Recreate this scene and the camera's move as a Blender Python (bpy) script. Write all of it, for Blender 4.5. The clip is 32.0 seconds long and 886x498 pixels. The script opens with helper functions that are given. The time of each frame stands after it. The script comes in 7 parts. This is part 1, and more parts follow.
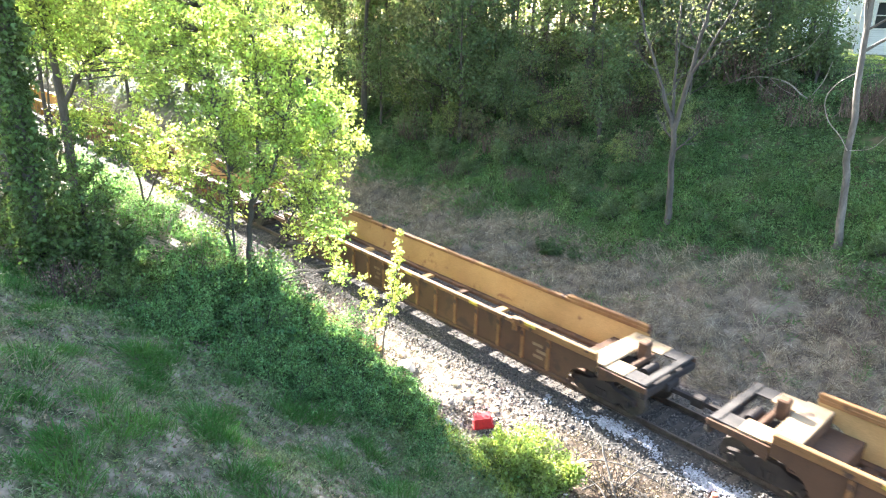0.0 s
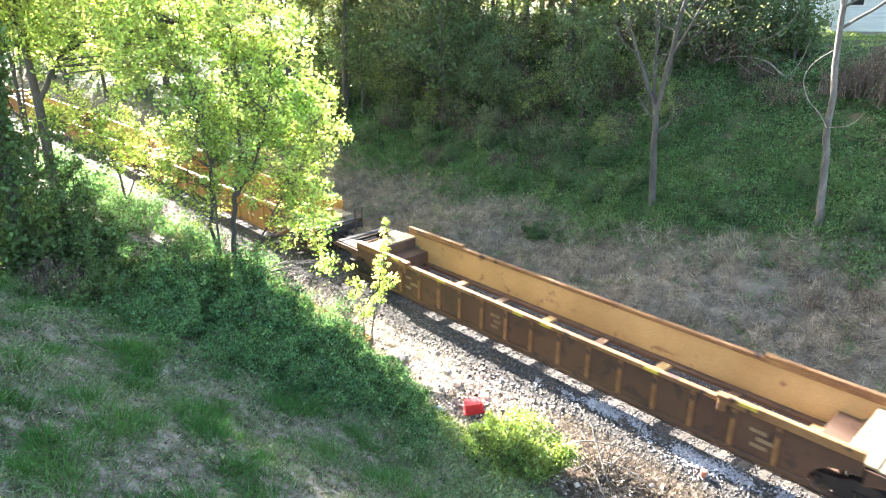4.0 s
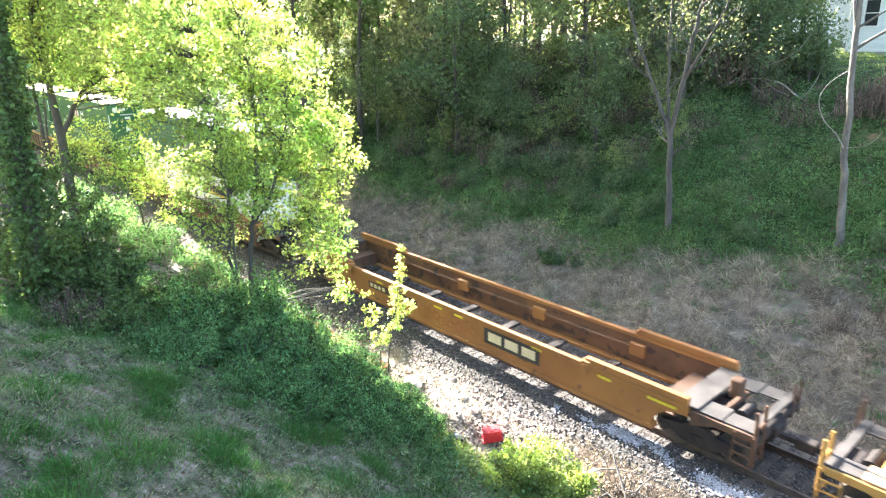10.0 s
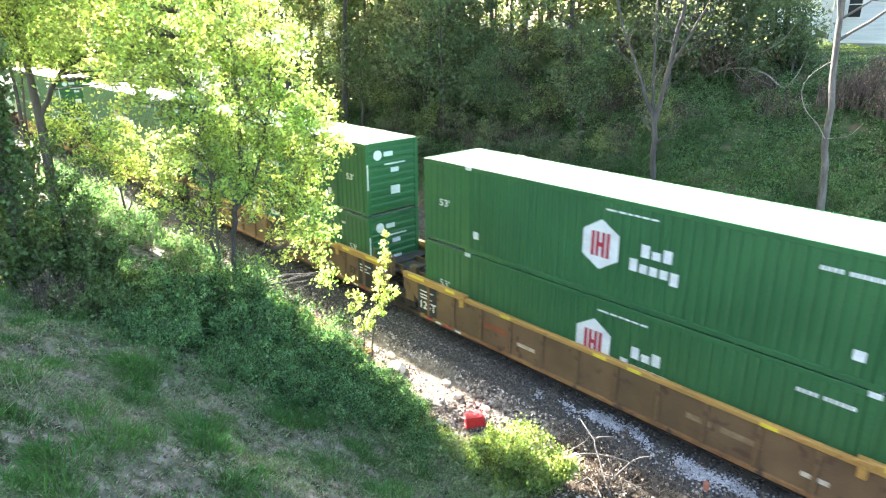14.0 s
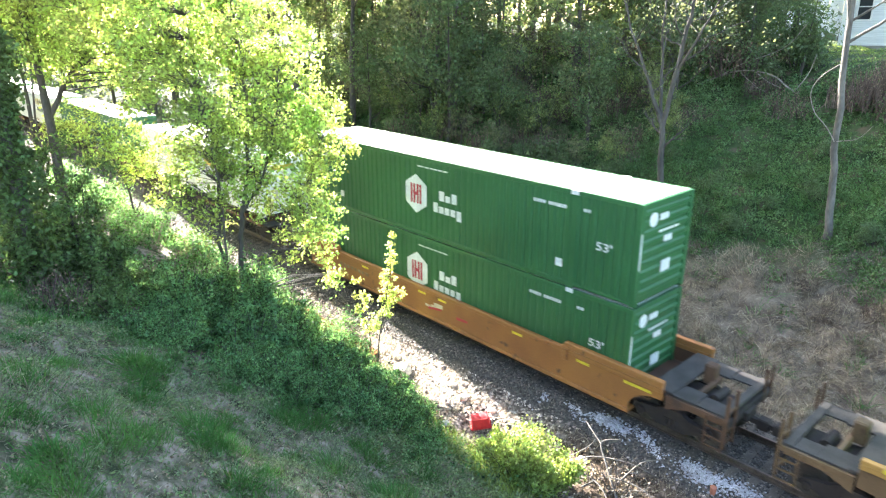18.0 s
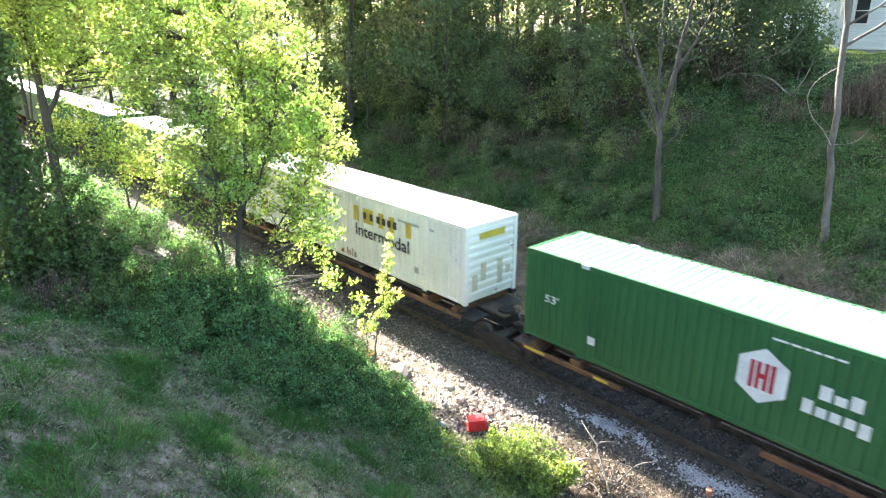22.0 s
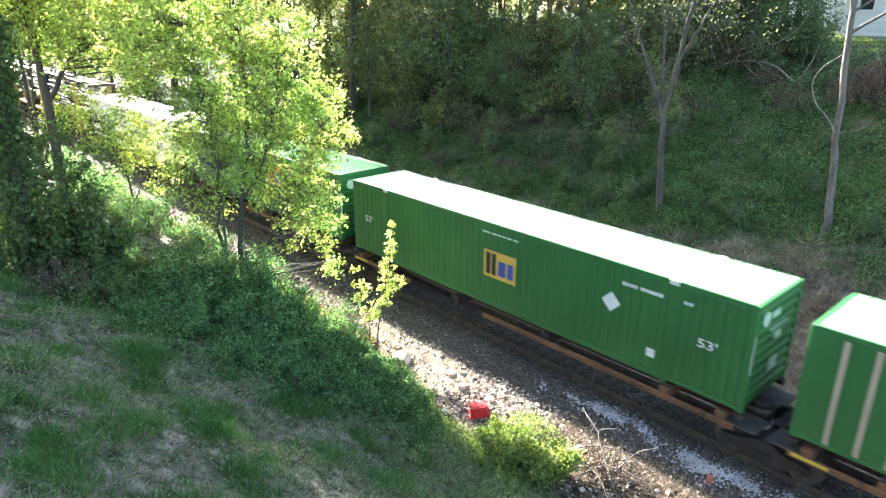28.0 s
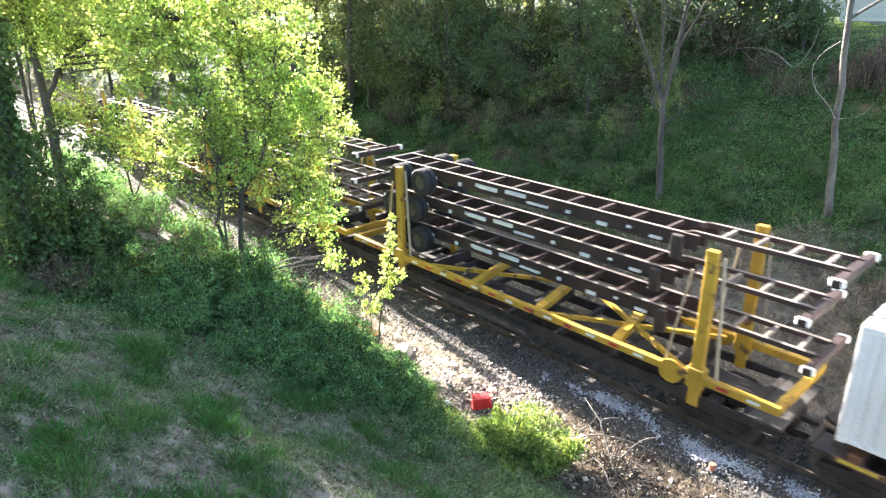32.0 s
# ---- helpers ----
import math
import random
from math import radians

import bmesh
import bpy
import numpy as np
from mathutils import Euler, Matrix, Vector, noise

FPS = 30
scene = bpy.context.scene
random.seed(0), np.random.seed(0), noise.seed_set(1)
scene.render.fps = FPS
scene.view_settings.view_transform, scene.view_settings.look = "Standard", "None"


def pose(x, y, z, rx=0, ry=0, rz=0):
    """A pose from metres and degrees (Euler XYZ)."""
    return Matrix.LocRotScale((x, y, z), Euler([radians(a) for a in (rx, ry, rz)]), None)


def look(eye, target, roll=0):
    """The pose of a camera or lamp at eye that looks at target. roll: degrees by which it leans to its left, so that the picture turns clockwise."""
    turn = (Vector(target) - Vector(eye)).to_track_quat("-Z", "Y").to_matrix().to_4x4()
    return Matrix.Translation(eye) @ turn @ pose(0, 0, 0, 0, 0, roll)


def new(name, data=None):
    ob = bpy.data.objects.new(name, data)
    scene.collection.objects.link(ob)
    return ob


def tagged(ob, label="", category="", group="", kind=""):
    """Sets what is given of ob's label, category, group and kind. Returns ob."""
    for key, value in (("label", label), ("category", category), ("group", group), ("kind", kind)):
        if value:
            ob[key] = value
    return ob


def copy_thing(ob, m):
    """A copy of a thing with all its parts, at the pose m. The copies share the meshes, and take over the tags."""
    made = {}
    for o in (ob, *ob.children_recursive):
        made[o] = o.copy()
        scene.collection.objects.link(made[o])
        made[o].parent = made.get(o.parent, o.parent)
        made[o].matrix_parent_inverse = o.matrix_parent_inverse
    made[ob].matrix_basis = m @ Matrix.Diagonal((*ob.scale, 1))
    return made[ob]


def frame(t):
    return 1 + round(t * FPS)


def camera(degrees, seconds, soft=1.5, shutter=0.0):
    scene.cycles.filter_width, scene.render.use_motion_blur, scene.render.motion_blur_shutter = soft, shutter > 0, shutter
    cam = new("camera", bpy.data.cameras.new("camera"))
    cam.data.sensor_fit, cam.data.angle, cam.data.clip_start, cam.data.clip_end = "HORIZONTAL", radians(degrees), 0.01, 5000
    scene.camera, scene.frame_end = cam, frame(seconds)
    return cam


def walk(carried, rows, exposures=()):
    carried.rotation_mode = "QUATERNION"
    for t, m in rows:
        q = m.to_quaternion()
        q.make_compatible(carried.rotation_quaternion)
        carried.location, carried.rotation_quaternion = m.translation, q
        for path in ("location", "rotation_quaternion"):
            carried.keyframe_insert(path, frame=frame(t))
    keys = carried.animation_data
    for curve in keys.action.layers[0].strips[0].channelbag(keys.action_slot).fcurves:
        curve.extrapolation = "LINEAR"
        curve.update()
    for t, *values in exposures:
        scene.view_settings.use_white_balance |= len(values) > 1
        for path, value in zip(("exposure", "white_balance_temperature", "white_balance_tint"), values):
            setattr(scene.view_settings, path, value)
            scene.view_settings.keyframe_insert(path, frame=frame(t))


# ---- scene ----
SECONDS = 32.0
cam = camera(68.0, SECONDS, soft=1.2, shutter=0.2)
EYE = (0.0, -15.84, 10.62)
# seconds, heading, tilt, lean in degrees
VIEW = [
    (0, -48.42, -19.16, 1.27), (0.5, -48.55, -19.25, 0.98), (1, -48.64, -19.25, 0.66), (1.5, -48.39, -19.39, 0.64), (2, -47.96, -19.60, 0.37),
    (2.5, -47.46, -19.87, 0.35), (3, -47.03, -20.05, 0.47), (3.5, -46.99, -20.14, 0.29), (5.5, -47.82, -20.13, -1.15), (6, -47.87, -19.68, -1.57),
    (6.5, -48.39, -19.24, -2.14), (7, -49.16, -18.74, -2.62), (7.5, -49.59, -18.26, -2.26), (8, -49.68, -17.90, -1.64), (8.5, -49.41, -17.69, -1.07),
    (9, -49.07, -17.59, -0.95), (9.5, -48.81, -17.72, -1.00), (10, -48.56, -17.95, -1.13), (10.5, -48.54, -18.18, -1.22), (11, -48.18, -18.43, -0.98),
    (11.5, -47.74, -18.60, -0.42), (12, -47.39, -18.73, -0.15), (12.5, -47.11, -18.84, 0.02), (13, -46.90, -18.93, 0.13), (13.5, -46.91, -19.09, -0.14),
    (14, -47.14, -19.18, -0.19), (14.5, -47.39, -19.22, -0.10), (16.5, -47.87, -19.12, -0.03), (17, -47.82, -19.09, -0.04), (17.5, -47.77, -19.04, -0.02),
    (18, -47.75, -19.03, -0.14), (18.5, -47.76, -19.02, -0.11), (19, -47.73, -18.97, -0.17), (19.5, -47.66, -18.90, -0.11), (20, -47.56, -18.87, -0.08),
    (20.5, -47.42, -18.87, 0.04), (21, -47.43, -18.88, 0.04), (21.5, -47.45, -18.89, 0.15), (22, -47.50, -18.91, 0.19), (22.5, -47.59, -18.89, 0.20),
    (23, -47.59, -18.95, 0.20), (23.5, -47.55, -19.00, 0.18), (24, -47.60, -19.07, 0.18), (24.5, -47.75, -19.14, 0.17), (25, -47.85, -19.13, 0.03),
    (25.5, -47.89, -19.13, 0.03), (27.5, -47.91, -19.73, 0.04), (28, -47.70, -19.97, 0.19), (28.5, -47.51, -20.14, -0.10), (29, -47.40, -20.23, -0.33),
    (29.5, -47.43, -20.28, -0.54), (30, -47.51, -20.36, -0.51), (30.5, -47.61, -20.40, -0.63), (31, -47.75, -20.40, -0.45), (31.5, -47.86, -20.47, -0.29),
    (32, -47.76, -20.67, -0.60),
]


def eye_pose(heading, tilt, lean):
    a, b = radians(heading), radians(tilt)
    way = Vector((math.sin(a) * math.cos(b), math.cos(a) * math.cos(b), math.sin(b)))
    return look(EYE, Vector(EYE) + way * 20, lean)


EXPOSURES = [(0, 3.66), (2, 3.62), (6, 3.68), (8, 3.62), (10, 3.7), (11, 3.92), (12, 3.62), (13, 3.56), (14, 3.74), (17, 3.74), (18, 3.74), (19, 3.52), (20, 3.08), (21, 3.06), (22, 3.3), (23, 2.98), (24, 3.02), (25, 3.38), (28, 3.28), (30, 3.56), (31, 3.04), (32, 3.22)]
walk(cam, [(t, eye_pose(a, b, c)) for t, a, b, c in VIEW], exposures=EXPOSURES)

# ---- light: a low sun from far up the line, a little to its far side ----
SUN = Vector((-2.1, 0.22, 1.0)).normalized()
world = bpy.data.worlds.new("sky")
scene.world = world
world.use_nodes = True
wn = world.node_tree
sky = wn.nodes.new("ShaderNodeTexSky")
sky.sky_type = "NISHITA"
sky.sun_disc = False
sky.dust_density, sky.ozone_density = 2.5, 0.55
sky.sun_elevation = math.asin(SUN.z)
sky.sun_rotation = math.atan2(SUN.x, SUN.y) % (2 * math.pi)
wn.links.new(sky.outputs[0], wn.nodes["Background"].inputs[0])
wn.nodes["Background"].inputs[1].default_value = 0.085
sun = new("sun", bpy.data.lights.new("sun", "SUN"))
sun.data.energy, sun.data.angle, sun.data.color = 5.0, radians(0.6), (1.0, 0.955, 0.915)
sun.matrix_world = look(SUN * 60, (0, 0, 0))


# ---- materials ----
def material(name, a, b, scale=3.0, rough=0.75, metal=0.0, bump=0.15, grain=35.0, fleck=None, fleck_at=0.62,
             fleck_scale=2.6, vary=0.0, islands=0.0, through_light=0.0, spec=0.4, stretch=(1, 1, 1)):
    """Two mixed colours at a broad scale, fine grain, optional stains, and variation from object to object or leaf to leaf."""
    m = bpy.data.materials.new(name)
    m.use_nodes = True
    nt = m.node_tree
    N, L = nt.nodes.new, nt.links.new
    bsdf = nt.nodes["Principled BSDF"]
    tc = N("ShaderNodeTexCoord")
    mp = N("ShaderNodeMapping")
    mp.inputs["Scale"].default_value = stretch
    L(tc.outputs["Object"], mp.inputs[0])

    def noise_at(s, detail=5.0):
        n = N("ShaderNodeTexNoise")
        n.inputs["Scale"].default_value, n.inputs["Detail"].default_value = s, detail
        L(mp.outputs[0], n.inputs["Vector"])
        return n.outputs["Fac"]

    def mix(kind, f, x, y):
        n = N("ShaderNodeMix")
        n.data_type, n.blend_type = "RGBA", kind
        for sock, v in ((n.inputs[0], f), (n.inputs[6], x), (n.inputs[7], y)):
            if hasattr(v, "links"):
                L(v, sock)
            elif isinstance(v, tuple):
                sock.default_value = (*v, 1)
            else:
                sock.default_value = v
        return n.outputs[2]

    def span(v, lo, hi, to_lo=0.0, to_hi=1.0):
        n = N("ShaderNodeMapRange")
        n.inputs[1].default_value, n.inputs[2].default_value = lo, hi
        n.inputs[3].default_value, n.inputs[4].default_value = to_lo, to_hi
        L(v, n.inputs[0])
        return n.outputs[0]

    col = mix("MIX", span(noise_at(scale), 0.35, 0.65), a, b)
    fine = noise_at(grain, 3.0)
    col = mix("MULTIPLY", 0.6, col, mix("MIX", span(fine, 0.3, 0.7), (0.62, 0.62, 0.62), (1.25, 1.25, 1.25)))
    if fleck:
        col = mix("MIX", span(noise_at(fleck_scale, 9.0), fleck_at, fleck_at + 0.07), col, fleck)
    if vary or islands:
        if islands:
            src = N("ShaderNodeNewGeometry").outputs["Random Per Island"]
        else:
            src = N("ShaderNodeObjectInfo").outputs["Random"]
        k = max(vary, islands)
        hsv = N("ShaderNodeHueSaturation")
        L(span(src, 0, 1, 1 - k, 1 + k), hsv.inputs["Value"])
        L(span(src, 0, 1, 0.5 - 0.03 * k, 0.5 + 0.03 * k), hsv.inputs["Hue"])
        L(col, hsv.inputs["Color"])
        col = hsv.outputs[0]
    L(col, bsdf.inputs["Base Color"])
    bsdf.inputs["Roughness"].default_value = rough
    bsdf.inputs["Metallic"].default_value = metal
    bsdf.inputs["Specular IOR Level"].default_value = spec
    if bump:
        bn = N("ShaderNodeBump")
        bn.inputs["Strength"].default_value, bn.inputs["Distance"].default_value = bump, 0.02
        L(fine, bn.inputs["Height"])
        L(bn.outputs[0], bsdf.inputs["Normal"])
    if through_light:
        tr = N("ShaderNodeBsdfTranslucent")
        L(mix("MULTIPLY", 1.0, col, (1.6, 1.5, 0.85)), tr.inputs[0])
        ms = N("ShaderNodeMixShader")
        ms.inputs[0].default_value = through_light
        L(bsdf.outputs[0], ms.inputs[1])
        L(tr.outputs[0], ms.inputs[2])
        L(ms.outputs[0], nt.nodes["Material Output"].inputs[0])
    return m


M = {}
# raised past leaf tones: glare of backlit crowns is put into this colour
M["leaf_bright"] = material("leaf_bright", (0.46, 0.535, 0.215), (0.19, 0.325, 0.105), 0.45, 0.5, islands=0.6, through_light=0.58, bump=0)
M["leaf_fresh"] = material("leaf_fresh", (0.28, 0.35, 0.11), (0.15, 0.24, 0.07), 1.5, 0.5, islands=0.5, through_light=0.45, bump=0)
M["leaf_mid"] = material("leaf_mid", (0.125, 0.19, 0.07), (0.07, 0.13, 0.045), 0.8, 0.55, islands=0.6, through_light=0.4, bump=0)
M["leaf_hedge"] = material("leaf_hedge", (0.175, 0.305, 0.14), (0.066, 0.155, 0.066), 0.9, 0.6, islands=0.7, through_light=0.45, bump=0, spec=0.15)
M["leaf_weed"] = material("leaf_weed", (0.21, 0.265, 0.145), (0.115, 0.185, 0.082), 1.1, 0.6, islands=0.4, through_light=0.35, bump=0)
M["grass_fresh"] = material("grass_fresh", (0.078, 0.175, 0.058), (0.13, 0.22, 0.092), 0.5, 0.6, islands=0.6, through_light=0.4, bump=0)
M["grass_tuft"] = material("grass_tuft", (0.05, 0.155, 0.038), (0.085, 0.20, 0.055), 0.7, 0.6, islands=0.4, through_light=0.4, bump=0)
M["twig"] = material("twig", (0.15, 0.11, 0.085), (0.085, 0.062, 0.048), 1.0, 0.9, islands=0.5, bump=0)
M["leaf_bank"] = material("leaf_bank", (0.152, 0.21, 0.112), (0.08, 0.134, 0.066), 0.4, 0.65, islands=0.4, through_light=0.4, bump=0, spec=0.2)
M["leaf_spring"] = material("leaf_spring", (0.23, 0.285, 0.125), (0.12, 0.175, 0.07), 0.5, 0.6, islands=0.5, through_light=0.45, bump=0, spec=0.25)
M["leaf_cover"] = material("leaf_cover", (0.15, 0.235, 0.108), (0.078, 0.148, 0.062), 0.35, 0.65, islands=0.5, through_light=0.4, bump=0, spec=0.2)
M["leaf_dark"] = material("leaf_dark", (0.05, 0.095, 0.035), (0.075, 0.13, 0.05), 0.6, 0.5, islands=0.5, through_light=0.3, bump=0)
M["leaf_grey"] = material("leaf_grey", (0.19, 0.21, 0.12), (0.12, 0.155, 0.075), 0.5, 0.6, islands=0.5, through_light=0.4, bump=0)
M["bark"] = material("bark", (0.06, 0.054, 0.047), (0.115, 0.104, 0.091), 2.0, 0.9, bump=1.0, grain=18, stretch=(1, 1, 0.25))
M["bark_pale"] = material("bark_pale", (0.18, 0.162, 0.14), (0.10, 0.09, 0.078), 3.0, 0.85, fleck=(0.07, 0.06, 0.05), fleck_at=0.62, bump=0.9, grain=20, stretch=(1, 1, 0.3))
M["deadwood"] = material("deadwood", (0.36, 0.32, 0.27), (0.22, 0.19, 0.15), 3.0, 0.85, bump=0.4)
M["grass"] = material("grass", (0.11, 0.18, 0.08), (0.215, 0.265, 0.165), 1.3, 0.6, islands=0.45, through_light=0.3, bump=0)
M["grass_dry"] = material("grass_dry", (0.345, 0.303, 0.245), (0.172, 0.147, 0.117), 1.4, 0.8, islands=0.6, through_light=0.2, bump=0)
M["litter"] = material("litter", (0.22, 0.15, 0.09), (0.30, 0.23, 0.16), 3.0, 0.85, islands=0.5, bump=0)
M["ballast"] = material("ballast", (0.078, 0.064, 0.054), (0.17, 0.143, 0.122), 2.0, 0.9, islands=0.8, bump=0.3)
M["rubble"] = material("rubble", (0.56, 0.48, 0.42), (0.24, 0.175, 0.13), 1.5, 0.9, islands=0.8, bump=0.3)
M["gravel_white"] = material("gravel_white", (0.40, 0.40, 0.42), (0.28, 0.28, 0.30), 2.0, 0.85, islands=0.3, bump=0.2)
M["steel_rail"] = material("steel_rail", (0.20, 0.15, 0.12), (0.12, 0.09, 0.07), 4.0, 0.55, 0.6)
M["sleeper"] = material("sleeper", (0.07, 0.06, 0.05), (0.12, 0.10, 0.08), 3.0, 0.9, bump=0.5, vary=0.3)
M["red_plastic"] = material("red_plastic", (0.60, 0.03, 0.035), (0.48, 0.025, 0.03), 4.0, 0.45, bump=0.05)
M["mud_water"] = material("mud_water", (0.16, 0.10, 0.045), (0.11, 0.065, 0.028), 1.2, 0.1, bump=0.1, grain=6, spec=0.6)


def ground_material():
    m = bpy.data.materials.new("soil_and_grass")
    m.use_nodes = True
    nt = m.node_tree
    N, L = nt.nodes.new, nt.links.new
    bsdf = nt.nodes["Principled BSDF"]
    bsdf.inputs["Roughness"].default_value = 0.95
    bsdf.inputs["Specular IOR Level"].default_value = 0.15
    tc = N("ShaderNodeTexCoord")
    sep = N("ShaderNodeSeparateXYZ")
    L(tc.outputs["Object"], sep.inputs[0])

    def nz(s, d=6.0):
        n = N("ShaderNodeTexNoise")
        n.inputs["Scale"].default_value, n.inputs["Detail"].default_value = s, d
        L(tc.outputs["Object"], n.inputs["Vector"])
        return n.outputs["Fac"]

    def ramp(v, stops):
        r = N("ShaderNodeValToRGB")
        e = r.color_ramp.elements
        while len(e) < len(stops):
            e.new(0.5)
        for k, (p, c) in zip(e, stops):
            k.position, k.color = p, (*c, 1)
        L(v, r.inputs[0])
        return r.outputs[0]

    def mix(f, x, y):
        n = N("ShaderNodeMix")
        n.data_type = "RGBA"
        L(f, n.inputs[0])
        L(x, n.inputs[6])
        L(y, n.inputs[7])
        return n.outputs[2]

    def math_node(op, x, y):
        n = N("ShaderNodeMath")
        n.operation = op
        for s, v in zip(n.inputs, (x, y)):
            if hasattr(v, "links"):
                L(v, s)
            else:
                s.default_value = v
        return n.outputs[0]

    def step(v, lo, hi):
        n = N("ShaderNodeMapRange")
        n.inputs[1].default_value, n.inputs[2].default_value = lo, hi
        L(v, n.inputs[0])
        return n.outputs[0]

    wob = math_node("MULTIPLY_ADD", nz(0.5), 2.4)
    wob.node.inputs[2].default_value = -1.2
    y = math_node("ADD", sep.outputs[1], wob)
    turf = ramp(nz(3.2, 14.0), [(0.36, (0.045, 0.055, 0.028)), (0.46, (0.10, 0.10, 0.06)), (0.54, (0.20, 0.17, 0.13)), (0.68, (0.34, 0.29, 0.235))])
    under = ramp(nz(1.6, 12.0), [(0.36, (0.03, 0.05, 0.018)), (0.52, (0.05, 0.08, 0.028)), (0.62, (0.085, 0.08, 0.045)), (0.76, (0.14, 0.105, 0.07))])
    dry = ramp(nz(2.2, 9.0), [(0.3, (0.085, 0.066, 0.048)), (0.5, (0.16, 0.13, 0.098)), (0.75, (0.26, 0.22, 0.17))])
    rub = ramp(nz(7.0, 9.0), [(0.38, (0.045, 0.035, 0.028)), (0.52, (0.15, 0.12, 0.095)), (0.66, (0.42, 0.37, 0.32))])
    bal = ramp(nz(14.0, 6.0), [(0.3, (0.03, 0.027, 0.024)), (0.5, (0.07, 0.064, 0.058)), (0.75, (0.145, 0.135, 0.122))])
    # dark soil full of roots beside the line's near end
    soil = ramp(nz(6.0, 9.0), [(0.36, (0.03, 0.022, 0.016)), (0.52, (0.085, 0.062, 0.045)), (0.70, (0.20, 0.155, 0.12))])
    rub = mix(step(math_node("ADD", sep.outputs[0], wob), -10.2, -8.8), rub, soil)
    c = mix(step(y, -5.6, -4.4), turf, rub)
    c = mix(step(sep.outputs[1], -2.5, -2.1), c, bal)
    # a flat of sandy yellow mud where the stream spreads
    mud = ramp(nz(3.0, 6.0), [(0.35, (0.15, 0.115, 0.08)), (0.65, (0.33, 0.27, 0.20))])
    box = math_node("MULTIPLY", math_node("MULTIPLY", step(sep.outputs[0], -20.0, -18.5), step(sep.outputs[0], -12.6, -13.6)), math_node("MULTIPLY", step(y, -4.2, -3.6), step(y, -2.2, -2.6)))
    c = mix(box, c, mud)
    c = mix(step(y, 2.3, 3.2), c, dry)
    lift = math_node("MULTIPLY", step(sep.outputs[0], -15.0, -6.0), -2.2)
    c = mix(step(math_node("ADD", y, lift), 7.4, 9.6), c, under)
    L(c, bsdf.inputs["Base Color"])
    b = N("ShaderNodeBump")
    b.inputs["Strength"].default_value, b.inputs["Distance"].default_value = 0.8, 0.06
    L(nz(11.0, 8.0), b.inputs["Height"])
    L(b.outputs[0], bsdf.inputs["Normal"])
    return m


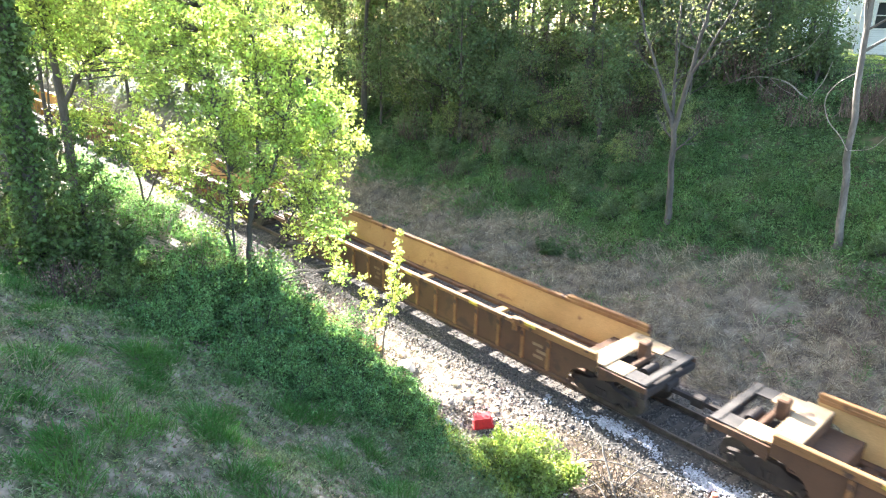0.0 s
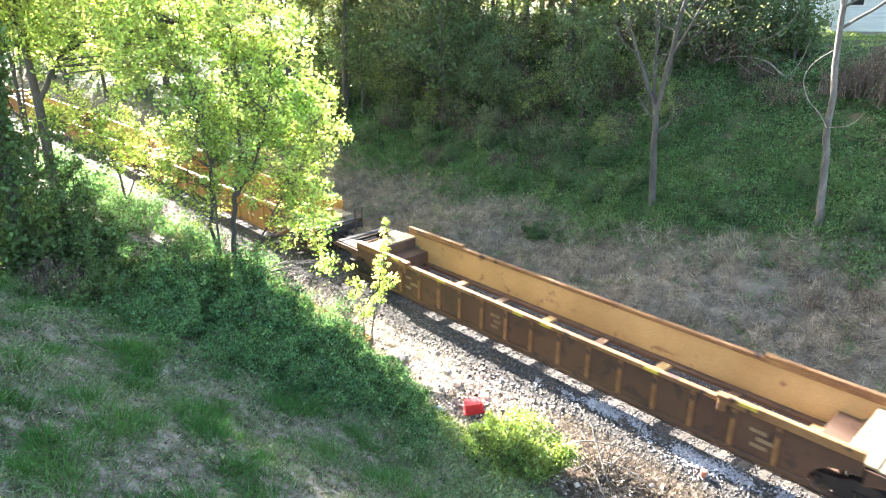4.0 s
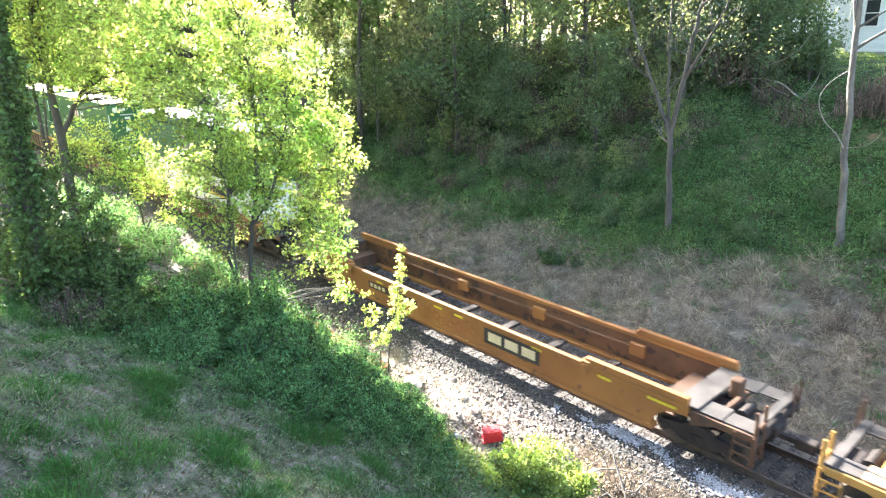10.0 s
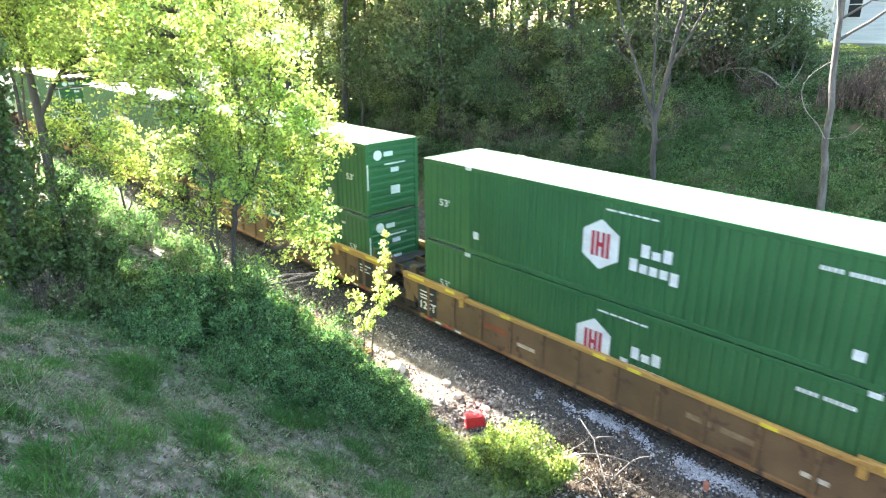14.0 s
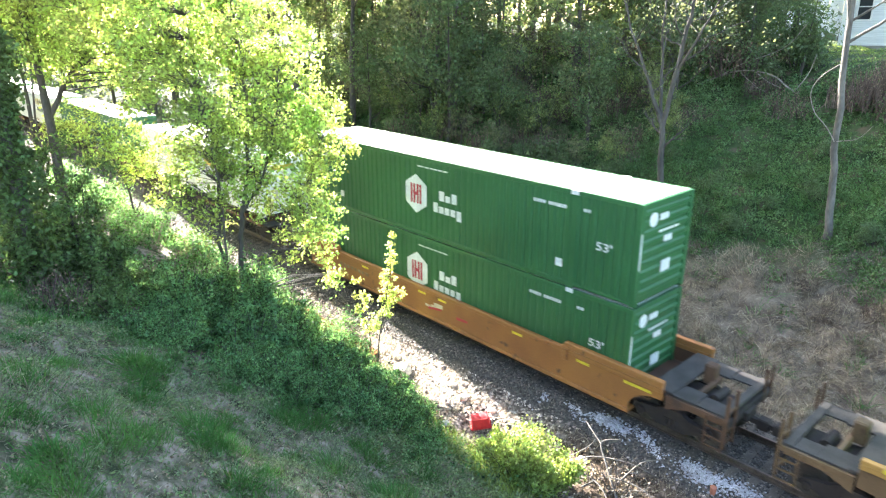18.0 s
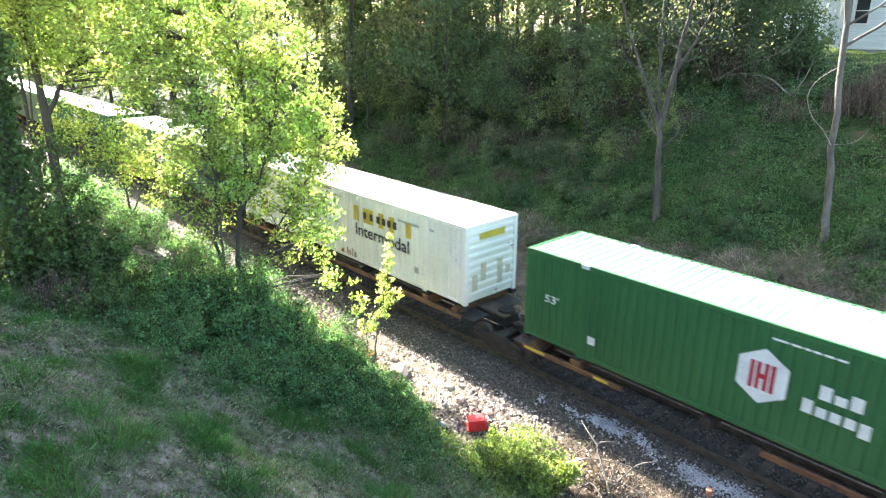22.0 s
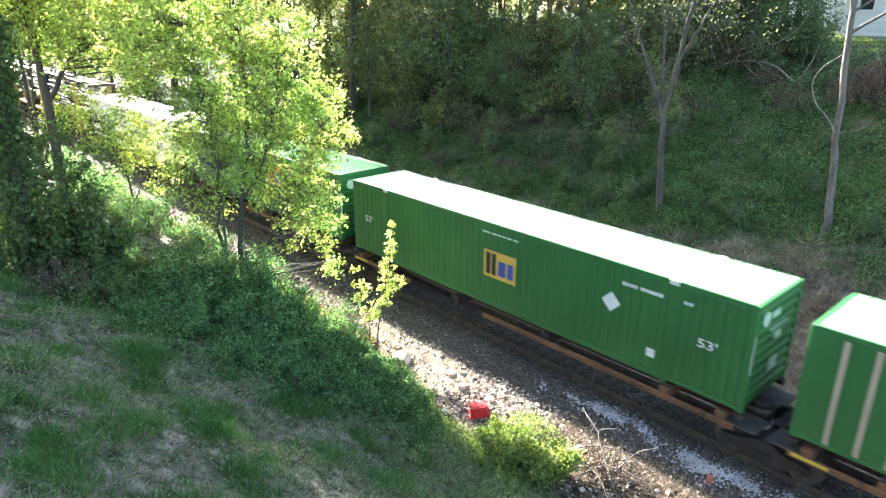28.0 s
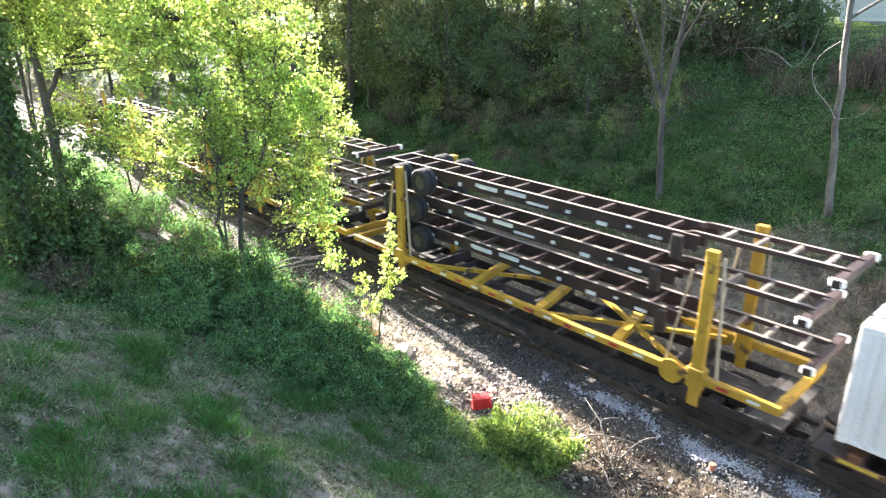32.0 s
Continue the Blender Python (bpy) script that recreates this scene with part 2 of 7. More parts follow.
# ---- mesh building ----
class Shape:
    """Collects faces; every piece stays its own island."""

    def __init__(self):
        self.v, self.f = [], []

    def add(self, verts, faces):
        k = len(self.v)
        self.v += [tuple(p) for p in verts]
        self.f += [tuple(i + k for i in q) for q in faces]
        return self

    def box(self, x0, x1, y0, y1, z0, z1, c=0.0):
        if c <= 0:
            vs = [(x, y, z) for x in (x0, x1) for y in (y0, y1) for z in (z0, z1)]
            return self.add(vs, [(0, 1, 3, 2), (4, 6, 7, 5), (0, 4, 5, 1), (2, 3, 7, 6), (0, 2, 6, 4), (1, 5, 7, 3)])
        vs, idx = [], {}
        for i in (0, 1):
            for j in (0, 1):
                for k in (0, 1):
                    x, y, z = (x0, x1)[i], (y0, y1)[j], (z0, z1)[k]
                    dx, dy, dz = (c, -c)[i], (c, -c)[j], (c, -c)[k]
                    for a, p in enumerate(((x, y + dy, z + dz), (x + dx, y, z + dz), (x + dx, y + dy, z))):
                        idx[i, j, k, a] = len(vs)
                        vs.append(p)
        fs = []
        for s in (0, 1):
            fs.append([idx[s, 0, 0, 0], idx[s, 1, 0, 0], idx[s, 1, 1, 0], idx[s, 0, 1, 0]])
            fs.append([idx[0, s, 0, 1], idx[1, s, 0, 1], idx[1, s, 1, 1], idx[0, s, 1, 1]])
            fs.append([idx[0, 0, s, 2], idx[1, 0, s, 2], idx[1, 1, s, 2], idx[0, 1, s, 2]])
        for a in (0, 1):
            for b in (0, 1):
                fs.append([idx[0, a, b, 1], idx[1, a, b, 1], idx[1, a, b, 2], idx[0, a, b, 2]])
                fs.append([idx[a, 0, b, 0], idx[a, 1, b, 0], idx[a, 1, b, 2], idx[a, 0, b, 2]])
                fs.append([idx[a, b, 0, 0], idx[a, b, 1, 0], idx[a, b, 1, 1], idx[a, b, 0, 1]])
        for i in (0, 1):
            for j in (0, 1):
                for k in (0, 1):
                    fs.append([idx[i, j, k, 0], idx[i, j, k, 1], idx[i, j, k, 2]])
        mid = Vector(((x0 + x1) / 2, (y0 + y1) / 2, (z0 + z1) / 2))
        out = []
        for q in fs:
            p = [Vector(vs[i]) for i in q]
            n = (p[1] - p[0]).cross(p[2] - p[0])
            out.append(q if n.dot(sum(p, Vector()) / len(p) - mid) > 0 else q[::-1])
        return self.add(vs, out)

    def tube(self, p0, p1, r0, r1=None, n=8, caps=True):
        p0, p1 = Vector(p0), Vector(p1)
        r1 = r0 if r1 is None else r1
        d = (p1 - p0).normalized()
        a = d.orthogonal().normalized()
        b = d.cross(a)
        vs = []
        for p, r in ((p0, r0), (p1, r1)):
            for i in range(n):
                w = 2 * math.pi * i / n
                vs.append(p + a * (r * math.cos(w)) + b * (r * math.sin(w)))
        fs = [(i, (i + 1) % n, n + (i + 1) % n, n + i) for i in range(n)]
        if caps:
            fs += [tuple(range(n))[::-1], tuple(range(n, 2 * n))]
        return self.add(vs, fs)

    def beam(self, p0, p1, w, h):
        """A bar of w by h from p0 to p1, its height kept upright."""
        p0, p1 = Vector(p0), Vector(p1)
        d = (p1 - p0).normalized()
        s = d.cross(Vector((0, 0, 1)))
        s = s.normalized() if s.length > 1e-4 else Vector((1, 0, 0))
        u = s.cross(d)
        vs = [p + s * (w / 2 * i) + u * (h / 2 * j) for p in (p0, p1) for i, j in ((-1, -1), (1, -1), (1, 1), (-1, 1))]
        return self.add(vs, [(0, 3, 2, 1), (4, 5, 6, 7), (0, 1, 5, 4), (1, 2, 6, 5), (2, 3, 7, 6), (3, 0, 4, 7)])

    def prism(self, outline, y0, y1):
        """An outline in x and z, from y0 to y1."""
        n = len(outline)
        vs = [(x, y0, z) for x, z in outline] + [(x, y1, z) for x, z in outline]
        fs = [tuple(range(n)), tuple(range(n, 2 * n))[::-1]] + [(i, n + i, n + (i + 1) % n, (i + 1) % n) for i in range(n)]
        return self.add(vs, fs)

    def pipe(self, pts, radii, n=6):
        """One round skin along the points."""
        P = [Vector(p) for p in pts]
        vs, fs = [], []
        for i, p in enumerate(P):
            d = (P[min(i + 1, len(P) - 1)] - P[max(i - 1, 0)]).normalized()
            a = d.cross(Vector((0.31, 0.87, 0.11))).normalized()
            b = d.cross(a)
            for j in range(n):
                w = 2 * math.pi * j / n
                vs.append(p + (a * math.cos(w) + b * math.sin(w)) * radii[i])
            if i:
                o = (i - 1) * n
                fs += [(o + j, o + (j + 1) % n, o + n + (j + 1) % n, o + n + j) for j in range(n)]
        fs.append(tuple(range(len(vs) - n, len(vs))))
        return self.add(vs, fs)

    def mesh(self, name, mat, smooth=False):
        me = bpy.data.meshes.new(name)
        me.from_pydata(self.v, [], self.f)
        me.materials.append(mat)
        if smooth:
            me.shade_smooth()
        me.update()
        return me


def part(name, shape, mat, parent, label="", at=(0, 0, 0), smooth=False):
    """One mesh object under a thing or a part."""
    me = shape if isinstance(shape, bpy.types.Mesh) else shape.mesh(name, mat, smooth)
    ob = new(name, me)
    ob.parent = parent
    ob.location = at
    if label:
        tagged(ob, label=label)
    return ob


def quads(name, v, mat, n=4):
    """A mesh from an array of loose faces with n corners each."""
    v = np.asarray(v, dtype=np.float32).reshape(-1, 3)
    k = len(v) // n
    me = bpy.data.meshes.new(name)
    me.vertices.add(len(v))
    me.vertices.foreach_set("co", v.ravel())
    me.loops.add(len(v))
    me.loops.foreach_set("vertex_index", np.arange(len(v), dtype=np.int32))
    me.polygons.add(k)
    me.polygons.foreach_set("loop_start", np.arange(0, len(v), n, dtype=np.int32))
    me.materials.append(mat)
    me.update(calc_edges=True)
    return me


def unit(a):
    return a / np.maximum(np.linalg.norm(a, axis=-1, keepdims=True), 1e-9)


def leaves(rng, centres, size, flat=0.3):
    """Diamond leaves at the centres, turned at random, folded a little."""
    n = len(centres)
    nrm = unit(rng.normal(size=(n, 3)) + np.array([0, 0, flat]))
    a = unit(np.cross(nrm, rng.normal(size=(n, 3))))
    b = np.cross(nrm, a)
    s = (size * rng.uniform(0.55, 1.3, (n, 1)))
    c = np.asarray(centres)
    tip = c + a * s * 0.62 - nrm * s * 0.12
    root = c - a * s * 0.55
    l = c + b * s * 0.36 + nrm * s * 0.08
    r = c - b * s * 0.36 + nrm * s * 0.08
    return np.stack([root, r, tip, l], 1)


def blades(rng, base, length, width, lean=0.5):
    """Straight tapered blades, each leaning its own way."""
    n = len(base)
    d = unit(rng.normal(size=(n, 3)) * np.array([lean, lean, 0.3 * lean]) + np.array([0, 0, 1.0]))
    d[:, 2] = np.abs(d[:, 2])
    s = unit(np.cross(d, rng.normal(size=(n, 3))))
    tip = base + d * length * rng.uniform(0.5, 1.3, (n, 1))
    w = width * rng.uniform(0.6, 1.3, (n, 1)) / 2
    return np.stack([base - s * w, base + s * w, tip + s * w * 0.15, tip - s * w * 0.15], 1)


def tufts(rng, centres, per, radius, length, width, lean=0.5, flow=0.0):
    """Clumps of blades: each clump has its own height and leans its own way."""
    n = len(centres)
    way = rng.normal(size=(n, 2)) * flow
    size = rng.uniform(0.55, 1.35, n)
    k = np.repeat(np.arange(n), per)
    m = len(k)
    off = rng.normal(0, 1, (m, 2)) * radius * size[k, None]
    base = np.concatenate([centres[k, :2] + off, np.zeros((m, 1))], 1)
    base[:, 2] = height(base[:, 0], base[:, 1]) - 0.01
    d = np.concatenate([rng.normal(size=(m, 2)) * lean + off * 1.2 / radius * lean * 0.6 + way[k], np.ones((m, 1))], 1)
    d = unit(d)
    ln = length * size[k, None] * rng.uniform(0.45, 1.2, (m, 1))
    s = unit(np.cross(d, rng.normal(size=(m, 3))))
    w = width * rng.uniform(0.6, 1.3, (m, 1)) / 2
    mid = base + d * ln * 0.6
    tip = mid + (d * 0.8 + np.concatenate([d[:, :2] * 0.7, np.full((m, 1), -0.25)], 1)) * ln * 0.4
    lower = np.stack([base - s * w, base + s * w, mid + s * w * 0.8, mid - s * w * 0.8], 1)
    upper = np.stack([mid - s * w * 0.8, mid + s * w * 0.8, tip + s * w * 0.1, tip - s * w * 0.1], 1)
    return np.concatenate([lower, upper])


def pebbles(rng, centres, size):
    """Rough eight-faced stones, sunk a third into what they lie on."""
    n = len(centres)
    s = size * rng.uniform(0.5, 1.45, (n, 1))
    ax = unit(rng.normal(size=(n, 3)) * np.array([1, 1, 0.35]))
    bx = unit(np.cross(np.array([0, 0, 1.0]) + 0.3 * rng.normal(size=(n, 3)), ax))
    cx = np.cross(ax, bx)
    c = np.asarray(centres)
    k = lambda lo, hi: s * rng.uniform(lo, hi, (n, 1))
    p = [c + ax * k(.4, .75), c + bx * k(.35, .6), c - ax * k(.4, .75), c - bx * k(.35, .6), c + cx * k(.25, .5), c - cx * k(.3, .4)]
    order = (0, 1, 4, 1, 2, 4, 2, 3, 4, 3, 0, 4)
    return np.stack([p[i] for i in order], 1)


# ---- ground ----
PROFILE_Y = [-500, -70, -26, -18.5, -4.9, -3.9, -2.75, -1.75, 1.75, 2.7, 4.6, 7.6, 12.5, 22.0, 25.0, 60, 500]
PROFILE_Z = [7.5, 7.4, 7.2, 6.9, -0.70, -0.85, -0.72, -0.19, -0.19, -0.55, -0.45, 0.25, 3.35, 8.5, 8.7, 9.0, 11.0]


def height(x, y):
    x, y = np.asarray(x, float), np.asarray(y, float)
    foot = np.clip((-14 - x) / 6, 0, 1) * 0.9 * np.clip((-2.9 - y) / 1.0, 0, 1) * np.clip((y + 14) / 6, 0, 1)
    z = np.interp(y - foot, PROFILE_Y, PROFILE_Z)
    # the stream has cut its bed deeper up the line
    bed = np.clip((-13.5 - x) / 3, 0, 1) * np.exp(-((y + 4.15 + 0.25 * np.sin(x * 0.4)) / 0.75) ** 2)
    z = z - 0.32 * bed
    rough = np.clip((np.abs(y) - 2.4) / 2.5, 0, 1) * (1 - 0.8 * bed)
    z = z + rough * (0.16 * np.sin(x * 0.55 + y * 0.3) + 0.12 * np.sin(x * 1.1 - y * 0.9 + 1) + 0.07 * np.sin(x * 2.3 + y * 1.9) + 0.04 * np.sin(x * 4.1 - y * 3.7))
    return z


def span_list(stops):
    out = []
    for (a, b, s) in stops:
        out += list(np.arange(a, b, s))
    return np.array(out + [stops[-1][1]])


gx = span_list([(-900, -200, 50), (-200, -70, 6), (-70, -36, 0.9), (-36, 4, 0.3), (4, 30, 1.5), (30, 400, 40)])
gy = span_list([(-500, -60, 40), (-60, -20, 2.5), (-20, 24, 0.3), (24, 60, 3), (60, 900, 60)])
GX, GY = np.meshgrid(gx, gy, indexing="ij")
GZ = height(GX, GY)
nx, ny = GX.shape
ij = np.arange(nx * ny).reshape(nx, ny)
fq = np.stack([ij[:-1, :-1], ij[1:, :-1], ij[1:, 1:], ij[:-1, 1:]], -1).reshape(-1, 4)
gm = bpy.data.meshes.new("ground")
gm.from_pydata(np.stack([GX, GY, GZ], -1).reshape(-1, 3).tolist(), [], fq.tolist())
gm.materials.append(ground_material())
gm.shade_smooth()
tagged(new("ground", gm), "grassy railway cutting with earth banks and a stony ditch", "ground", kind="structure")


def on_ground(rng, n, x0, x1, y0, y1):
    x, y = rng.uniform(x0, x1, n), rng.uniform(y0, y1, n)
    return np.stack([x, y, height(x, y)], 1)


# ---- track ----
track = tagged(new("railway_track"), "single railway line with rusty steel rails on timber sleepers", "railway track", kind="structure")
for s in (-1, 1):
    sh = Shape()
    y = s * 0.755
    sh.box(-600, 300, y - 0.036, y + 0.036, -0.045, 0.0, 0.008)
    sh.box(-600, 300, y - 0.010, y + 0.010, -0.15, -0.045)
    sh.box(-600, 300, y - 0.07, y + 0.07, -0.172, -0.15)
    part("rail", sh, M["steel_rail"], track, "rust-brown steel rail")
tie = Shape().box(-0.115, 0.115, -1.3, 1.3, -0.34, -0.172, 0.012).mesh("sleeper", M["sleeper"])
for i in range(150):
    part("sleeper", tie, None, track, at=(-72 + i * 0.533, 0.02 * math.sin(i * 2.1), -0.008 + 0.004 * math.sin(i * 5.3)))


# ---- trees and bushes ----
def limb(rng, sh, p, d, length, r, tips, depth, rise=0.25, twigs=2):
    segs = (5, 3, 2)[depth]
    pts, rad = [p], [r]
    for i in range(segs):
        d = (d + Vector(rng.normal(0, 0.16, 3)) + Vector((0, 0, rise * 0.3))).normalized()
        p = p + d * (length / segs)
        r *= 0.80 if i < segs - 1 else 0.5
        pts.append(p)
        rad.append(r)
        if i >= segs // 2:
            tips.append(tuple(p))
        if depth < twigs and i >= 1 - depth // 2:
            for _ in range(2 if depth == 0 else 1):
                e = (d + Vector(rng.normal(0, 0.65, 3))).normalized()
                limb(rng, sh, p, e, length * rng.uniform(0.35, 0.6), r * 0.55, tips, depth + 1, rise, twigs)
    sh.pipe(pts, rad, (5, 3, 3)[depth])


def tree(label, at, seed, mat, stems, n, leaf, spread, limbs=9, start=0.35, sigma=0.45, rise=0.3, droop=0.0, clump=1.3,
         bark="bark", category="tree", name="tree", group="", twigs=2):
    """stems: polylines of (x, y, z, radius) from the foot up; limbs leave each stem above the share start of its length."""
    rng = np.random.default_rng(seed)
    th = tagged(new(name), label, category, group)
    th.location = at
    sh, tips = Shape(), []
    for st in stems:
        fine = []
        for a, b in zip(st, st[1:]):
            for k in range(3):
                f = k / 3
                w = 0.03 * (k > 0)
                fine.append([a[i] + (b[i] - a[i]) * f + (rng.normal(0, w) if i < 2 else 0) for i in range(4)])
        fine.append(list(st[-1]))
        sh.pipe([a[:3] for a in fine], [a[3] for a in fine], 10 if st[0][3] > 0.1 else 7)
        m = len(fine) - 1
        for i in range(limbs):
            f = start + (0.98 - start) * (i + rng.uniform(0, 0.8)) / limbs
            k = min(m - 1, int(f * m))
            o = Vector(fine[k][:3]).lerp(Vector(fine[k + 1][:3]), f * m - k)
            w = i * 2.4 + rng.uniform(-0.5, 0.5)
            d = Vector((math.cos(w), math.sin(w), rng.uniform(0.15, 0.9) - droop)).normalized()
            ln = spread * (1.1 - 0.55 * (f - start) / (1 - start)) * rng.uniform(0.7, 1.25)
            limb(rng, sh, o, d, ln, max(0.012, fine[k][3] * 0.5), tips, 0, rise, twigs)
        tips.append(tuple(fine[-1][:3]))
    part("trunk", sh, M[bark], th, smooth=True)
    t = np.array(tips)
    w = rng.gamma(clump, 1.0, len(t)) + 0.08
    c = t[rng.choice(len(t), n, p=w / w.sum())] + rng.normal(0, sigma, (n, 3)) * np.array([1, 1, 0.75])
    part("crown", quads("crown", leaves(rng, c, leaf), M[mat]), None, th)
    return th


# crowns are laid out along the camera's right and depth to fit its view
VIEW_RIGHT, VIEW_DEEP = Vector((0.669, 0.743, 0)), Vector((-0.743, 0.669, 0))


def lobed_tree(label, at, seed, mat, stems, lobes, leaf, per=46, dense=7.0, sigma=0.15, bark="bark", category="tree", name="tree", deep=0.5,
               shell=0.55):
    """A crown of leafy sprays that fill uneven lobes (right, height, radius); each spray hangs on its own twig from the nearest stem."""
    rng = np.random.default_rng(seed)
    th = tagged(new(name), label, category)
    th.location = at
    sh, joints = Shape(), []
    for st in stems:
        pts, rad = [], []
        for a, b in zip(st, st[1:]):
            for k in range(4):
                f = k / 4
                w = 0.035 if k else 0.0
                pts.append(VIEW_RIGHT * (a[0] + (b[0] - a[0]) * f) + VIEW_DEEP * (a[1] + (b[1] - a[1]) * f) + Vector((rng.normal(0, w), rng.normal(0, w), a[2] + (b[2] - a[2]) * f)))
                rad.append(a[3] + (b[3] - a[3]) * f)
        pts.append(VIEW_RIGHT * st[-1][0] + VIEW_DEEP * st[-1][1] + Vector((0, 0, st[-1][2])))
        rad.append(st[-1][3])
        sh.pipe(pts, rad, 8)
        joints += list(zip(pts, rad))[2:]
    sprays = []
    for u, z, r in lobes:
        for _ in range(max(3, int(dense * r * r))):
            d = Vector(rng.normal(size=3)).normalized() * (r * (shell + (1 - shell) * rng.uniform() ** 0.5) * (1.12 if rng.uniform() < 0.15 else 1.0))
            sprays.append((VIEW_RIGHT * (u + d.x) + VIEW_DEEP * (d.y + rng.normal(0, deep)) + Vector((0, 0, z + d.z)), r))
    jp = np.array([tuple(p) for p, _ in joints])
    centres, sizes = [], []
    for c, r in sprays:
        cost = np.linalg.norm(jp - np.array(c), axis=1) + 1.5 * np.maximum(0, jp[:, 2] - c.z + 0.3)
        k = int(np.argmin(cost))
        o, ro = joints[k]
        mid = o.lerp(c, 0.5) + Vector(rng.normal(0, 0.10, 3)) + Vector((0, 0, 0.12))
        late = o.lerp(c, 0.8) + Vector(rng.normal(0, 0.06, 3)) + Vector((0, 0, 0.08))
        r0 = min(ro * 0.55, 0.012 + 0.006 * (c - o).length)
        sh.pipe([o, mid, late, c], [r0, r0 * 0.7, r0 * 0.45, 0.004], 3)
        m = int(per * rng.gamma(3.0, 1 / 3.0)) + 4
        f = rng.uniform(0.72, 1.1, (m, 1))
        way = np.array(c - mid)
        pt = np.array(mid) + way * (0.35 + 0.65 * f) + rng.normal(0, 1, (m, 3)) * np.array([1, 1, 0.8]) * sigma * rng.uniform(0.7, 1.4)
        centres.append(pt)
    part("trunk", sh, M[bark], th, smooth=True)
    part("crown", quads("crown", leaves(rng, np.concatenate(centres), leaf), M[mat]), None, th)
    return th


def stem(h, r, dx=0.0, dy=0.0, x=0.0, y=0.0, k=4):
    """A leaning, slightly bowed stem."""
    return [(x + dx * (i / k) ** 1.5, y + dy * (i / k) ** 1.5, -0.3 if i == 0 else h * i / k, r * (1.2 if i == 0 else 1 - 0.85 * i / k)) for i in range(k + 1)]


def bush(label, at, seed, mat, w, d, h, n, leaf, name="bush", bark="bark", group="", stems=14, tight=0.065, rooted=0.35):
    """Thin stems from one root and lumpy masses of leaves with gaps."""
    rng = np.random.default_rng(seed)
    th = tagged(new(name), label, "bush", group)
    th.location = at
    sh, lumps = Shape(), []
    for i in range(stems):
        a = rng.uniform(0, 2 * math.pi)
        f = math.sqrt(rng.uniform(0.02, 1))
        top = Vector((math.cos(a) * f * w * 0.5, math.sin(a) * f * d * 0.5, h * rng.uniform(0.45, 1.0) * (1 - 0.35 * f)))
        root = Vector((top.x * rooted + rng.normal(0, 0.3) * (rooted > 0.5), top.y * rooted + rng.normal(0, 0.3) * (rooted > 0.5), -0.1))
        mid = root.lerp(top, 0.5) + Vector(rng.normal(0, 0.06, 3))
        sh.tube(root, mid, 0.018, 0.013, 5, False)
        sh.tube(mid, top, 0.013, 0.005, 5, False)
        lumps += [top, root.lerp(top, 0.75), mid]
    l = np.array([tuple(v) for v in lumps])
    wt = rng.gamma(0.8, 1, len(l)) + 0.1
    c = l[rng.choice(len(l), n, p=wt / wt.sum())] + rng.normal(0, 1, (n, 3)) * np.array([w, d, h]) * tight
    c[:, 2] = np.abs(c[:, 2])
    tagged(part("brushwood", sh, M[bark], th, smooth=True), kind="stuff")
    part("foliage", quads("foliage", leaves(rng, c, leaf), M[mat]), None, th)
    return th


def place(x, y, sink=0.0):
    return (x, y, float(height(x, y)) - sink)


def turned(th, x, y, turn, size, sink=0.05):
    th2 = copy_thing(th, pose(*place(x, y, sink), 0, 0, turn))
    th2.scale = (size, size, size)
    return th2


def deadwood(label, runs, name="dead_branch", mat="deadwood"):
    """Bent bare branches; each run is a list of points with a first and a last thickness."""
    th = tagged(new(name), label, "dead branch")
    th.location = runs[0][0][0]
    o = Vector(runs[0][0][0])
    for pts, r0, r1 in runs:
        sh = Shape()
        fine = []
        P = [Vector(p) - o for p in pts]
        P = [P[0] * 2 - P[1]] + P + [P[-1] * 2 - P[-2]]
        for i in range(1, len(P) - 2):
            for k in range(4):
                t = k / 4
                a, b, c, d = P[i - 1:i + 3]
                fine.append(0.5 * (2 * b + (c - a) * t + (2 * a - 5 * b + 4 * c - d) * t * t + (3 * b - a - 3 * c + d) * t ** 3))
        fine.append(P[-2])
        m = len(fine) - 1
        sh.pipe(fine, [r0 + (r1 - r0) * i / m for i in range(m + 1)], 6)
        part("branch", sh, M[mat], th, smooth=True)
    return th


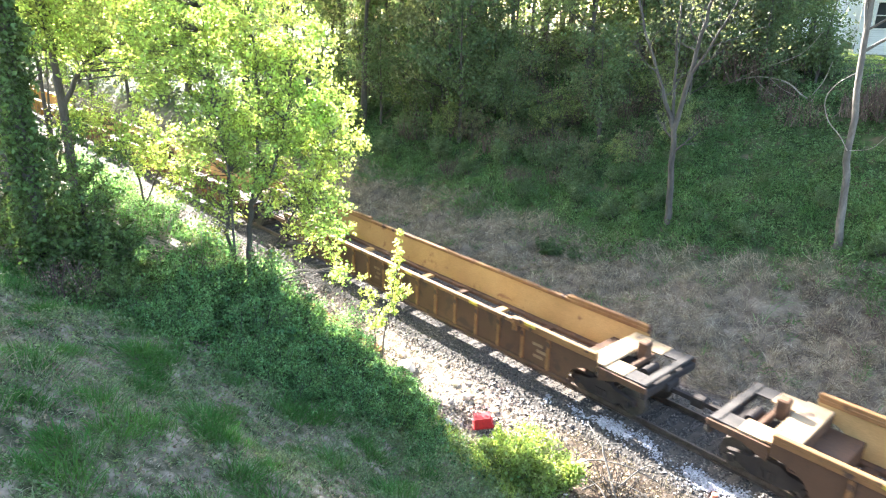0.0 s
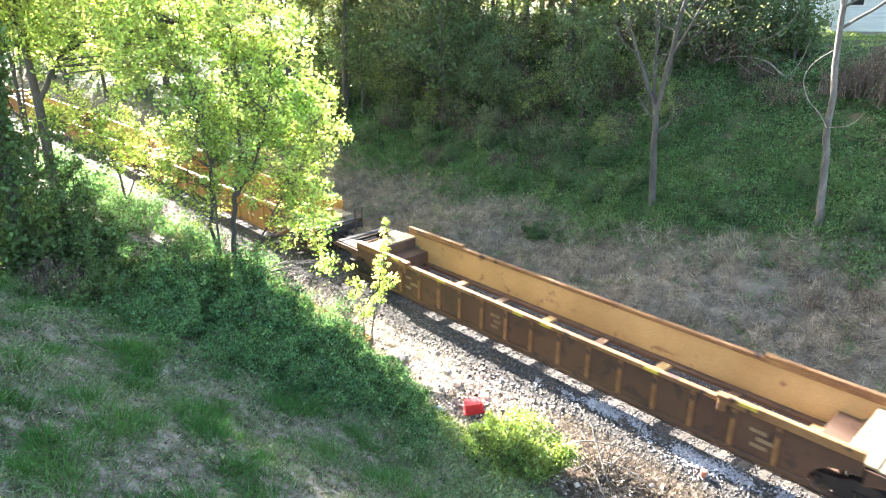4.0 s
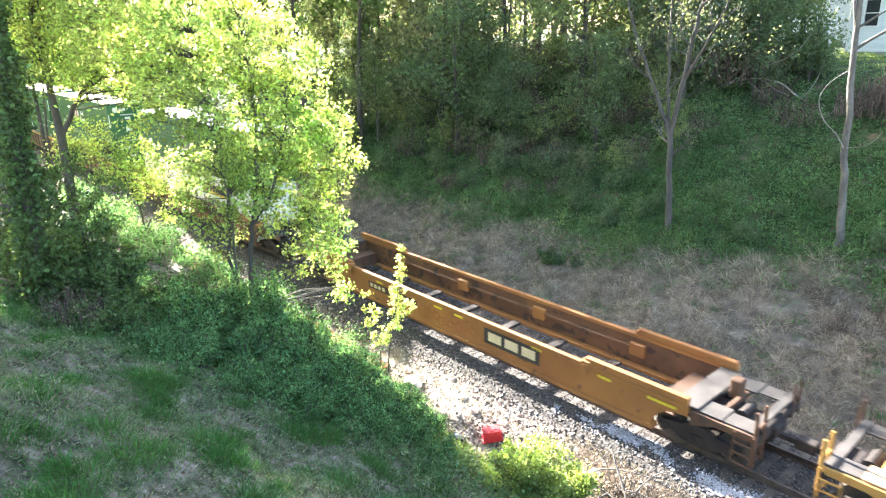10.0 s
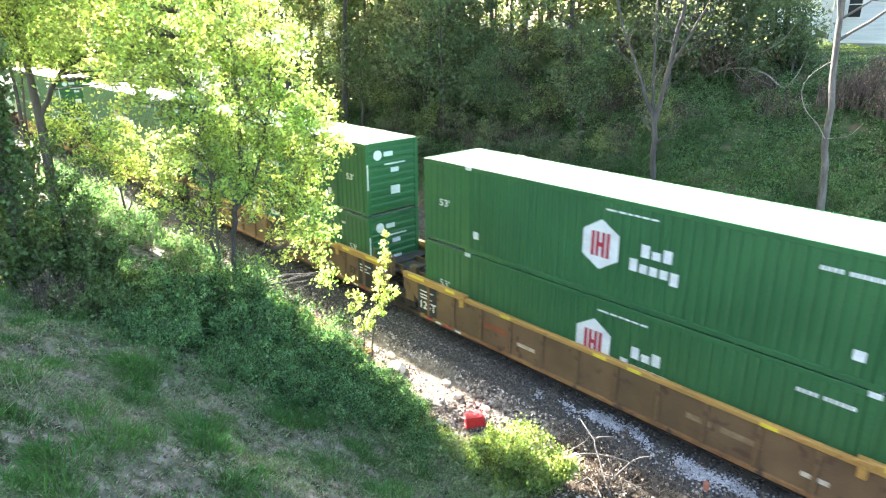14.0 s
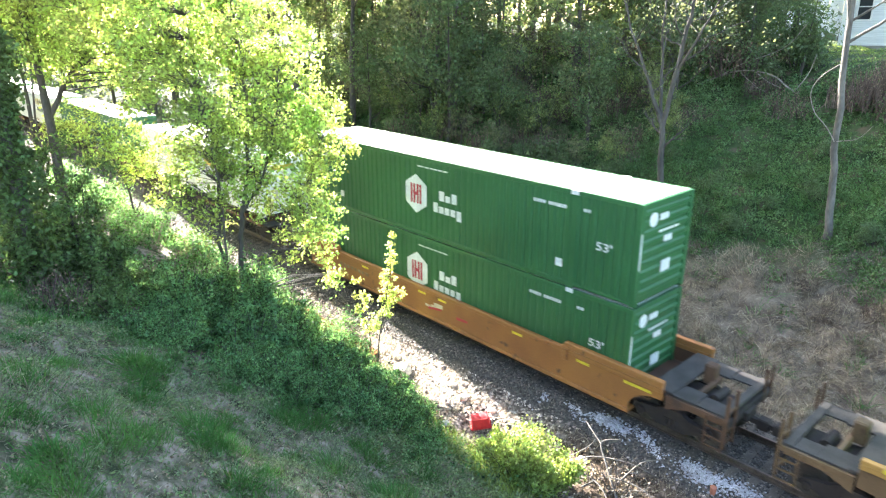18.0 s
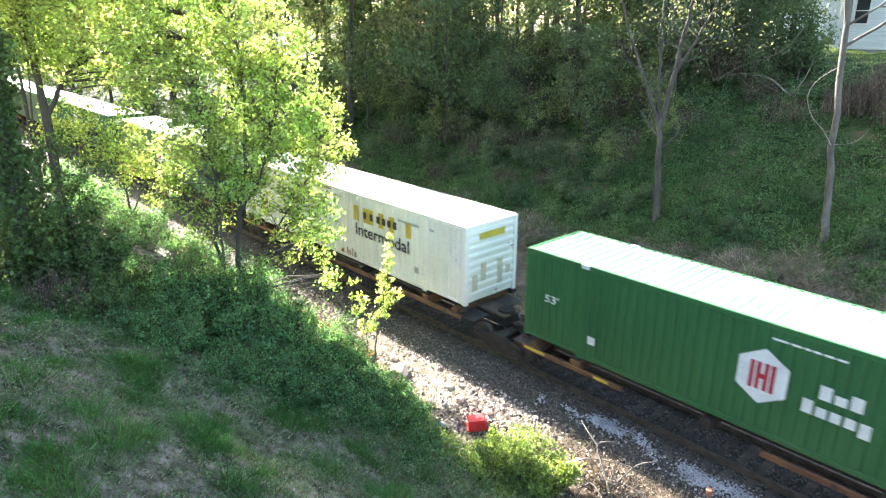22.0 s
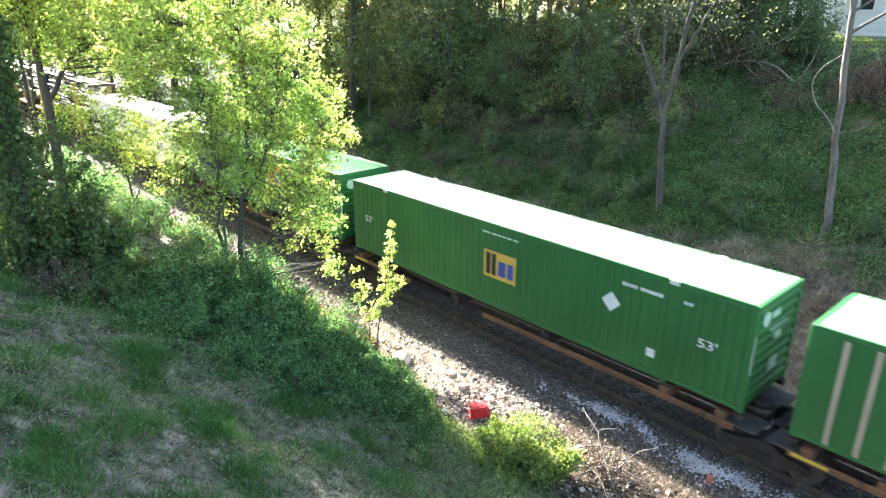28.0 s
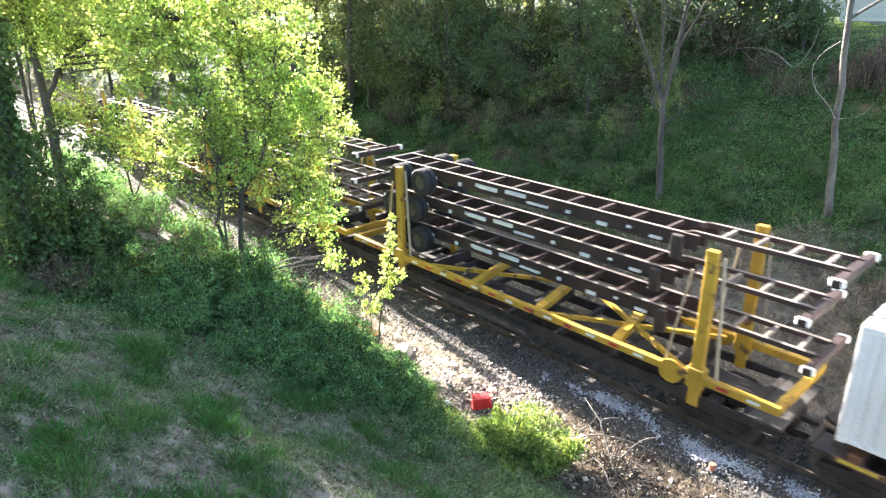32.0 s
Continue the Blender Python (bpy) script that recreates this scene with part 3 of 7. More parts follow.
# the bright trees between the bank's foot and the line
lobed_tree("young many-stemmed tree with bright yellow-green spring leaves", place(-20.4, -6.7), 12, "leaf_bright",
           [[(0.1, 0, -0.3, 0.11), (0.0, 0, 2.3, 0.09), (0.2, 0, 4.0, 0.08), (0.55, 0, 5.2, 0.06), (0.7, 0.1, 7.4, 0.045), (0.6, 0.2, 9.3, 0.03), (0.3, 0.2, 11.8, 0.012)],
            [(-0.2, 0.2, -0.3, 0.08), (-0.8, 0.2, 2.9, 0.06), (-0.45, 0.3, 5.6, 0.045), (-0.6, 0.3, 7.2, 0.03), (-1.0, 0.3, 10.2, 0.012)],
            [(0.15, 0, 3.9, 0.05), (1.0, -0.2, 5.0, 0.04), (1.8, -0.3, 7.5, 0.028), (2.0, -0.3, 9.6, 0.01)],
            [(0.3, 0.1, 1.5, 0.04), (1.4, 0.2, 3.4, 0.03), (2.6, 0.2, 5.2, 0.018), (3.3, 0.2, 7.4, 0.008)],
            [(-0.2, -0.2, -0.2, 0.05), (-0.3, -0.5, 2.6, 0.04), (-0.2, -0.7, 5.2, 0.025), (-0.5, -0.8, 8.0, 0.01)]],
           [(-1.2, 10.4, 2.2), (0.76, 9.95, 1.8), (1.9, 9.0, 1.2), (0.04, 8.1, 1.9), (1.75, 7.4, 1.5), (2.85, 7.3, 0.85), (3.55, 7.6, 0.42), (2.9, 6.1, 1.15), (3.7, 6.1, 0.5), (1.6, 5.4, 1.5),
            (2.6, 4.1, 0.95), (2.95, 2.75, 0.62), (0.4, 5.2, 1.5), (-0.8, 6.6, 1.2), (1.8, 3.1, 0.8), (3.2, 1.5, 0.42), (-2.9, 10.0, 1.5), (-2.6, 8.3, 1.1), (-1.9, 4.6, 0.75), (-1.0, 3.6, 0.6)], 0.12, per=25, dense=40.0, shell=0.3)
lobed_tree("tall forked tree with bright yellow-green spring leaves", place(-33.6, -9.0), 11, "leaf_bright",
           [[(0.0, 0, -0.3, 0.24), (0.07, 0, 4.4, 0.19), (-0.02, 0, 7.1, 0.14), (-0.2, 0, 10.0, 0.09), (0.2, 0.2, 13.5, 0.02)],
            [(0.1, 0, 4.8, 0.12), (1.0, 0.1, 6.3, 0.10), (2.0, 0.2, 7.4, 0.08), (3.2, 0.3, 9.2, 0.05), (4.2, 0.3, 11.5, 0.02)],
            [(1.6, 0.1, 6.9, 0.06), (3.2, 0, 7.7, 0.045), (5.0, 0, 8.8, 0.02)]],
           [(0.1, 9.3, 2.2), (1.8, 9.7, 2.4), (3.95, 9.4, 2.1), (5.6, 9.2, 1.8), (0.7, 7.4, 0.9), (2.7, 7.9, 1.1), (4.3, 7.8, 1.0), (-1.3, 8.2, 1.3), (6.4, 7.6, 1.1), (3.4, 6.9, 0.8), (5.2, 6.7, 0.8), (1.6, 7.0, 0.7)], 0.16, per=26, dense=22.0, sigma=0.24, shell=0.3)
lobed_tree("low open tree with sunlit yellow-green leaves beside the ditch", place(-33.0, -6.2), 18, "leaf_bright",
           [[(0, 0, -0.3, 0.06), (-0.1, 0, 2.5, 0.045), (-0.9, 0.1, 4.6, 0.03), (-1.6, 0.2, 6.4, 0.01)], [(0, 0, 1.2, 0.04), (0.9, 0.1, 3.0, 0.03), (1.8, 0.1, 4.6, 0.01)]],
           [(-1.5, 5.7, 0.9), (0.0, 5.0, 0.95), (1.4, 4.3, 0.9), (2.5, 3.5, 0.75), (-2.4, 6.0, 0.8), (0.5, 3.5, 0.9), (-1.0, 4.2, 0.9), (3.2, 4.6, 0.7), (-3.0, 5.2, 0.7), (1.6, 2.5, 0.7)], 0.14, per=26, dense=30.0, sigma=0.2, shell=0.3)
tree("slim tree with bright yellow-green spring leaves on the bank", place(-41.0, -8.3), 13, "leaf_bright", [stem(15, 0.13, -1.0, 0.3), stem(13, 0.08, 1.6, 1.0)], 9000, 0.22, 3.6, limbs=10, start=0.66, sigma=0.4, clump=0.5)
tree("slim tree with bright yellow-green spring leaves on the bank", place(-54.0, -7.4), 14, "leaf_bright", [stem(16, 0.15, 1.2, 0), stem(13, 0.1, 3.6, 0.6, 0.3, 0)], 9000, 0.26, 4.0, limbs=9, start=0.62, sigma=0.45, clump=0.5)
FAREND = "bright trees up the line"
E1 = tree("spreading tree with bright spring leaves far up the line", place(-84, 8.5), 19, "leaf_bright", [stem(13, 0.2, 1.0, -0.6), stem(10, 0.12, -2.2, 0.6)], 7000, 0.34, 5.0, limbs=11, start=0.12, sigma=0.5, clump=0.6, group=FAREND, twigs=1)
for x, y, a, k in ((-96, 7.5, 60, 1.0), (-108, 9.0, 170, 1.1), (-122, 6.8, 250, 1.1), (-136, 8.0, 20, 1.2), (-92, -7.5, 130, 0.9), (-106, -8.0, 300, 1.0), (-120, -7.2, 200, 1.1), (-74, 9.5, 80, 0.9), (-78, -8.0, 10, 0.8), (-146, -2.0, 90, 1.2)):
    turned(E1, x, y, a, k)
lobed_tree("slim sapling with bright green leaves up its single stem", place(-16.9, -3.75), 15, "leaf_bright",
           [[(0, 0, -0.2, 0.03), (0.2, 0, 1.4, 0.026), (0.5, 0, 3.0, 0.018), (0.7, 0, 5.1, 0.005)], [(0, 0, -0.1, 0.018), (-0.15, 0, 1.5, 0.014), (-0.45, 0, 3.3, 0.004)], [(0.25, 0, 1.5, 0.014), (0.85, 0, 3.1, 0.004)]],
           [(0.69, 4.95, 0.16), (0.65, 4.7, 0.17), (0.62, 4.35, 0.2), (0.6, 4.0, 0.2), (0.56, 3.35, 0.22), (0.45, 2.6, 0.24), (0.6, 3.7, 0.22), (0.52, 3.0, 0.26), (0.36, 2.1, 0.3), (-0.39, 2.7, 0.33), (-0.12, 1.85, 0.32), (0.85, 2.9, 0.26), (-0.5, 3.4, 0.14)], 0.10, per=11, dense=150.0, sigma=0.055, category="sapling", name="sapling", deep=0.12)

# the ivy-covered tree on the near bank, and tall trees added to shade both banks
ivy = tree("old tree with its trunk wrapped in dark green ivy", place(-20.4, -12.7), 21, "leaf_mid", [stem(18, 0.19, 2.0, -0.3)], 15000, 0.24, 5.5, limbs=12, start=0.5, sigma=0.6)
rng = np.random.default_rng(5)
n = 11000
hh = rng.uniform(0, 11, n)
ang = rng.uniform(0, 2 * math.pi, n)
rad = 0.17 + 0.15 * np.abs(rng.normal(size=n)) * (1 + 0.8 * np.sin(hh * 2.2 + ang)) + 0.9 * np.exp(-((hh - 1.2) / 1.7) ** 2) * rng.uniform(0, 1, n)
ivx = 2.0 * (np.clip(hh, 0, 18) / 18) ** 1.5
part("ivy", quads("ivy", leaves(rng, np.stack([rad * np.cos(ang) + ivx, rad * np.sin(ang), hh], 1), 0.13), M["leaf_mid"]), None, ivy, "dark green ivy leaves")
# crowns stand mostly out of view, added to keep sun off the banks
SHADE_TREE = tree("tall dark-leaved tree added on the bank to cast shade", place(-24.5, -12.6), 22, "leaf_mid", [stem(19, 0.28, 1.0, 0.5)], 6200, 0.52, 6.5, limbs=12, start=0.5, sigma=0.8, group="tall trees on the banks", twigs=1)
for x, y, a, s in ((-36.5, -11.8, 300, 0.85), (-29, -12.8, 80, 0.92), (-34, -12.9, 140, 0.92), (-41, -13.6, 260, 0.95), (-46.5, -14.2, 20, 1.0), (-28, -17.5, 220, 1.0), (-21, -18, 120, 0.95), (-35, -18.5, 200, 1.05), (-30, -23, 10, 1.1),
                   (-40.5, 12.0, 30, 0.85), (-46, 10.8, 170, 0.95), (-52, 10.6, 250, 1.0), (-58, 11.0, 60, 1.0), (-65, 10.6, 320, 1.05), (-36, 16.5, 99, 0.8), (-73, 11.5, 200, 1.1)):
    turned(SHADE_TREE, x, y, a, s)

NEARB = "bushes on the near bank"
B1 = bush("dense green bush with upright sprays on the near bank", place(-18.6, -9.6), 31, "leaf_hedge", 3.2, 2.6, 1.7, 8000, 0.085, group=NEARB, stems=60, tight=0.042)
B2 = bush("dense green bush with upright sprays on the near bank", place(-14.9, -7.4), 32, "leaf_hedge", 2.5, 2.1, 1.7, 6000, 0.075, group=NEARB, stems=44, tight=0.042)
# leaf_mid darkens this bush and the thicket in place of missing shade
B3 = bush("overgrown green bush on the near bank, darkened for shade", place(-20.4, -11.7), 33, "leaf_mid", 3.2, 3.0, 2.6, 7500, 0.11, group=NEARB, stems=50, tight=0.055)
B4 = lobed_tree("tall ivy thicket round the foot of the old tree, darkened for shade", place(-20.6, -11.2), 34, "leaf_mid",
                [[(-1.4, 0, -0.3, 0.06), (-1.4, 0, 2.5, 0.04), (-1.4, 0, 4.6, 0.01)], [(-0.3, 0, -0.3, 0.05), (-0.4, 0, 2.0, 0.035), (-0.5, 0, 4.2, 0.01)], [(0, 0, -0.3, 0.04), (0.1, 0, 3.2, 0.01)]],
                [(-1.6, 4.2, 0.9), (-0.6, 3.9, 0.85), (0.1, 3.1, 0.8), (-1.4, 2.9, 1.4), (-0.2, 1.7, 1.0), (-1.8, 1.2, 1.3), (0.3, 0.8, 0.5)], 0.10, per=60, dense=16.0, sigma=0.16, category="bush", name="thicket")
for th, x, y, a, s in ((B1, -21.6, -8.8, 70, 0.7), (B2, -17.4, -7.3, 200, 1.15), (B2, -12.6, -6.4, 90, 0.85), (B2, -19.9, -7.6, 20, 0.85), (B3, -17.9, -11.9, 320, 0.62),
                       (B3, -23.5, -12.2, 120, 0.9), (B1, -15.9, -8.9, 300, 1.0), (B2, -13.2, -8.2, 33, 0.8), (B2, -19.6, -5.9, 140, 0.7), (B2, -36.5, -7.4, 60, 1.2), (B2, -43.0, -7.0, 60, 1.3),
                       (B2, -11.0, -6.5, 250, 0.55), (B2, -14.6, -9.7, 170, 0.6), (B2, -16.0, -5.9, 10, 0.95), (B1, -16.6, -10.7, 280, 0.7), (B2, -22.6, -10.2, 10, 0.8), (B2, -26.4, -8.9, 95, 0.6),
                       (B2, -10.2, -7.4, 77, 0.42), (B2, -11.8, -7.6, 310, 0.5), (B3, -20.8, -10.2, 45, 0.42), (B2, -18.2, -6.2, 250, 0.9), (B2, -14.2, -5.7, 40, 0.8), (B2, -12.9, -5.6, 190, 0.72),
                       (B2, -15.6, -5.2, 120, 0.55), (B2, -17.2, -5.1, 330, 0.62), (B2, -13.6, -6.9, 75, 0.85), (B2, -15.0, -6.4, 215, 0.9),
                       (B2, -17.0, -4.65, 15, 0.62), (B2, -15.4, -4.6, 160, 0.6), (B2, -14.0, -4.75, 275, 0.55), (B2, -18.7, -4.75, 60, 0.7), (B2, -25.6, -4.9, 30, 0.55), (B2, -16.2, -4.25, 10, 0.48), (B2, -14.8, -4.3, 110, 0.46), (B2, -13.5, -4.45, 210, 0.4), (B2, -17.6, -4.2, 310, 0.5), (B2, -16.3, -11.5, 200, 0.62), (B2, -15.2, -10.8, 100, 0.66), (B2, -13.9, -10.1, 15, 0.62), (B2, -12.8, -9.1, 260, 0.6),
                       (B1, -14.4, -9.0, 200, 0.75), (B2, -17.6, -10.6, 333, 0.7), (B2, -12.2, -8.0, 30, 0.66), (B1, -17.4, -9.2, 45, 0.8), (B2, -13.4, -9.4, 88, 0.7), (B2, -33.4, -4.5, 110, 0.65), (B2, -35.8, -4.2, 200, 0.7), (B2, -38.4, -4.4, 320, 0.65), (B2, -41.2, -4.1, 80, 0.75), (B2, -44.4, -4.3, 240, 0.7),
                       (B2, -48.0, -4.0, 10, 0.8), (B2, -52.0, -4.2, 150, 0.8), (B2, -57.0, -4.0, 280, 0.9)):
    turned(th, x, y, a, s)
# slim dark shrubs standing up at the edge of the stream
for x, y, w, h, k in ((-18.7, -7.1, 2.0, 3.1, 36), (-20.0, -8.0, 1.9, 2.5, 44), (-18.0, -6.2, 1.7, 2.3, 45), (-20.9, -5.9, 1.7, 2.0, 46)):
    bush("slim dark green shrub standing at the stream's edge", place(x, y), k, "leaf_hedge", w, w * 0.85, h, 5200, 0.085, stems=44, tight=0.06)
# pale dry brush in the gap of the hedge
for x, y, w, h, k in ((-29.5, -6.8, 2.8, 2.1, 37), (-26.2, -6.3, 2.4, 1.8, 38), (-33.5, -6.6, 2.6, 2.2, 39), (-23.6, -6.2, 1.8, 1.5, 40), (-38.0, -6.4, 3.0, 2.4, 42)):
    bush("sunlit pale brush with dry twigs and few leaves", place(x, y), k, "leaf_hedge", w, w * 0.8, h, 2000, 0.10, stems=70, bark="deadwood", tight=0.075)
bush("bare purplish-brown twigs at the foot of the thicket", place(-18.3, -12.7), 43, "litter", 2.8, 1.8, 1.3, 500, 0.06, name="brushwood", stems=130, bark="twig", rooted=0.8)
bush("sunlit light green bush growing at the edge of the ditch", place(-9.0, -4.75), 41, "leaf_fresh", 2.7, 2.2, 1.5, 15000, 0.075, stems=70, tight=0.05)

# far bank: the forked tree, the pale trunk and the dark shrubs
tree("bare-limbed forked tree with thin spring foliage on the far bank", place(-14.5, 10.5), 51, "leaf_grey",
     [[(0, 0, -0.3, 0.2), (-0.02, 0, 0.4, 0.155), (-0.15, 0, 1.9, 0.138), (-0.35, 0, 4.1, 0.12), (-1.1, 0, 5.7, 0.075), (-2.3, 0, 8.0, 0.05), (-3.0, 0.2, 9.8, 0.04), (-3.6, 0, 12.5, 0.02)],
      [(-0.3, 0, 3.6, 0.08), (-0.7, 0.3, 5.4, 0.07), (-1.0, 0.5, 7.4, 0.055), (-1.1, 0.6, 9.5, 0.04), (-1.5, 0.6, 12.0, 0.02)],
      [(0.1, 0, 6.4, 0.07), (0.9, -0.2, 7.6, 0.05), (1.7, -0.2, 9.2, 0.035), (2.1, 0, 11.5, 0.015)],
      [(-0.35, 0, 3.9, 0.11), (0.0, 0, 6.0, 0.1), (0.3, 0, 8.0, 0.08), (0.5, 0.3, 9.6, 0.055), (0.8, 0, 13.0, 0.02)]], 2200, 0.10, 1.9, limbs=9, start=0.3, sigma=0.28, clump=0.5)
tree("tall pale-barked tree on the far bank", place(-7.9, 11.5), 52, "leaf_grey",
     [[(0, 0, -0.3, 0.20), (-0.02, 0, 0.4, 0.145), (-0.2, 0, 2.2, 0.128), (-0.4, 0, 3.9, 0.118), (-0.6, 0, 6.9, 0.105), (-0.7, 0, 9.0, 0.095), (-0.9, 0, 12.5, 0.08), (-1.0, 0, 15, 0.03)],
      [(-0.65, 0, 7.6, 0.06), (-0.8, -0.1, 8.7, 0.05), (-1.2, 0, 10.5, 0.03)], [(-0.62, 0, 7.2, 0.06), (0.6, 0.4, 8.2, 0.05), (2.2, 0.8, 9.3, 0.03)]],
     500, 0.14, 2.4, bark="bark_pale", limbs=6, start=0.62, sigma=0.4)
bush("low dark evergreen shrub among dry grass", place(-19.0, 7.8), 53, "leaf_dark", 1.5, 1.2, 0.8, 3500, 0.07, stems=20)
bush("low dark evergreen shrub among dry grass", place(-17.6, 8.0), 54, "leaf_dark", 1.0, 0.9, 0.6, 2000, 0.07, stems=16)


# points scaled out from the eye to fit the branch to the camera's view
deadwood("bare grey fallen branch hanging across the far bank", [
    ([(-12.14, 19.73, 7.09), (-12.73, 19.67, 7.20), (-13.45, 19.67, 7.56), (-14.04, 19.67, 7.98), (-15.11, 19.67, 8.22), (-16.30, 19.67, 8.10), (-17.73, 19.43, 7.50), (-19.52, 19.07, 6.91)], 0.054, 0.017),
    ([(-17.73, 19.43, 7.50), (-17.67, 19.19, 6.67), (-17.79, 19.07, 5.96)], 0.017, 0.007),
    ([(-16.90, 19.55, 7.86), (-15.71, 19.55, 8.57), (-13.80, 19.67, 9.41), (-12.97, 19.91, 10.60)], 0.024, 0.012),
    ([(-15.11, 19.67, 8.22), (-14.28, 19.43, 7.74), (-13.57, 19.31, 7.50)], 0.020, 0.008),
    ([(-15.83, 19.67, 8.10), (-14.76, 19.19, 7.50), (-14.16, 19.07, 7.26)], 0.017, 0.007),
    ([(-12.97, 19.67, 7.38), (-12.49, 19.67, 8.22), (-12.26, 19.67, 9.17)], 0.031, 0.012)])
deadwood("pale bare vine looping beside the pale trunk", [
    ([(-8.25, 11.3, 6.4), (-8.6, 11.3, 6.9), (-9.1, 11.3, 7.4), (-9.35, 11.3, 8.1), (-9.1, 11.3, 8.7), (-8.5, 11.35, 9.2)], 0.02, 0.013),
    ([(-8.2, 11.4, 6.4), (-7.5, 11.3, 6.6), (-7.1, 11.3, 7.1)], 0.016, 0.007)])
deadwood("leaning dead stem on the far bank", [([(-36.0, 13.6, 3.8), (-37.6, 13.9, 5.2), (-39.4, 14.2, 6.8)], 0.09, 0.05)])

FARB = "trees on the far bank"
T1 = tree("slender tree with thin new leaves on the far bank", place(-25, 17.5), 61, "leaf_spring", [stem(11.5, 0.16, 0.8, 0.3)], 2800, 0.28, 3.3, limbs=10, start=0.2, sigma=0.5, clump=0.8, group=FARB, twigs=1)
T2 = tree("slender tree with thin new leaves on the far bank", place(-32, 18.5), 62, "leaf_grey", [stem(14, 0.2, -0.8, 0.3), stem(10, 0.11, 1.4, -0.6)], 2800, 0.28, 3.6, limbs=7, start=0.2, sigma=0.55, clump=0.8, group=FARB, twigs=1)
T3 = tree("leafy tree on the far bank", place(-20.5, 19.5), 63, "leaf_bank", [stem(8.5, 0.11, 0.4, -0.3), stem(6, 0.07, -1.2, 0.4)], 3600, 0.2, 2.8, limbs=7, start=0.1, sigma=0.45, clump=0.8, group=FARB, twigs=1)
rng = np.random.default_rng(77)
for i in range(46):
    x = -82 + 90 * (i + rng.uniform(0, 1)) / 46
    y = rng.uniform(21.5, 31)
    if x < -30 and i % 3:
        y = rng.uniform(12.5, 22)
    if x > -14.5:
        y = rng.uniform(46, 52)
    turned((T1, T2, T3)[i % 3], x, y, rng.uniform(0, 360), rng.uniform(0.75, 1.2))
for x, y, k, s in ((-21.5, 14.5, 2, 0.7), (-27, 13.2, 2, 0.62), (-30.5, 15.5, 2, 0.8), (-18.5, 18.0, 2, 0.8), (-23.5, 21, 0, 0.9), (-17.5, 24.0, 2, 0.75), (-34, 13, 2, 0.7), (-16.5, 22.5, 2, 0.9), (-26.5, 20.0, 1, 0.9), (-39, 12.5, 2, 0.8)):
    turned((T1, T2, T3)[k], x, y, 37 * x, s)
SH = "shrubs arching over the far bank"
S1 = lobed_tree("leafy shrub arching over the far bank", place(-29, 18.0), 64, "leaf_spring",
                [[(0, 0, -0.3, 0.06), (-0.3, 0, 1.8, 0.045), (-1.1, -0.2, 3.6, 0.015)], [(0, 0, -0.2, 0.05), (0.5, 0, 1.9, 0.035), (1.4, -0.2, 3.2, 0.012)], [(0, 0, 0.3, 0.04), (0.1, -0.5, 2.4, 0.03), (0.2, -1.2, 4.0, 0.01)]],
                [(-1.2, 3.2, 1.1), (0.2, 3.9, 1.2), (1.5, 2.9, 1.0), (0.0, 2.0, 0.9), (-1.5, 1.8, 0.7)], 0.14, per=30, dense=15.0, sigma=0.2, category="shrub", name="shrub", deep=0.7)
tagged(S1, group=SH)
S2 = lobed_tree("shrub hung with dull green vines on the far bank", place(-24.5, 17.2), 65, "leaf_grey",
                [[(0, 0, -0.3, 0.07), (0.2, 0, 2.2, 0.05), (-0.5, -0.3, 4.8, 0.015)], [(0.1, 0, 1.0, 0.04), (1.2, -0.2, 2.6, 0.03), (1.9, -0.3, 3.9, 0.01)]],
                [(-0.6, 4.4, 1.0), (0.6, 3.6, 1.1), (1.8, 3.6, 0.8), (-0.9, 2.7, 0.9), (0.6, 1.6, 0.8)], 0.13, per=30, dense=16.0, sigma=0.18, category="shrub", name="shrub", deep=0.7)
tagged(S2, group=SH)
for th, x, y, a, k in ((S1, -33.0, 17.4, 100, 0.9), (S2, -37.0, 16.8, 30, 1.0), (S1, -40.5, 17.2, 200, 1.0), (S2, -44.0, 17.6, 300, 1.1), (S1, -48.5, 17.5, 60, 1.2), 
                       (S2, -20.8, 19.6, 15, 0.95), (S1, -18.2, 20.4, 330, 0.85), (S2, -16.0, 21.8, 120, 0.8), (S1, -21.8, 17.2, 190, 0.7),
                       (S2, -30.8, 14.6, 80, 0.62), (S1, -27.0, 14.0, 40, 0.55), (S1, -17.8, 15.6, 290, 0.55), (S1, -36.8, 13.2, 170, 0.65), (S2, -41.8, 13.6, 210, 0.8), (S1, -31.4, 12.4, 77, 0.6), (S2, -27.6, 15.4, 210, 0.9), (S1, -24.0, 13.8, 20, 0.65), (S2, -21.8, 14.8, 160, 0.75), (S1, -34.6, 14.2, 250, 0.9), (S2, -38.6, 14.8, 5, 0.95),
                       (S1, -19.2, 17.0, 66, 0.7), (S2, -29.2, 12.2, 290, 0.5), (S1, -18.8, 12.8, 135, 0.4), (S1, -16.8, 14.4, 320, 0.42), (S2, -25.6, 11.8, 111, 0.42), (S2, -20.6, 12.4, 230, 0.4), (S1, -44.0, 13.0, 180, 0.8)):
    turned(th, x, y, a, k)
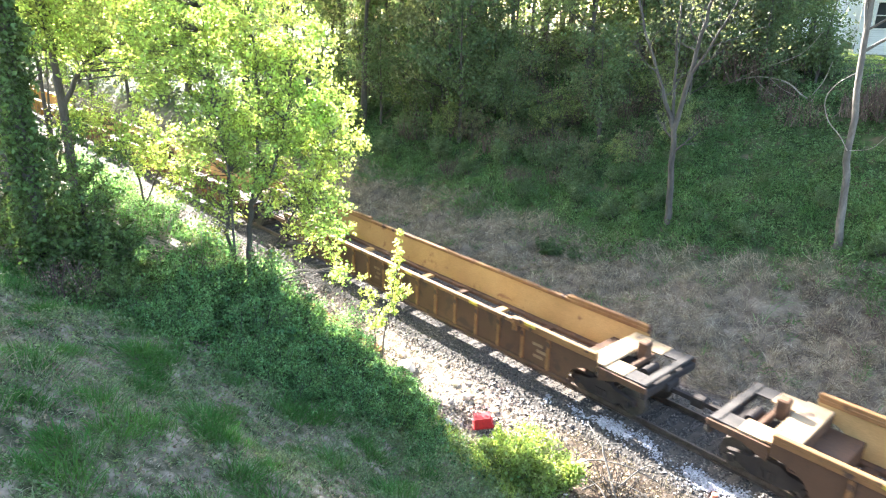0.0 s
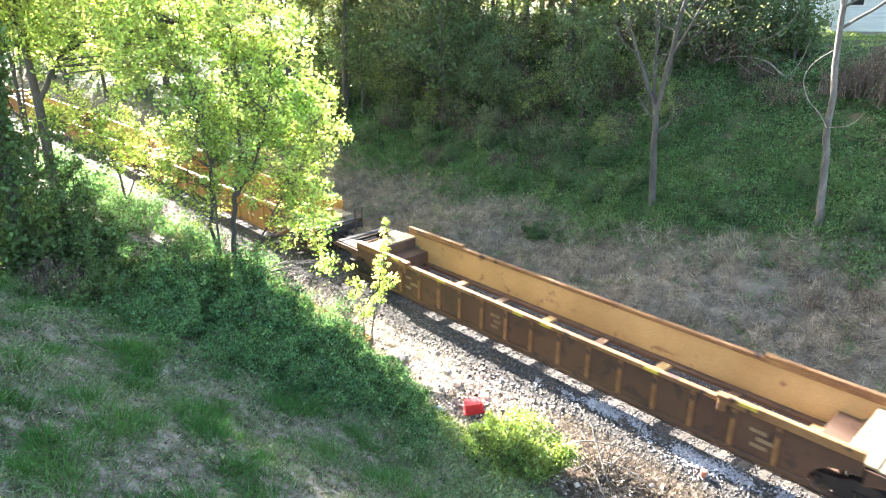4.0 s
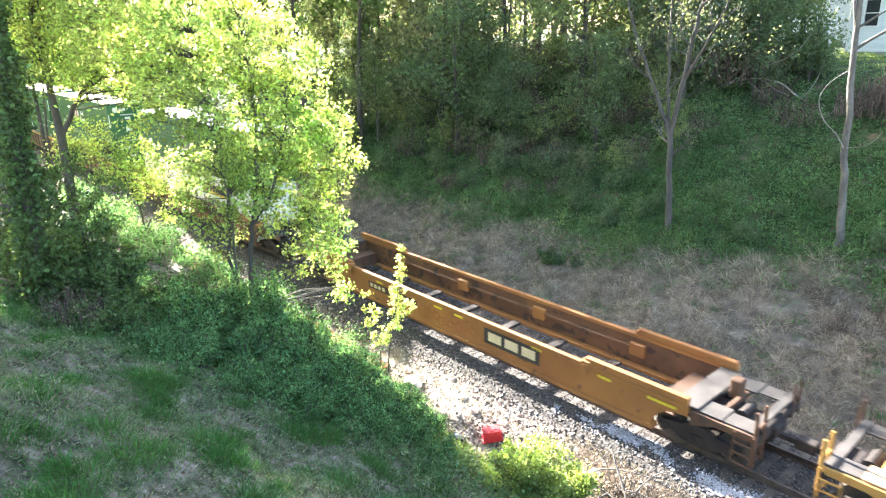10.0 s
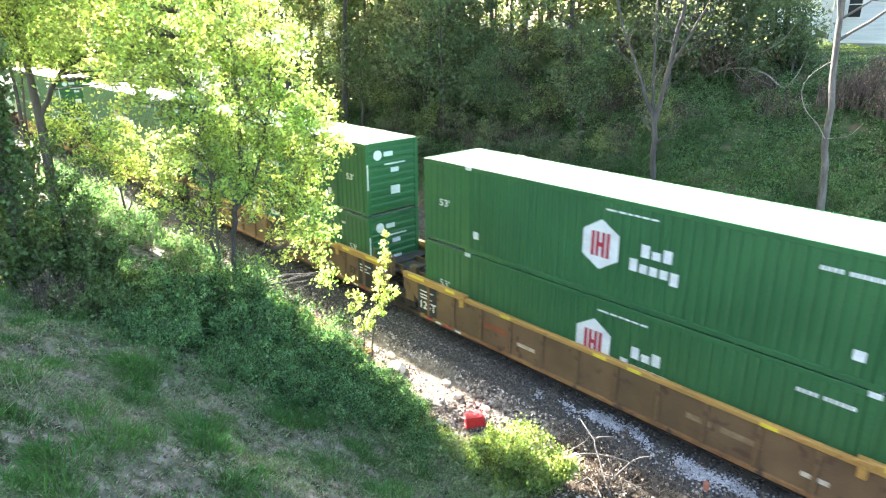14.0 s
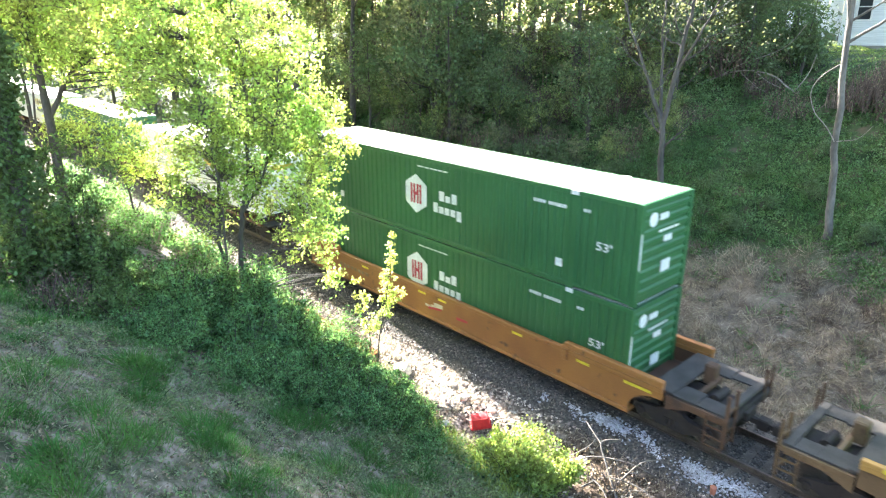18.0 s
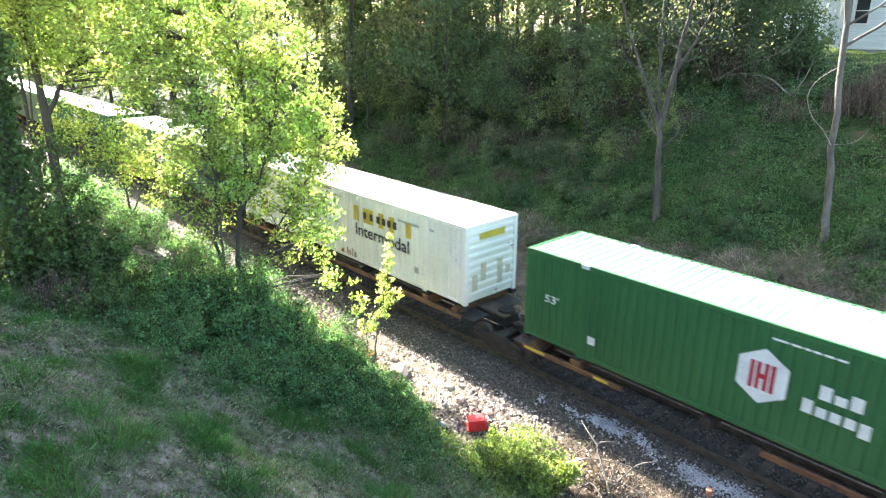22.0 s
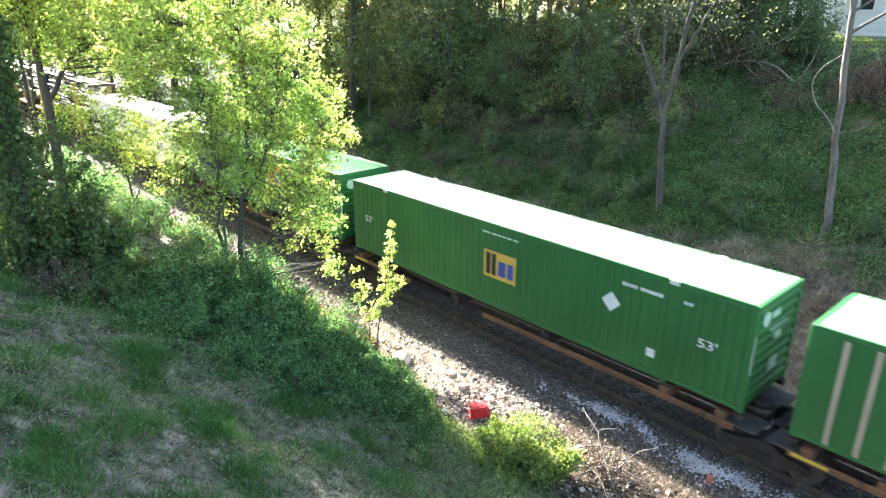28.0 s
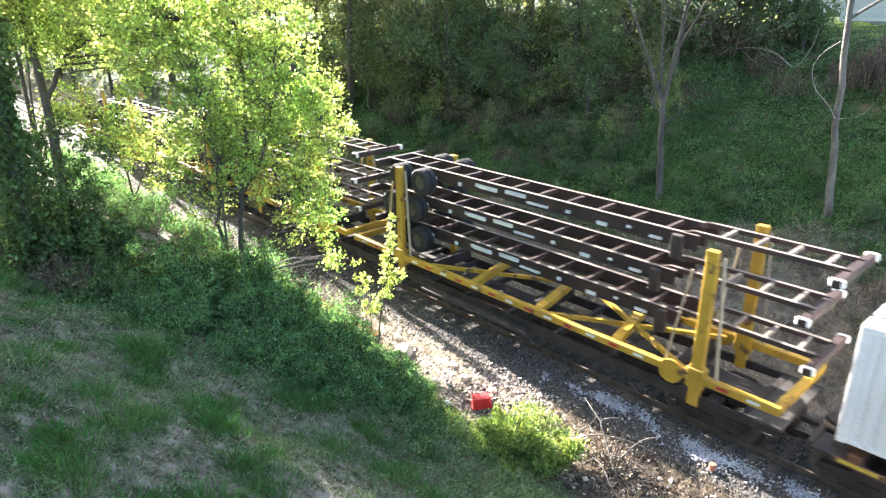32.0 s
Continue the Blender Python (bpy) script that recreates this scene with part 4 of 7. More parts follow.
# grey trunks with hanging vines in the woods of the far bank
for x, y, h, r, k in ((-33.6, 15.6, 15, 0.27, 1), (-31.2, 19.5, 14, 0.16, 2), (-50.5, 19.0, 15, 0.24, 3), (-45.0, 21.5, 14, 0.18, 4), (-24.2, 21.5, 13, 0.15, 5), (-38.5, 21.0, 15, 0.2, 6), (-20.2, 23.5, 13, 0.2, 7)):
    tree("grey bare trunk hung with thin vines in the far woods", place(x, y), 640 + k, "leaf_mid", [stem(h, r, 0.5 * math.sin(k * 2.0), 0.3)], 1500, 0.2, 2.4, limbs=8, start=0.3, sigma=0.35, clump=0.6, bark="bark_pale", group="vine-hung trunks on the far bank", twigs=1)
for k, (x, y, h) in enumerate(((-33.2, 15.3, 6), (-34.0, 15.4, 5), (-26.5, 16.5, 4.5), (-24.0, 16.6, 4), (-29.4, 16.0, 5), (-21.2, 16.0, 3.6), (-37.2, 15.6, 5))):
    g = float(height(x, y))
    deadwood("thin bare vines hanging in the far woods", [([(x + 0.25 * i, y - 0.1 * i, g + 0.05), (x + 0.2 * math.sin(i * 2 + k) + 0.22 * i, y - 0.15, g + h * 0.5), (x + 0.5 * math.cos(i * 3 + k), y, g + h * (0.8 + 0.2 * math.sin(i + k)))], 0.016, 0.008) for i in range(4)], "vine", "twig")
for i, (x, y) in enumerate(((-64, 34), (-57, 36), (-50, 33), (-72, 40), (-44, 36), (-38, 32), (-80, 36), (-31, 34), (-47, 42), (-60, 44))):
    turned((T2, T1)[i % 2], x, y, 77 * i, 1.25)
UG = "undergrowth on the far bank"
U1 = bush("tangled green undergrowth on the far bank", place(-22, 12.0), 71, "leaf_bank", 3.0, 2.6, 2.1, 2200, 0.13, group=UG, stems=26, tight=0.06)
U2 = bush("tangled dark undergrowth on the far bank", place(-26, 14.5), 72, "leaf_bank", 3.4, 2.8, 2.6, 2200, 0.14, group=UG, stems=26, tight=0.06)
U3 = bush("bare brown brushwood on the far bank", place(-6.0, 16.0), 73, "litter", 3.6, 2.6, 1.9, 700, 0.07, group=UG, stems=110, bark="twig", rooted=0.85)
U4 = bush("dense dark brown brushwood on the far crest", place(-9.6, 19.0), 74, "litter", 3.4, 2.2, 2.2, 500, 0.07, group=UG, stems=260, bark="twig", rooted=0.85)
for x, y, a, k in ((-7.6, 18.2, 80, 0.9), (-8.6, 20.0, 190, 1.0), (-5.8, 17.6, 20, 0.9), (-27.6, 16.4, 140, 1.0), (-24.6, 16.0, 250, 0.8), (-30.0, 17.6, 310, 1.0), (-20.0, 18.4, 60, 0.8), (-35.0, 16.4, 10, 1.1), (-46.0, 15.0, 100, 1.3), (-14.4, 19.8, 220, 0.7)):
    turned(U4, x, y, a, k)
for i in range(50):
    x = -62 + 64 * (i + rng.uniform(0, 1)) / 50
    y = rng.uniform(11.5, 20) if x < -21 else rng.uniform(20.6, 22.5)
    if x > -12.5:
        continue
    turned((U1, U2)[i % 2], x, y, rng.uniform(0, 360), rng.uniform(0.5, 1.15))
for i in range(26):
    x = -48 + 34 * (i + rng.uniform(0, 1)) / 26
    turned((U3, U1, U3)[i % 3], x, rng.uniform(20.8, 23.5), rng.uniform(0, 360), rng.uniform(1.0, 1.6))
for x, y, k, s in ((-13.5, 21.5, 2, 0.55), (-15.6, 20.0, 2, 0.6),  (-18.0, 30.0, 0, 0.7), (-18.8, 21.2, 2, 0.75)):
    turned((T1, T2, T3)[k], x, y, 50 * x, s)
for x, y, a, s in ((-3.6, 17.5, 90, 1.0), (-5.2, 18.6, 15, 0.9), (-2.2, 17.4, 205, 0.9), (0.4, 16.4, 100, 0.9), (-6.6, 8.5, 15, 0.32), (-5.2, 9.0, 140, 0.38), (-4.0, 8.3, 250, 0.32), (-7.6, 9.4, 310, 0.3), (-5.0, 16.0, 45, 0.9), (-3.4, 14.8, 190, 0.8), (-6.6, 17.4, 280, 0.8), (-8.4, 20.6, 130, 1.0), (-5.8, 20.2, 20, 1.0), (-3.0, 19.6, 260, 1.0), (-1.0, 18.6, 140, 1.0), (-7.8, 18.4, 66, 0.7), (-21.8, 11.8, 25, 0.6), (-26.0, 13.8, 120, 0.9), (-18.0, 13.4, 75, 0.5), (-21.0, 17.0, 30, 0.9), (-25.0, 16.5, 200, 1.0), (-9.0, 19.5, 111, 0.8), (-23.0, 13.2, 60, 0.9), (-27.0, 12.6, 10, 1.0), (-30.5, 13.5, 140, 1.1), (-19.2, 14.6, 300, 0.8), (-34.5, 12.2, 80, 1.0),
                   (-16.8, 16.6, 20, 0.7), (-12.6, 18.2, 160, 0.8), (-6.4, 17.6, 250, 0.7), (-1.5, 15.8, 310, 0.8), (-24.0, 10.9, 170, 0.55), (-29.0, 10.6, 200, 0.6)):
    turned(U3, x, y, a, s)
for x, y, a, s in ((-13.2, 11.0, 15, 0.3), (-10.5, 12.6, 75, 0.32), (-6.2, 13.0, 190, 0.4), (-12.2, 14.0, 260, 0.4), (-17.2, 10.4, 33, 0.55), (-19.8, 10.8, 133, 0.6), (-4.5, 12.0, 222, 0.4), (-23, 10.2, 290, 0.5), (-27.5, 10.6, 44, 0.55), (-9.6, 15.6, 44, 0.4),
                   (-21.6, 12.8, 10, 0.75), (-25.6, 11.6, 99, 0.8), (-18.4, 12.2, 211, 0.6), (-15.6, 11.8, 70, 0.45), (-30.8, 11.2, 150, 0.8), (-35.5, 10.4, 150, 0.8), (-16.2, 13.6, 350, 0.5), (-16.0, 11.0, 80, 0.5), (-13.4, 12.6, 260, 0.5), (-11.4, 11.0, 130, 0.45), (-9.4, 13.4, 310, 0.5), (-6.2, 11.4, 20, 0.5), (-2.8, 12.6, 170, 0.55), (-20.6, 11.6, 200, 0.7)):
    turned(U1, x, y, a, s)


# ---- woods beyond, grass, litter and stones ----
def stuff(name, label, me, category):
    return tagged(new(name, me), label, category, kind="stuff")


rng = np.random.default_rng(8)
n = 20000
x = rng.uniform(-190, 60, n)
y = rng.uniform(46, 74, n)
z = 9 + 15 * rng.beta(1.1, 1.4, n) * (0.75 + 0.25 * np.sin(x * 0.21) * np.sin(x * 0.53 + 1))
keep = np.sin(x * 0.9) + np.sin(z * 0.8 + x * 0.3) + rng.normal(0, 0.9, n) > -0.5
far = [np.stack([x, y, z], 1)[keep]]
n = 26000
x = rng.uniform(-330, -125, n)
y = rng.uniform(-70, 70, n)
ok = np.abs(y - 0.02 * x) > 9
z = height(x, y) + 15 * rng.beta(1.1, 1.3, n)
far.append(np.stack([x, y, z], 1)[ok])
n = 16000
x, y = rng.uniform(-130, -40, n), rng.uniform(-75, -26, n)
far.append(np.stack([x, y, 7 + 15 * rng.beta(1.2, 1.2, n)], 1))
stuff("distant_woods", "hazy spring woods beyond the cutting", quads("distant_woods", leaves(rng, np.concatenate(far)[::3], 1.3), M["leaf_grey"]), "woods")
sh = Shape()
for i in range(130):
    x, y = (rng.uniform(-190, 50), rng.uniform(40, 70)) if i % 3 else (rng.uniform(-320, -125), rng.uniform(-60, 60))
    if i % 3 == 0 and abs(y) < 9:
        continue
    g = float(height(x, y))
    sh.tube((x, y, g - 0.3), (x + rng.normal(0, 0.5), y, g + 13), 0.22, 0.06, 6, False)
stuff("distant_trunks", "grey trunks of the woods beyond the cutting", sh.mesh("distant_trunks", M["bark"]), "woods")

def hedge_edge(x):
    """Where the mown side of the near bank ends and the bushes begin."""
    return np.interp(x, [-30, -18.6, -14.2, -12.1, -11.4, -9.9, -8.5, -6, 0], [-14, -12.9, -11.4, -9.8, -8.0, -7.2, -5.4, -5.0, -5.0])


def lumps(b):
    return np.sin(b[:, 0] * 1.3 + 2 * np.sin(b[:, 1] * 0.9)) * np.sin(b[:, 1] * 1.7 + b[:, 0] * 0.4) + 0.6 * np.sin(b[:, 0] * 3.1 + b[:, 1] * 2.3)


b = on_ground(rng, 15500, -21, 3, -18, -5.0)
b = b[b[:, 1] < hedge_edge(b[:, 0]) + 0.8]
keep = lumps(b) + rng.normal(0, 0.7, len(b)) > -0.35
stuff("grass", "short uneven green grass on the near bank", quads("grass", tufts(rng, b[keep], 13, 0.07, 0.17, 0.016, 0.7, 0.3), M["grass"]), "grass")
keep = lumps(b) + rng.normal(0, 0.6, len(b)) < -0.15
stuff("pale_grass", "thin bleached grass in bare patches of the bank", quads("pale_grass", tufts(rng, b[keep], 11, 0.14, 0.15, 0.013, 1.8, 1.0), M["grass_dry"]), "dry grass")
cs = on_ground(rng, 190, -20, 0, -17.0, -6.5)
cs = cs[cs[:, 1] < hedge_edge(cs[:, 0]) + 0.6]
stuff("tall_grass", "tufts of taller dark green grass on the near bank", quads("tall_grass", tufts(rng, cs, 230, 0.18, 0.38, 0.014, 0.4, 0.2), M["grass_tuft"]), "grass")
cs = on_ground(rng, 1700, -20, 0, -17.0, -5.5)
cs = cs[cs[:, 1] < hedge_edge(cs[:, 0]) + 1.0]
k = np.repeat(np.arange(len(cs)), 34)
b = cs[k] + np.stack([rng.normal(0, 0.13, len(k)), rng.normal(0, 0.13, len(k)), np.zeros(len(k))], 1)
b[:, 2] = height(b[:, 0], b[:, 1]) + np.abs(rng.normal(0, 0.07, len(k))) + 0.02
stuff("low_weeds", "patches of low broad-leaved weeds in the grass", quads("low_weeds", leaves(rng, b, 0.05, 0.9), M["leaf_weed"]), "weeds")
b = on_ground(rng, 16000, -22, 0, -18, -5.2)
keep = (lumps(b) + rng.normal(0, 0.7, len(b)) < 0.1)
stuff("leaf_litter", "dry brown leaves scattered in the grass", quads("leaf_litter", leaves(rng, b[keep] + np.array([0, 0, 0.04]), 0.058, 1.5), M["litter"]), "leaf litter")
c = on_ground(rng, 800, -20, -1, -15.5, -5.5)
d = on_ground(rng, 210, -12.2, -6.8, -8.6, -5.3)
c = c[(c[:, 1] < hedge_edge(c[:, 0]) + 0.5) & (c[:, 1] > hedge_edge(c[:, 0]) - 3.2 * rng.uniform(0, 1, len(c)) ** 1.6)]
c = np.concatenate([c, d])
k = np.repeat(np.arange(len(c)), 60)
wide, tall = rng.uniform(0.15, 0.42, len(c)), rng.gamma(2.0, 0.08, len(c)) + 0.05
q = unit(rng.normal(size=(len(k), 3))) * rng.uniform(0.5, 1.05, (len(k), 1))
b = c[k] + np.stack([q[:, 0] * wide[k], q[:, 1] * wide[k], np.abs(q[:, 2]) * tall[k] * 1.5], 1)
b[:, 2] = np.maximum(b[:, 2], height(b[:, 0], b[:, 1]) + 0.02)
stuff("weed_mounds", "mounds of broad-leaved green weeds below the hedge", quads("weed_mounds", leaves(rng, b, 0.062, 0.6), M["leaf_weed"]), "weeds")
# long bleached stalks arching over the top of the bank
cs = on_ground(rng, 12, -12.2, -10.2, -15.1, -14.4)
stuff("dry_stalks", "long bleached grass stalks arching over the bank", quads("dry_stalks", tufts(rng, cs, 9, 0.12, 0.7, 0.010, 0.7, 0.9), M["grass_dry"]), "dry grass")
# weeds between the grass and the foot of the bank
b = on_ground(rng, 20000, -26, -8.5, -13.2, -4.6)
keep = b[:, 1] > hedge_edge(b[:, 0]) + rng.normal(0, 0.35, len(b))
lift = np.abs(rng.normal(0, 0.2, len(b))) + 0.6 * np.clip(np.sin(b[:, 0] * 2.1) * np.sin(b[:, 1] * 1.9 + 1), 0, 1) * rng.uniform(0, 1, len(b))
b[:, 2] += lift
stuff("bank_weeds", "knee-high green weeds spilling down to the ditch", quads("bank_weeds", leaves(rng, b[keep], 0.08, 0.4), M["leaf_hedge"]), "weeds")
def green_edge(x):
    """How far the green of the far bank stands back from the dry strip."""
    return np.clip((x + 15) / 9, 0, 1) * 2.2


b = on_ground(rng, 10500, -45, 4, 2.9, 12.0)
b = b[b[:, 1] < 9.2 + green_edge(b[:, 0])]
stuff("dry_grass", "matted straw-coloured dry grass beside the line", quads("dry_grass", tufts(rng, b, 9, 0.10, 0.6, 0.014, 0.45, 0.9), M["grass_dry"]), "dry grass")
b = on_ground(rng, 110, -30, 2, 4.0, 10.5)
stuff("strip_tufts", "scattered green tufts among the dry grass", quads("strip_tufts", tufts(rng, b, 26, 0.12, 0.42, 0.02, 0.5, 0.3), M["grass_fresh"]), "grass")
b = on_ground(rng, 3000, -32, 3, 3.6, 12.0)
keep = np.sin(b[:, 0] * 0.8 + 1) + np.sin(b[:, 1] * 1.2 + b[:, 0] * 0.5) + rng.normal(0, 0.6, len(b)) + 0.06 * (b[:, 0] + 12) > 0.5
stuff("dead_twigs", "dark dead twigs lying in the dry grass", quads("dead_twigs", blades(rng, b[keep] + np.array([0, 0, 0.05]), 0.5, 0.02, 2.2), M["twig"]), "twigs")
b = on_ground(rng, 6200, -46, 3, 7.4, 15.0)
keep = np.sin(b[:, 0] * 0.7 + np.sin(b[:, 1])) + np.clip(b[:, 1] - 8.6 - green_edge(b[:, 0]), -2, 1.0) + rng.normal(0, 0.5, len(b)) > 0.4
stuff("bank_grass", "fresh green grass tufts on the far bank", quads("bank_grass", tufts(rng, b[keep], 14, 0.13, 0.44, 0.022, 0.45, 0.4), M["grass_fresh"]), "grass")
# low growth in uneven mounds, taller up the bank
c = np.concatenate([on_ground(rng, 3200, -58, 5, 8.2, 22.0), on_ground(rng, 1500, -22, 2, 9.5, 21.0)])
c = c[np.sin(c[:, 0] * 0.7 + np.sin(c[:, 1])) + np.clip(c[:, 1] - 8.4 - green_edge(c[:, 0]), -2, 1.4) + 0.7 * np.sin(c[:, 0] * 1.9 + c[:, 1] * 1.3) + rng.normal(0, 0.5, len(c)) > 0.3]
tall = rng.gamma(2.0, 0.11, len(c)) * (0.7 + 0.07 * np.clip(c[:, 1] - 8, 0, 10))
wide = rng.uniform(0.22, 0.6, len(c))
k = np.repeat(np.arange(len(c)), 56)
q = rng.normal(size=(len(k), 3))
q = unit(q) * rng.uniform(0.55, 1.05, (len(k), 1))
b = c[k] + np.stack([q[:, 0] * wide[k], q[:, 1] * wide[k], np.abs(q[:, 2]) * tall[k] * 1.6], 1)
b[:, 2] = np.maximum(b[:, 2], height(b[:, 0], b[:, 1]) + 0.02)
stuff("ground_cover", "mounds of low green vines and weeds on the far bank", quads("ground_cover", leaves(rng, b, 0.09, 0.5), M["leaf_cover"]), "ground cover")
c = on_ground(rng, 520, -62, -19.5, -3.9, -2.5)
c = c[np.sin(c[:, 0] * 0.9) + 0.7 * np.sin(c[:, 0] * 2.3 + c[:, 1] * 3) + rng.normal(0, 0.5, len(c)) > 0.0]
k = np.repeat(np.arange(len(c)), 46)
b = c[k] + rng.normal(0, 1, (len(k), 3)) * np.array([0.24, 0.2, 0.0])
b[:, 2] = height(b[:, 0], b[:, 1]) + 0.03 + np.abs(rng.normal(0, 0.28, len(k)))
stuff("stream_weeds", "leafy green weeds growing along the stream", quads("stream_weeds", leaves(rng, b, 0.10, 0.4), M["leaf_hedge"]), "weeds")
b = on_ground(rng, 5200, -45, 4, 6.5, 20)
keep = np.sin(b[:, 0] * 0.9 + 2) + np.sin(b[:, 1] * 1.1 + b[:, 0] * 0.4) + rng.normal(0, 0.7, len(b)) > 0.5
stuff("brown_litter", "dead brown leaves and twigs on the far bank", quads("brown_litter", leaves(rng, b[keep] + np.array([0, 0, 0.08]), 0.09, 0.8), M["litter"]), "leaf litter")
b = on_ground(rng, 27000, -38, 5, -2.35, 2.75)
stuff("ballast", "grey crushed-stone ballast under the track", quads("ballast", pebbles(rng, b, 0.075), M["ballast"], 3), "ballast")
b = on_ground(rng, 17000, -36, 0, -5.1, -2.15)
b = b[(b[:, 0] < -9.2 + 0.8 * np.sin(b[:, 1] * 3)) | (rng.uniform(0, 1, len(b)) < 0.22)]
stuff("rubble", "broken pale stones lying in the ditch", quads("rubble", pebbles(rng, b, 0.045 + 0.16 * rng.beta(0.9, 4.0, (len(b), 1))), M["rubble"], 3), "rubble")
x = rng.uniform(-11, 0, 6500)
y = -1.62 + 0.12 * np.sin(x * 1.3) + rng.normal(0, 0.15, 6500)
keep = np.sin(x * 2.1 + 1) + 0.8 * np.sin(x * 4.7 + y * 5) + 0.12 * (x + 9) + rng.normal(0, 0.5, 6500) > 0.1
x, y = x[keep], y[keep]
stuff("fresh_gravel", "pale fresh gravel spread along the track's edge", quads("fresh_gravel", pebbles(rng, np.stack([x, y, height(x, y) + 0.012], 1), 0.065), M["gravel_white"], 3), "gravel")


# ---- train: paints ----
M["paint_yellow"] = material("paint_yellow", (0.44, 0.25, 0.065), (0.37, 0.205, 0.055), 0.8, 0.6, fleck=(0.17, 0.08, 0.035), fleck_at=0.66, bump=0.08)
# same yellow darkened for the shaded outer side, with vertical stain streaks
M["paint_yellow_shade"] = material("paint_yellow_shade", (0.36, 0.185, 0.05), (0.235, 0.115, 0.035), 1.1, 0.65, fleck=(0.20, 0.105, 0.045), fleck_at=0.57, fleck_scale=1.7, bump=0.1, stretch=(1, 1, 0.35))
M["paint_rusty"] = material("paint_rusty", (0.30, 0.16, 0.06), (0.18, 0.085, 0.035), 0.9, 0.7, fleck=(0.07, 0.04, 0.03), fleck_at=0.58, bump=0.2)
# outer brown is darkened for shade; the tan inner copy carries the light
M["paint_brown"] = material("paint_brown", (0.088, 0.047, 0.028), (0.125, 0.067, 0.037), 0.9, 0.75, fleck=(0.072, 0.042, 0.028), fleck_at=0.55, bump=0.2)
M["paint_brown_lit"] = material("paint_brown_lit", (0.52, 0.34, 0.145), (0.43, 0.265, 0.105), 0.6, 0.65, fleck=(0.28, 0.15, 0.07), fleck_at=0.63, bump=0.1)
M["paint_ochre"] = material("paint_ochre", (0.185, 0.115, 0.056), (0.125, 0.078, 0.04), 0.8, 0.65, fleck=(0.09, 0.05, 0.03), fleck_at=0.6, bump=0.12)
M["paint_orange"] = material("paint_orange", (0.34, 0.15, 0.042), (0.24, 0.10, 0.032), 0.6, 0.55, fleck=(0.10, 0.05, 0.03), fleck_at=0.64, bump=0.1)
M["beam_rust"] = material("beam_rust", (0.19, 0.092, 0.042), (0.11, 0.055, 0.03), 0.9, 0.75, fleck=(0.06, 0.035, 0.025), fleck_at=0.56, bump=0.2)
M["deck"] = material("deck", (0.42, 0.31, 0.19), (0.30, 0.21, 0.12), 1.5, 0.75, fleck=(0.10, 0.07, 0.05), fleck_at=0.6, bump=0.3, grain=60)
M["deck_dark"] = material("deck_dark", (0.045, 0.04, 0.036), (0.08, 0.07, 0.062), 1.5, 0.8, bump=0.3, grain=60)
M["deck_rust"] = material("deck_rust", (0.085, 0.055, 0.042), (0.12, 0.082, 0.062), 2.5, 0.8, fleck=(0.035, 0.028, 0.024), fleck_at=0.56, fleck_scale=4.0, bump=0.4)
# grimy underframe steel, with the deep shade between wheels added to its colour
M["grime"] = material("grime", (0.026, 0.02, 0.018), (0.048, 0.038, 0.032), 2.0, 0.85, bump=0.3)
M["wheel_steel"] = material("wheel_steel", (0.09, 0.075, 0.065), (0.14, 0.12, 0.10), 3.0, 0.6, 0.5)
M["green"] = material("green", (0.036, 0.135, 0.048), (0.028, 0.11, 0.04), 0.5, 0.42, fleck=(0.05, 0.12, 0.06), fleck_at=0.68, bump=0.04)
M["green_light"] = material("green_light", (0.036, 0.155, 0.045), (0.029, 0.125, 0.037), 0.5, 0.45, fleck=(0.06, 0.13, 0.08), fleck_at=0.68, bump=0.04)
M["white"] = material("white", (0.84, 0.82, 0.78), (0.76, 0.735, 0.69), 0.5, 0.45, fleck=(0.45, 0.38, 0.30), fleck_at=0.70, bump=0.04)
M["white_rusty"] = material("white_rusty", (0.84, 0.81, 0.755), (0.73, 0.69, 0.625), 0.5, 0.5, fleck=(0.24, 0.10, 0.05), fleck_at=0.675, bump=0.06)
M["roof_bare"] = material("roof_bare", (0.72, 0.76, 0.74), (0.62, 0.66, 0.64), 1.0, 0.35, metal=0.2, bump=0.05)
M["roof_green"] = material("roof_green", (0.25, 0.42, 0.28), (0.19, 0.35, 0.215), 1.0, 0.4, bump=0.05)
M["roof_deep"] = material("roof_deep", (0.085, 0.29, 0.10), (0.06, 0.22, 0.075), 1.0, 0.4, bump=0.05)
M["beige"] = material("beige", (0.42, 0.36, 0.26), (0.36, 0.30, 0.21), 2.0, 0.6)
M["mark_white"] = material("mark_white", (0.75, 0.77, 0.75), (0.62, 0.64, 0.62), 2.0, 0.5, bump=0)
M["mark_red"] = material("mark_red", (0.42, 0.03, 0.05), (0.36, 0.025, 0.04), 2.0, 0.5, bump=0)
M["mark_black"] = material("mark_black", (0.02, 0.02, 0.02), (0.035, 0.035, 0.035), 2.0, 0.5, bump=0)
M["mark_yellow"] = material("mark_yellow", (0.75, 0.60, 0.05), (0.66, 0.52, 0.04), 2.0, 0.5, bump=0)
M["mark_banner"] = material("mark_banner", (0.60, 0.45, 0.06), (0.46, 0.33, 0.05), 2.0, 0.5, fleck=(0.35, 0.26, 0.10), fleck_at=0.6, bump=0)
M["mark_gold"] = material("mark_gold", (0.72, 0.45, 0.10), (0.66, 0.40, 0.08), 2.0, 0.5, bump=0)
M["mark_cream"] = material("mark_cream", (0.70, 0.62, 0.40), (0.62, 0.54, 0.34), 2.0, 0.5, bump=0)
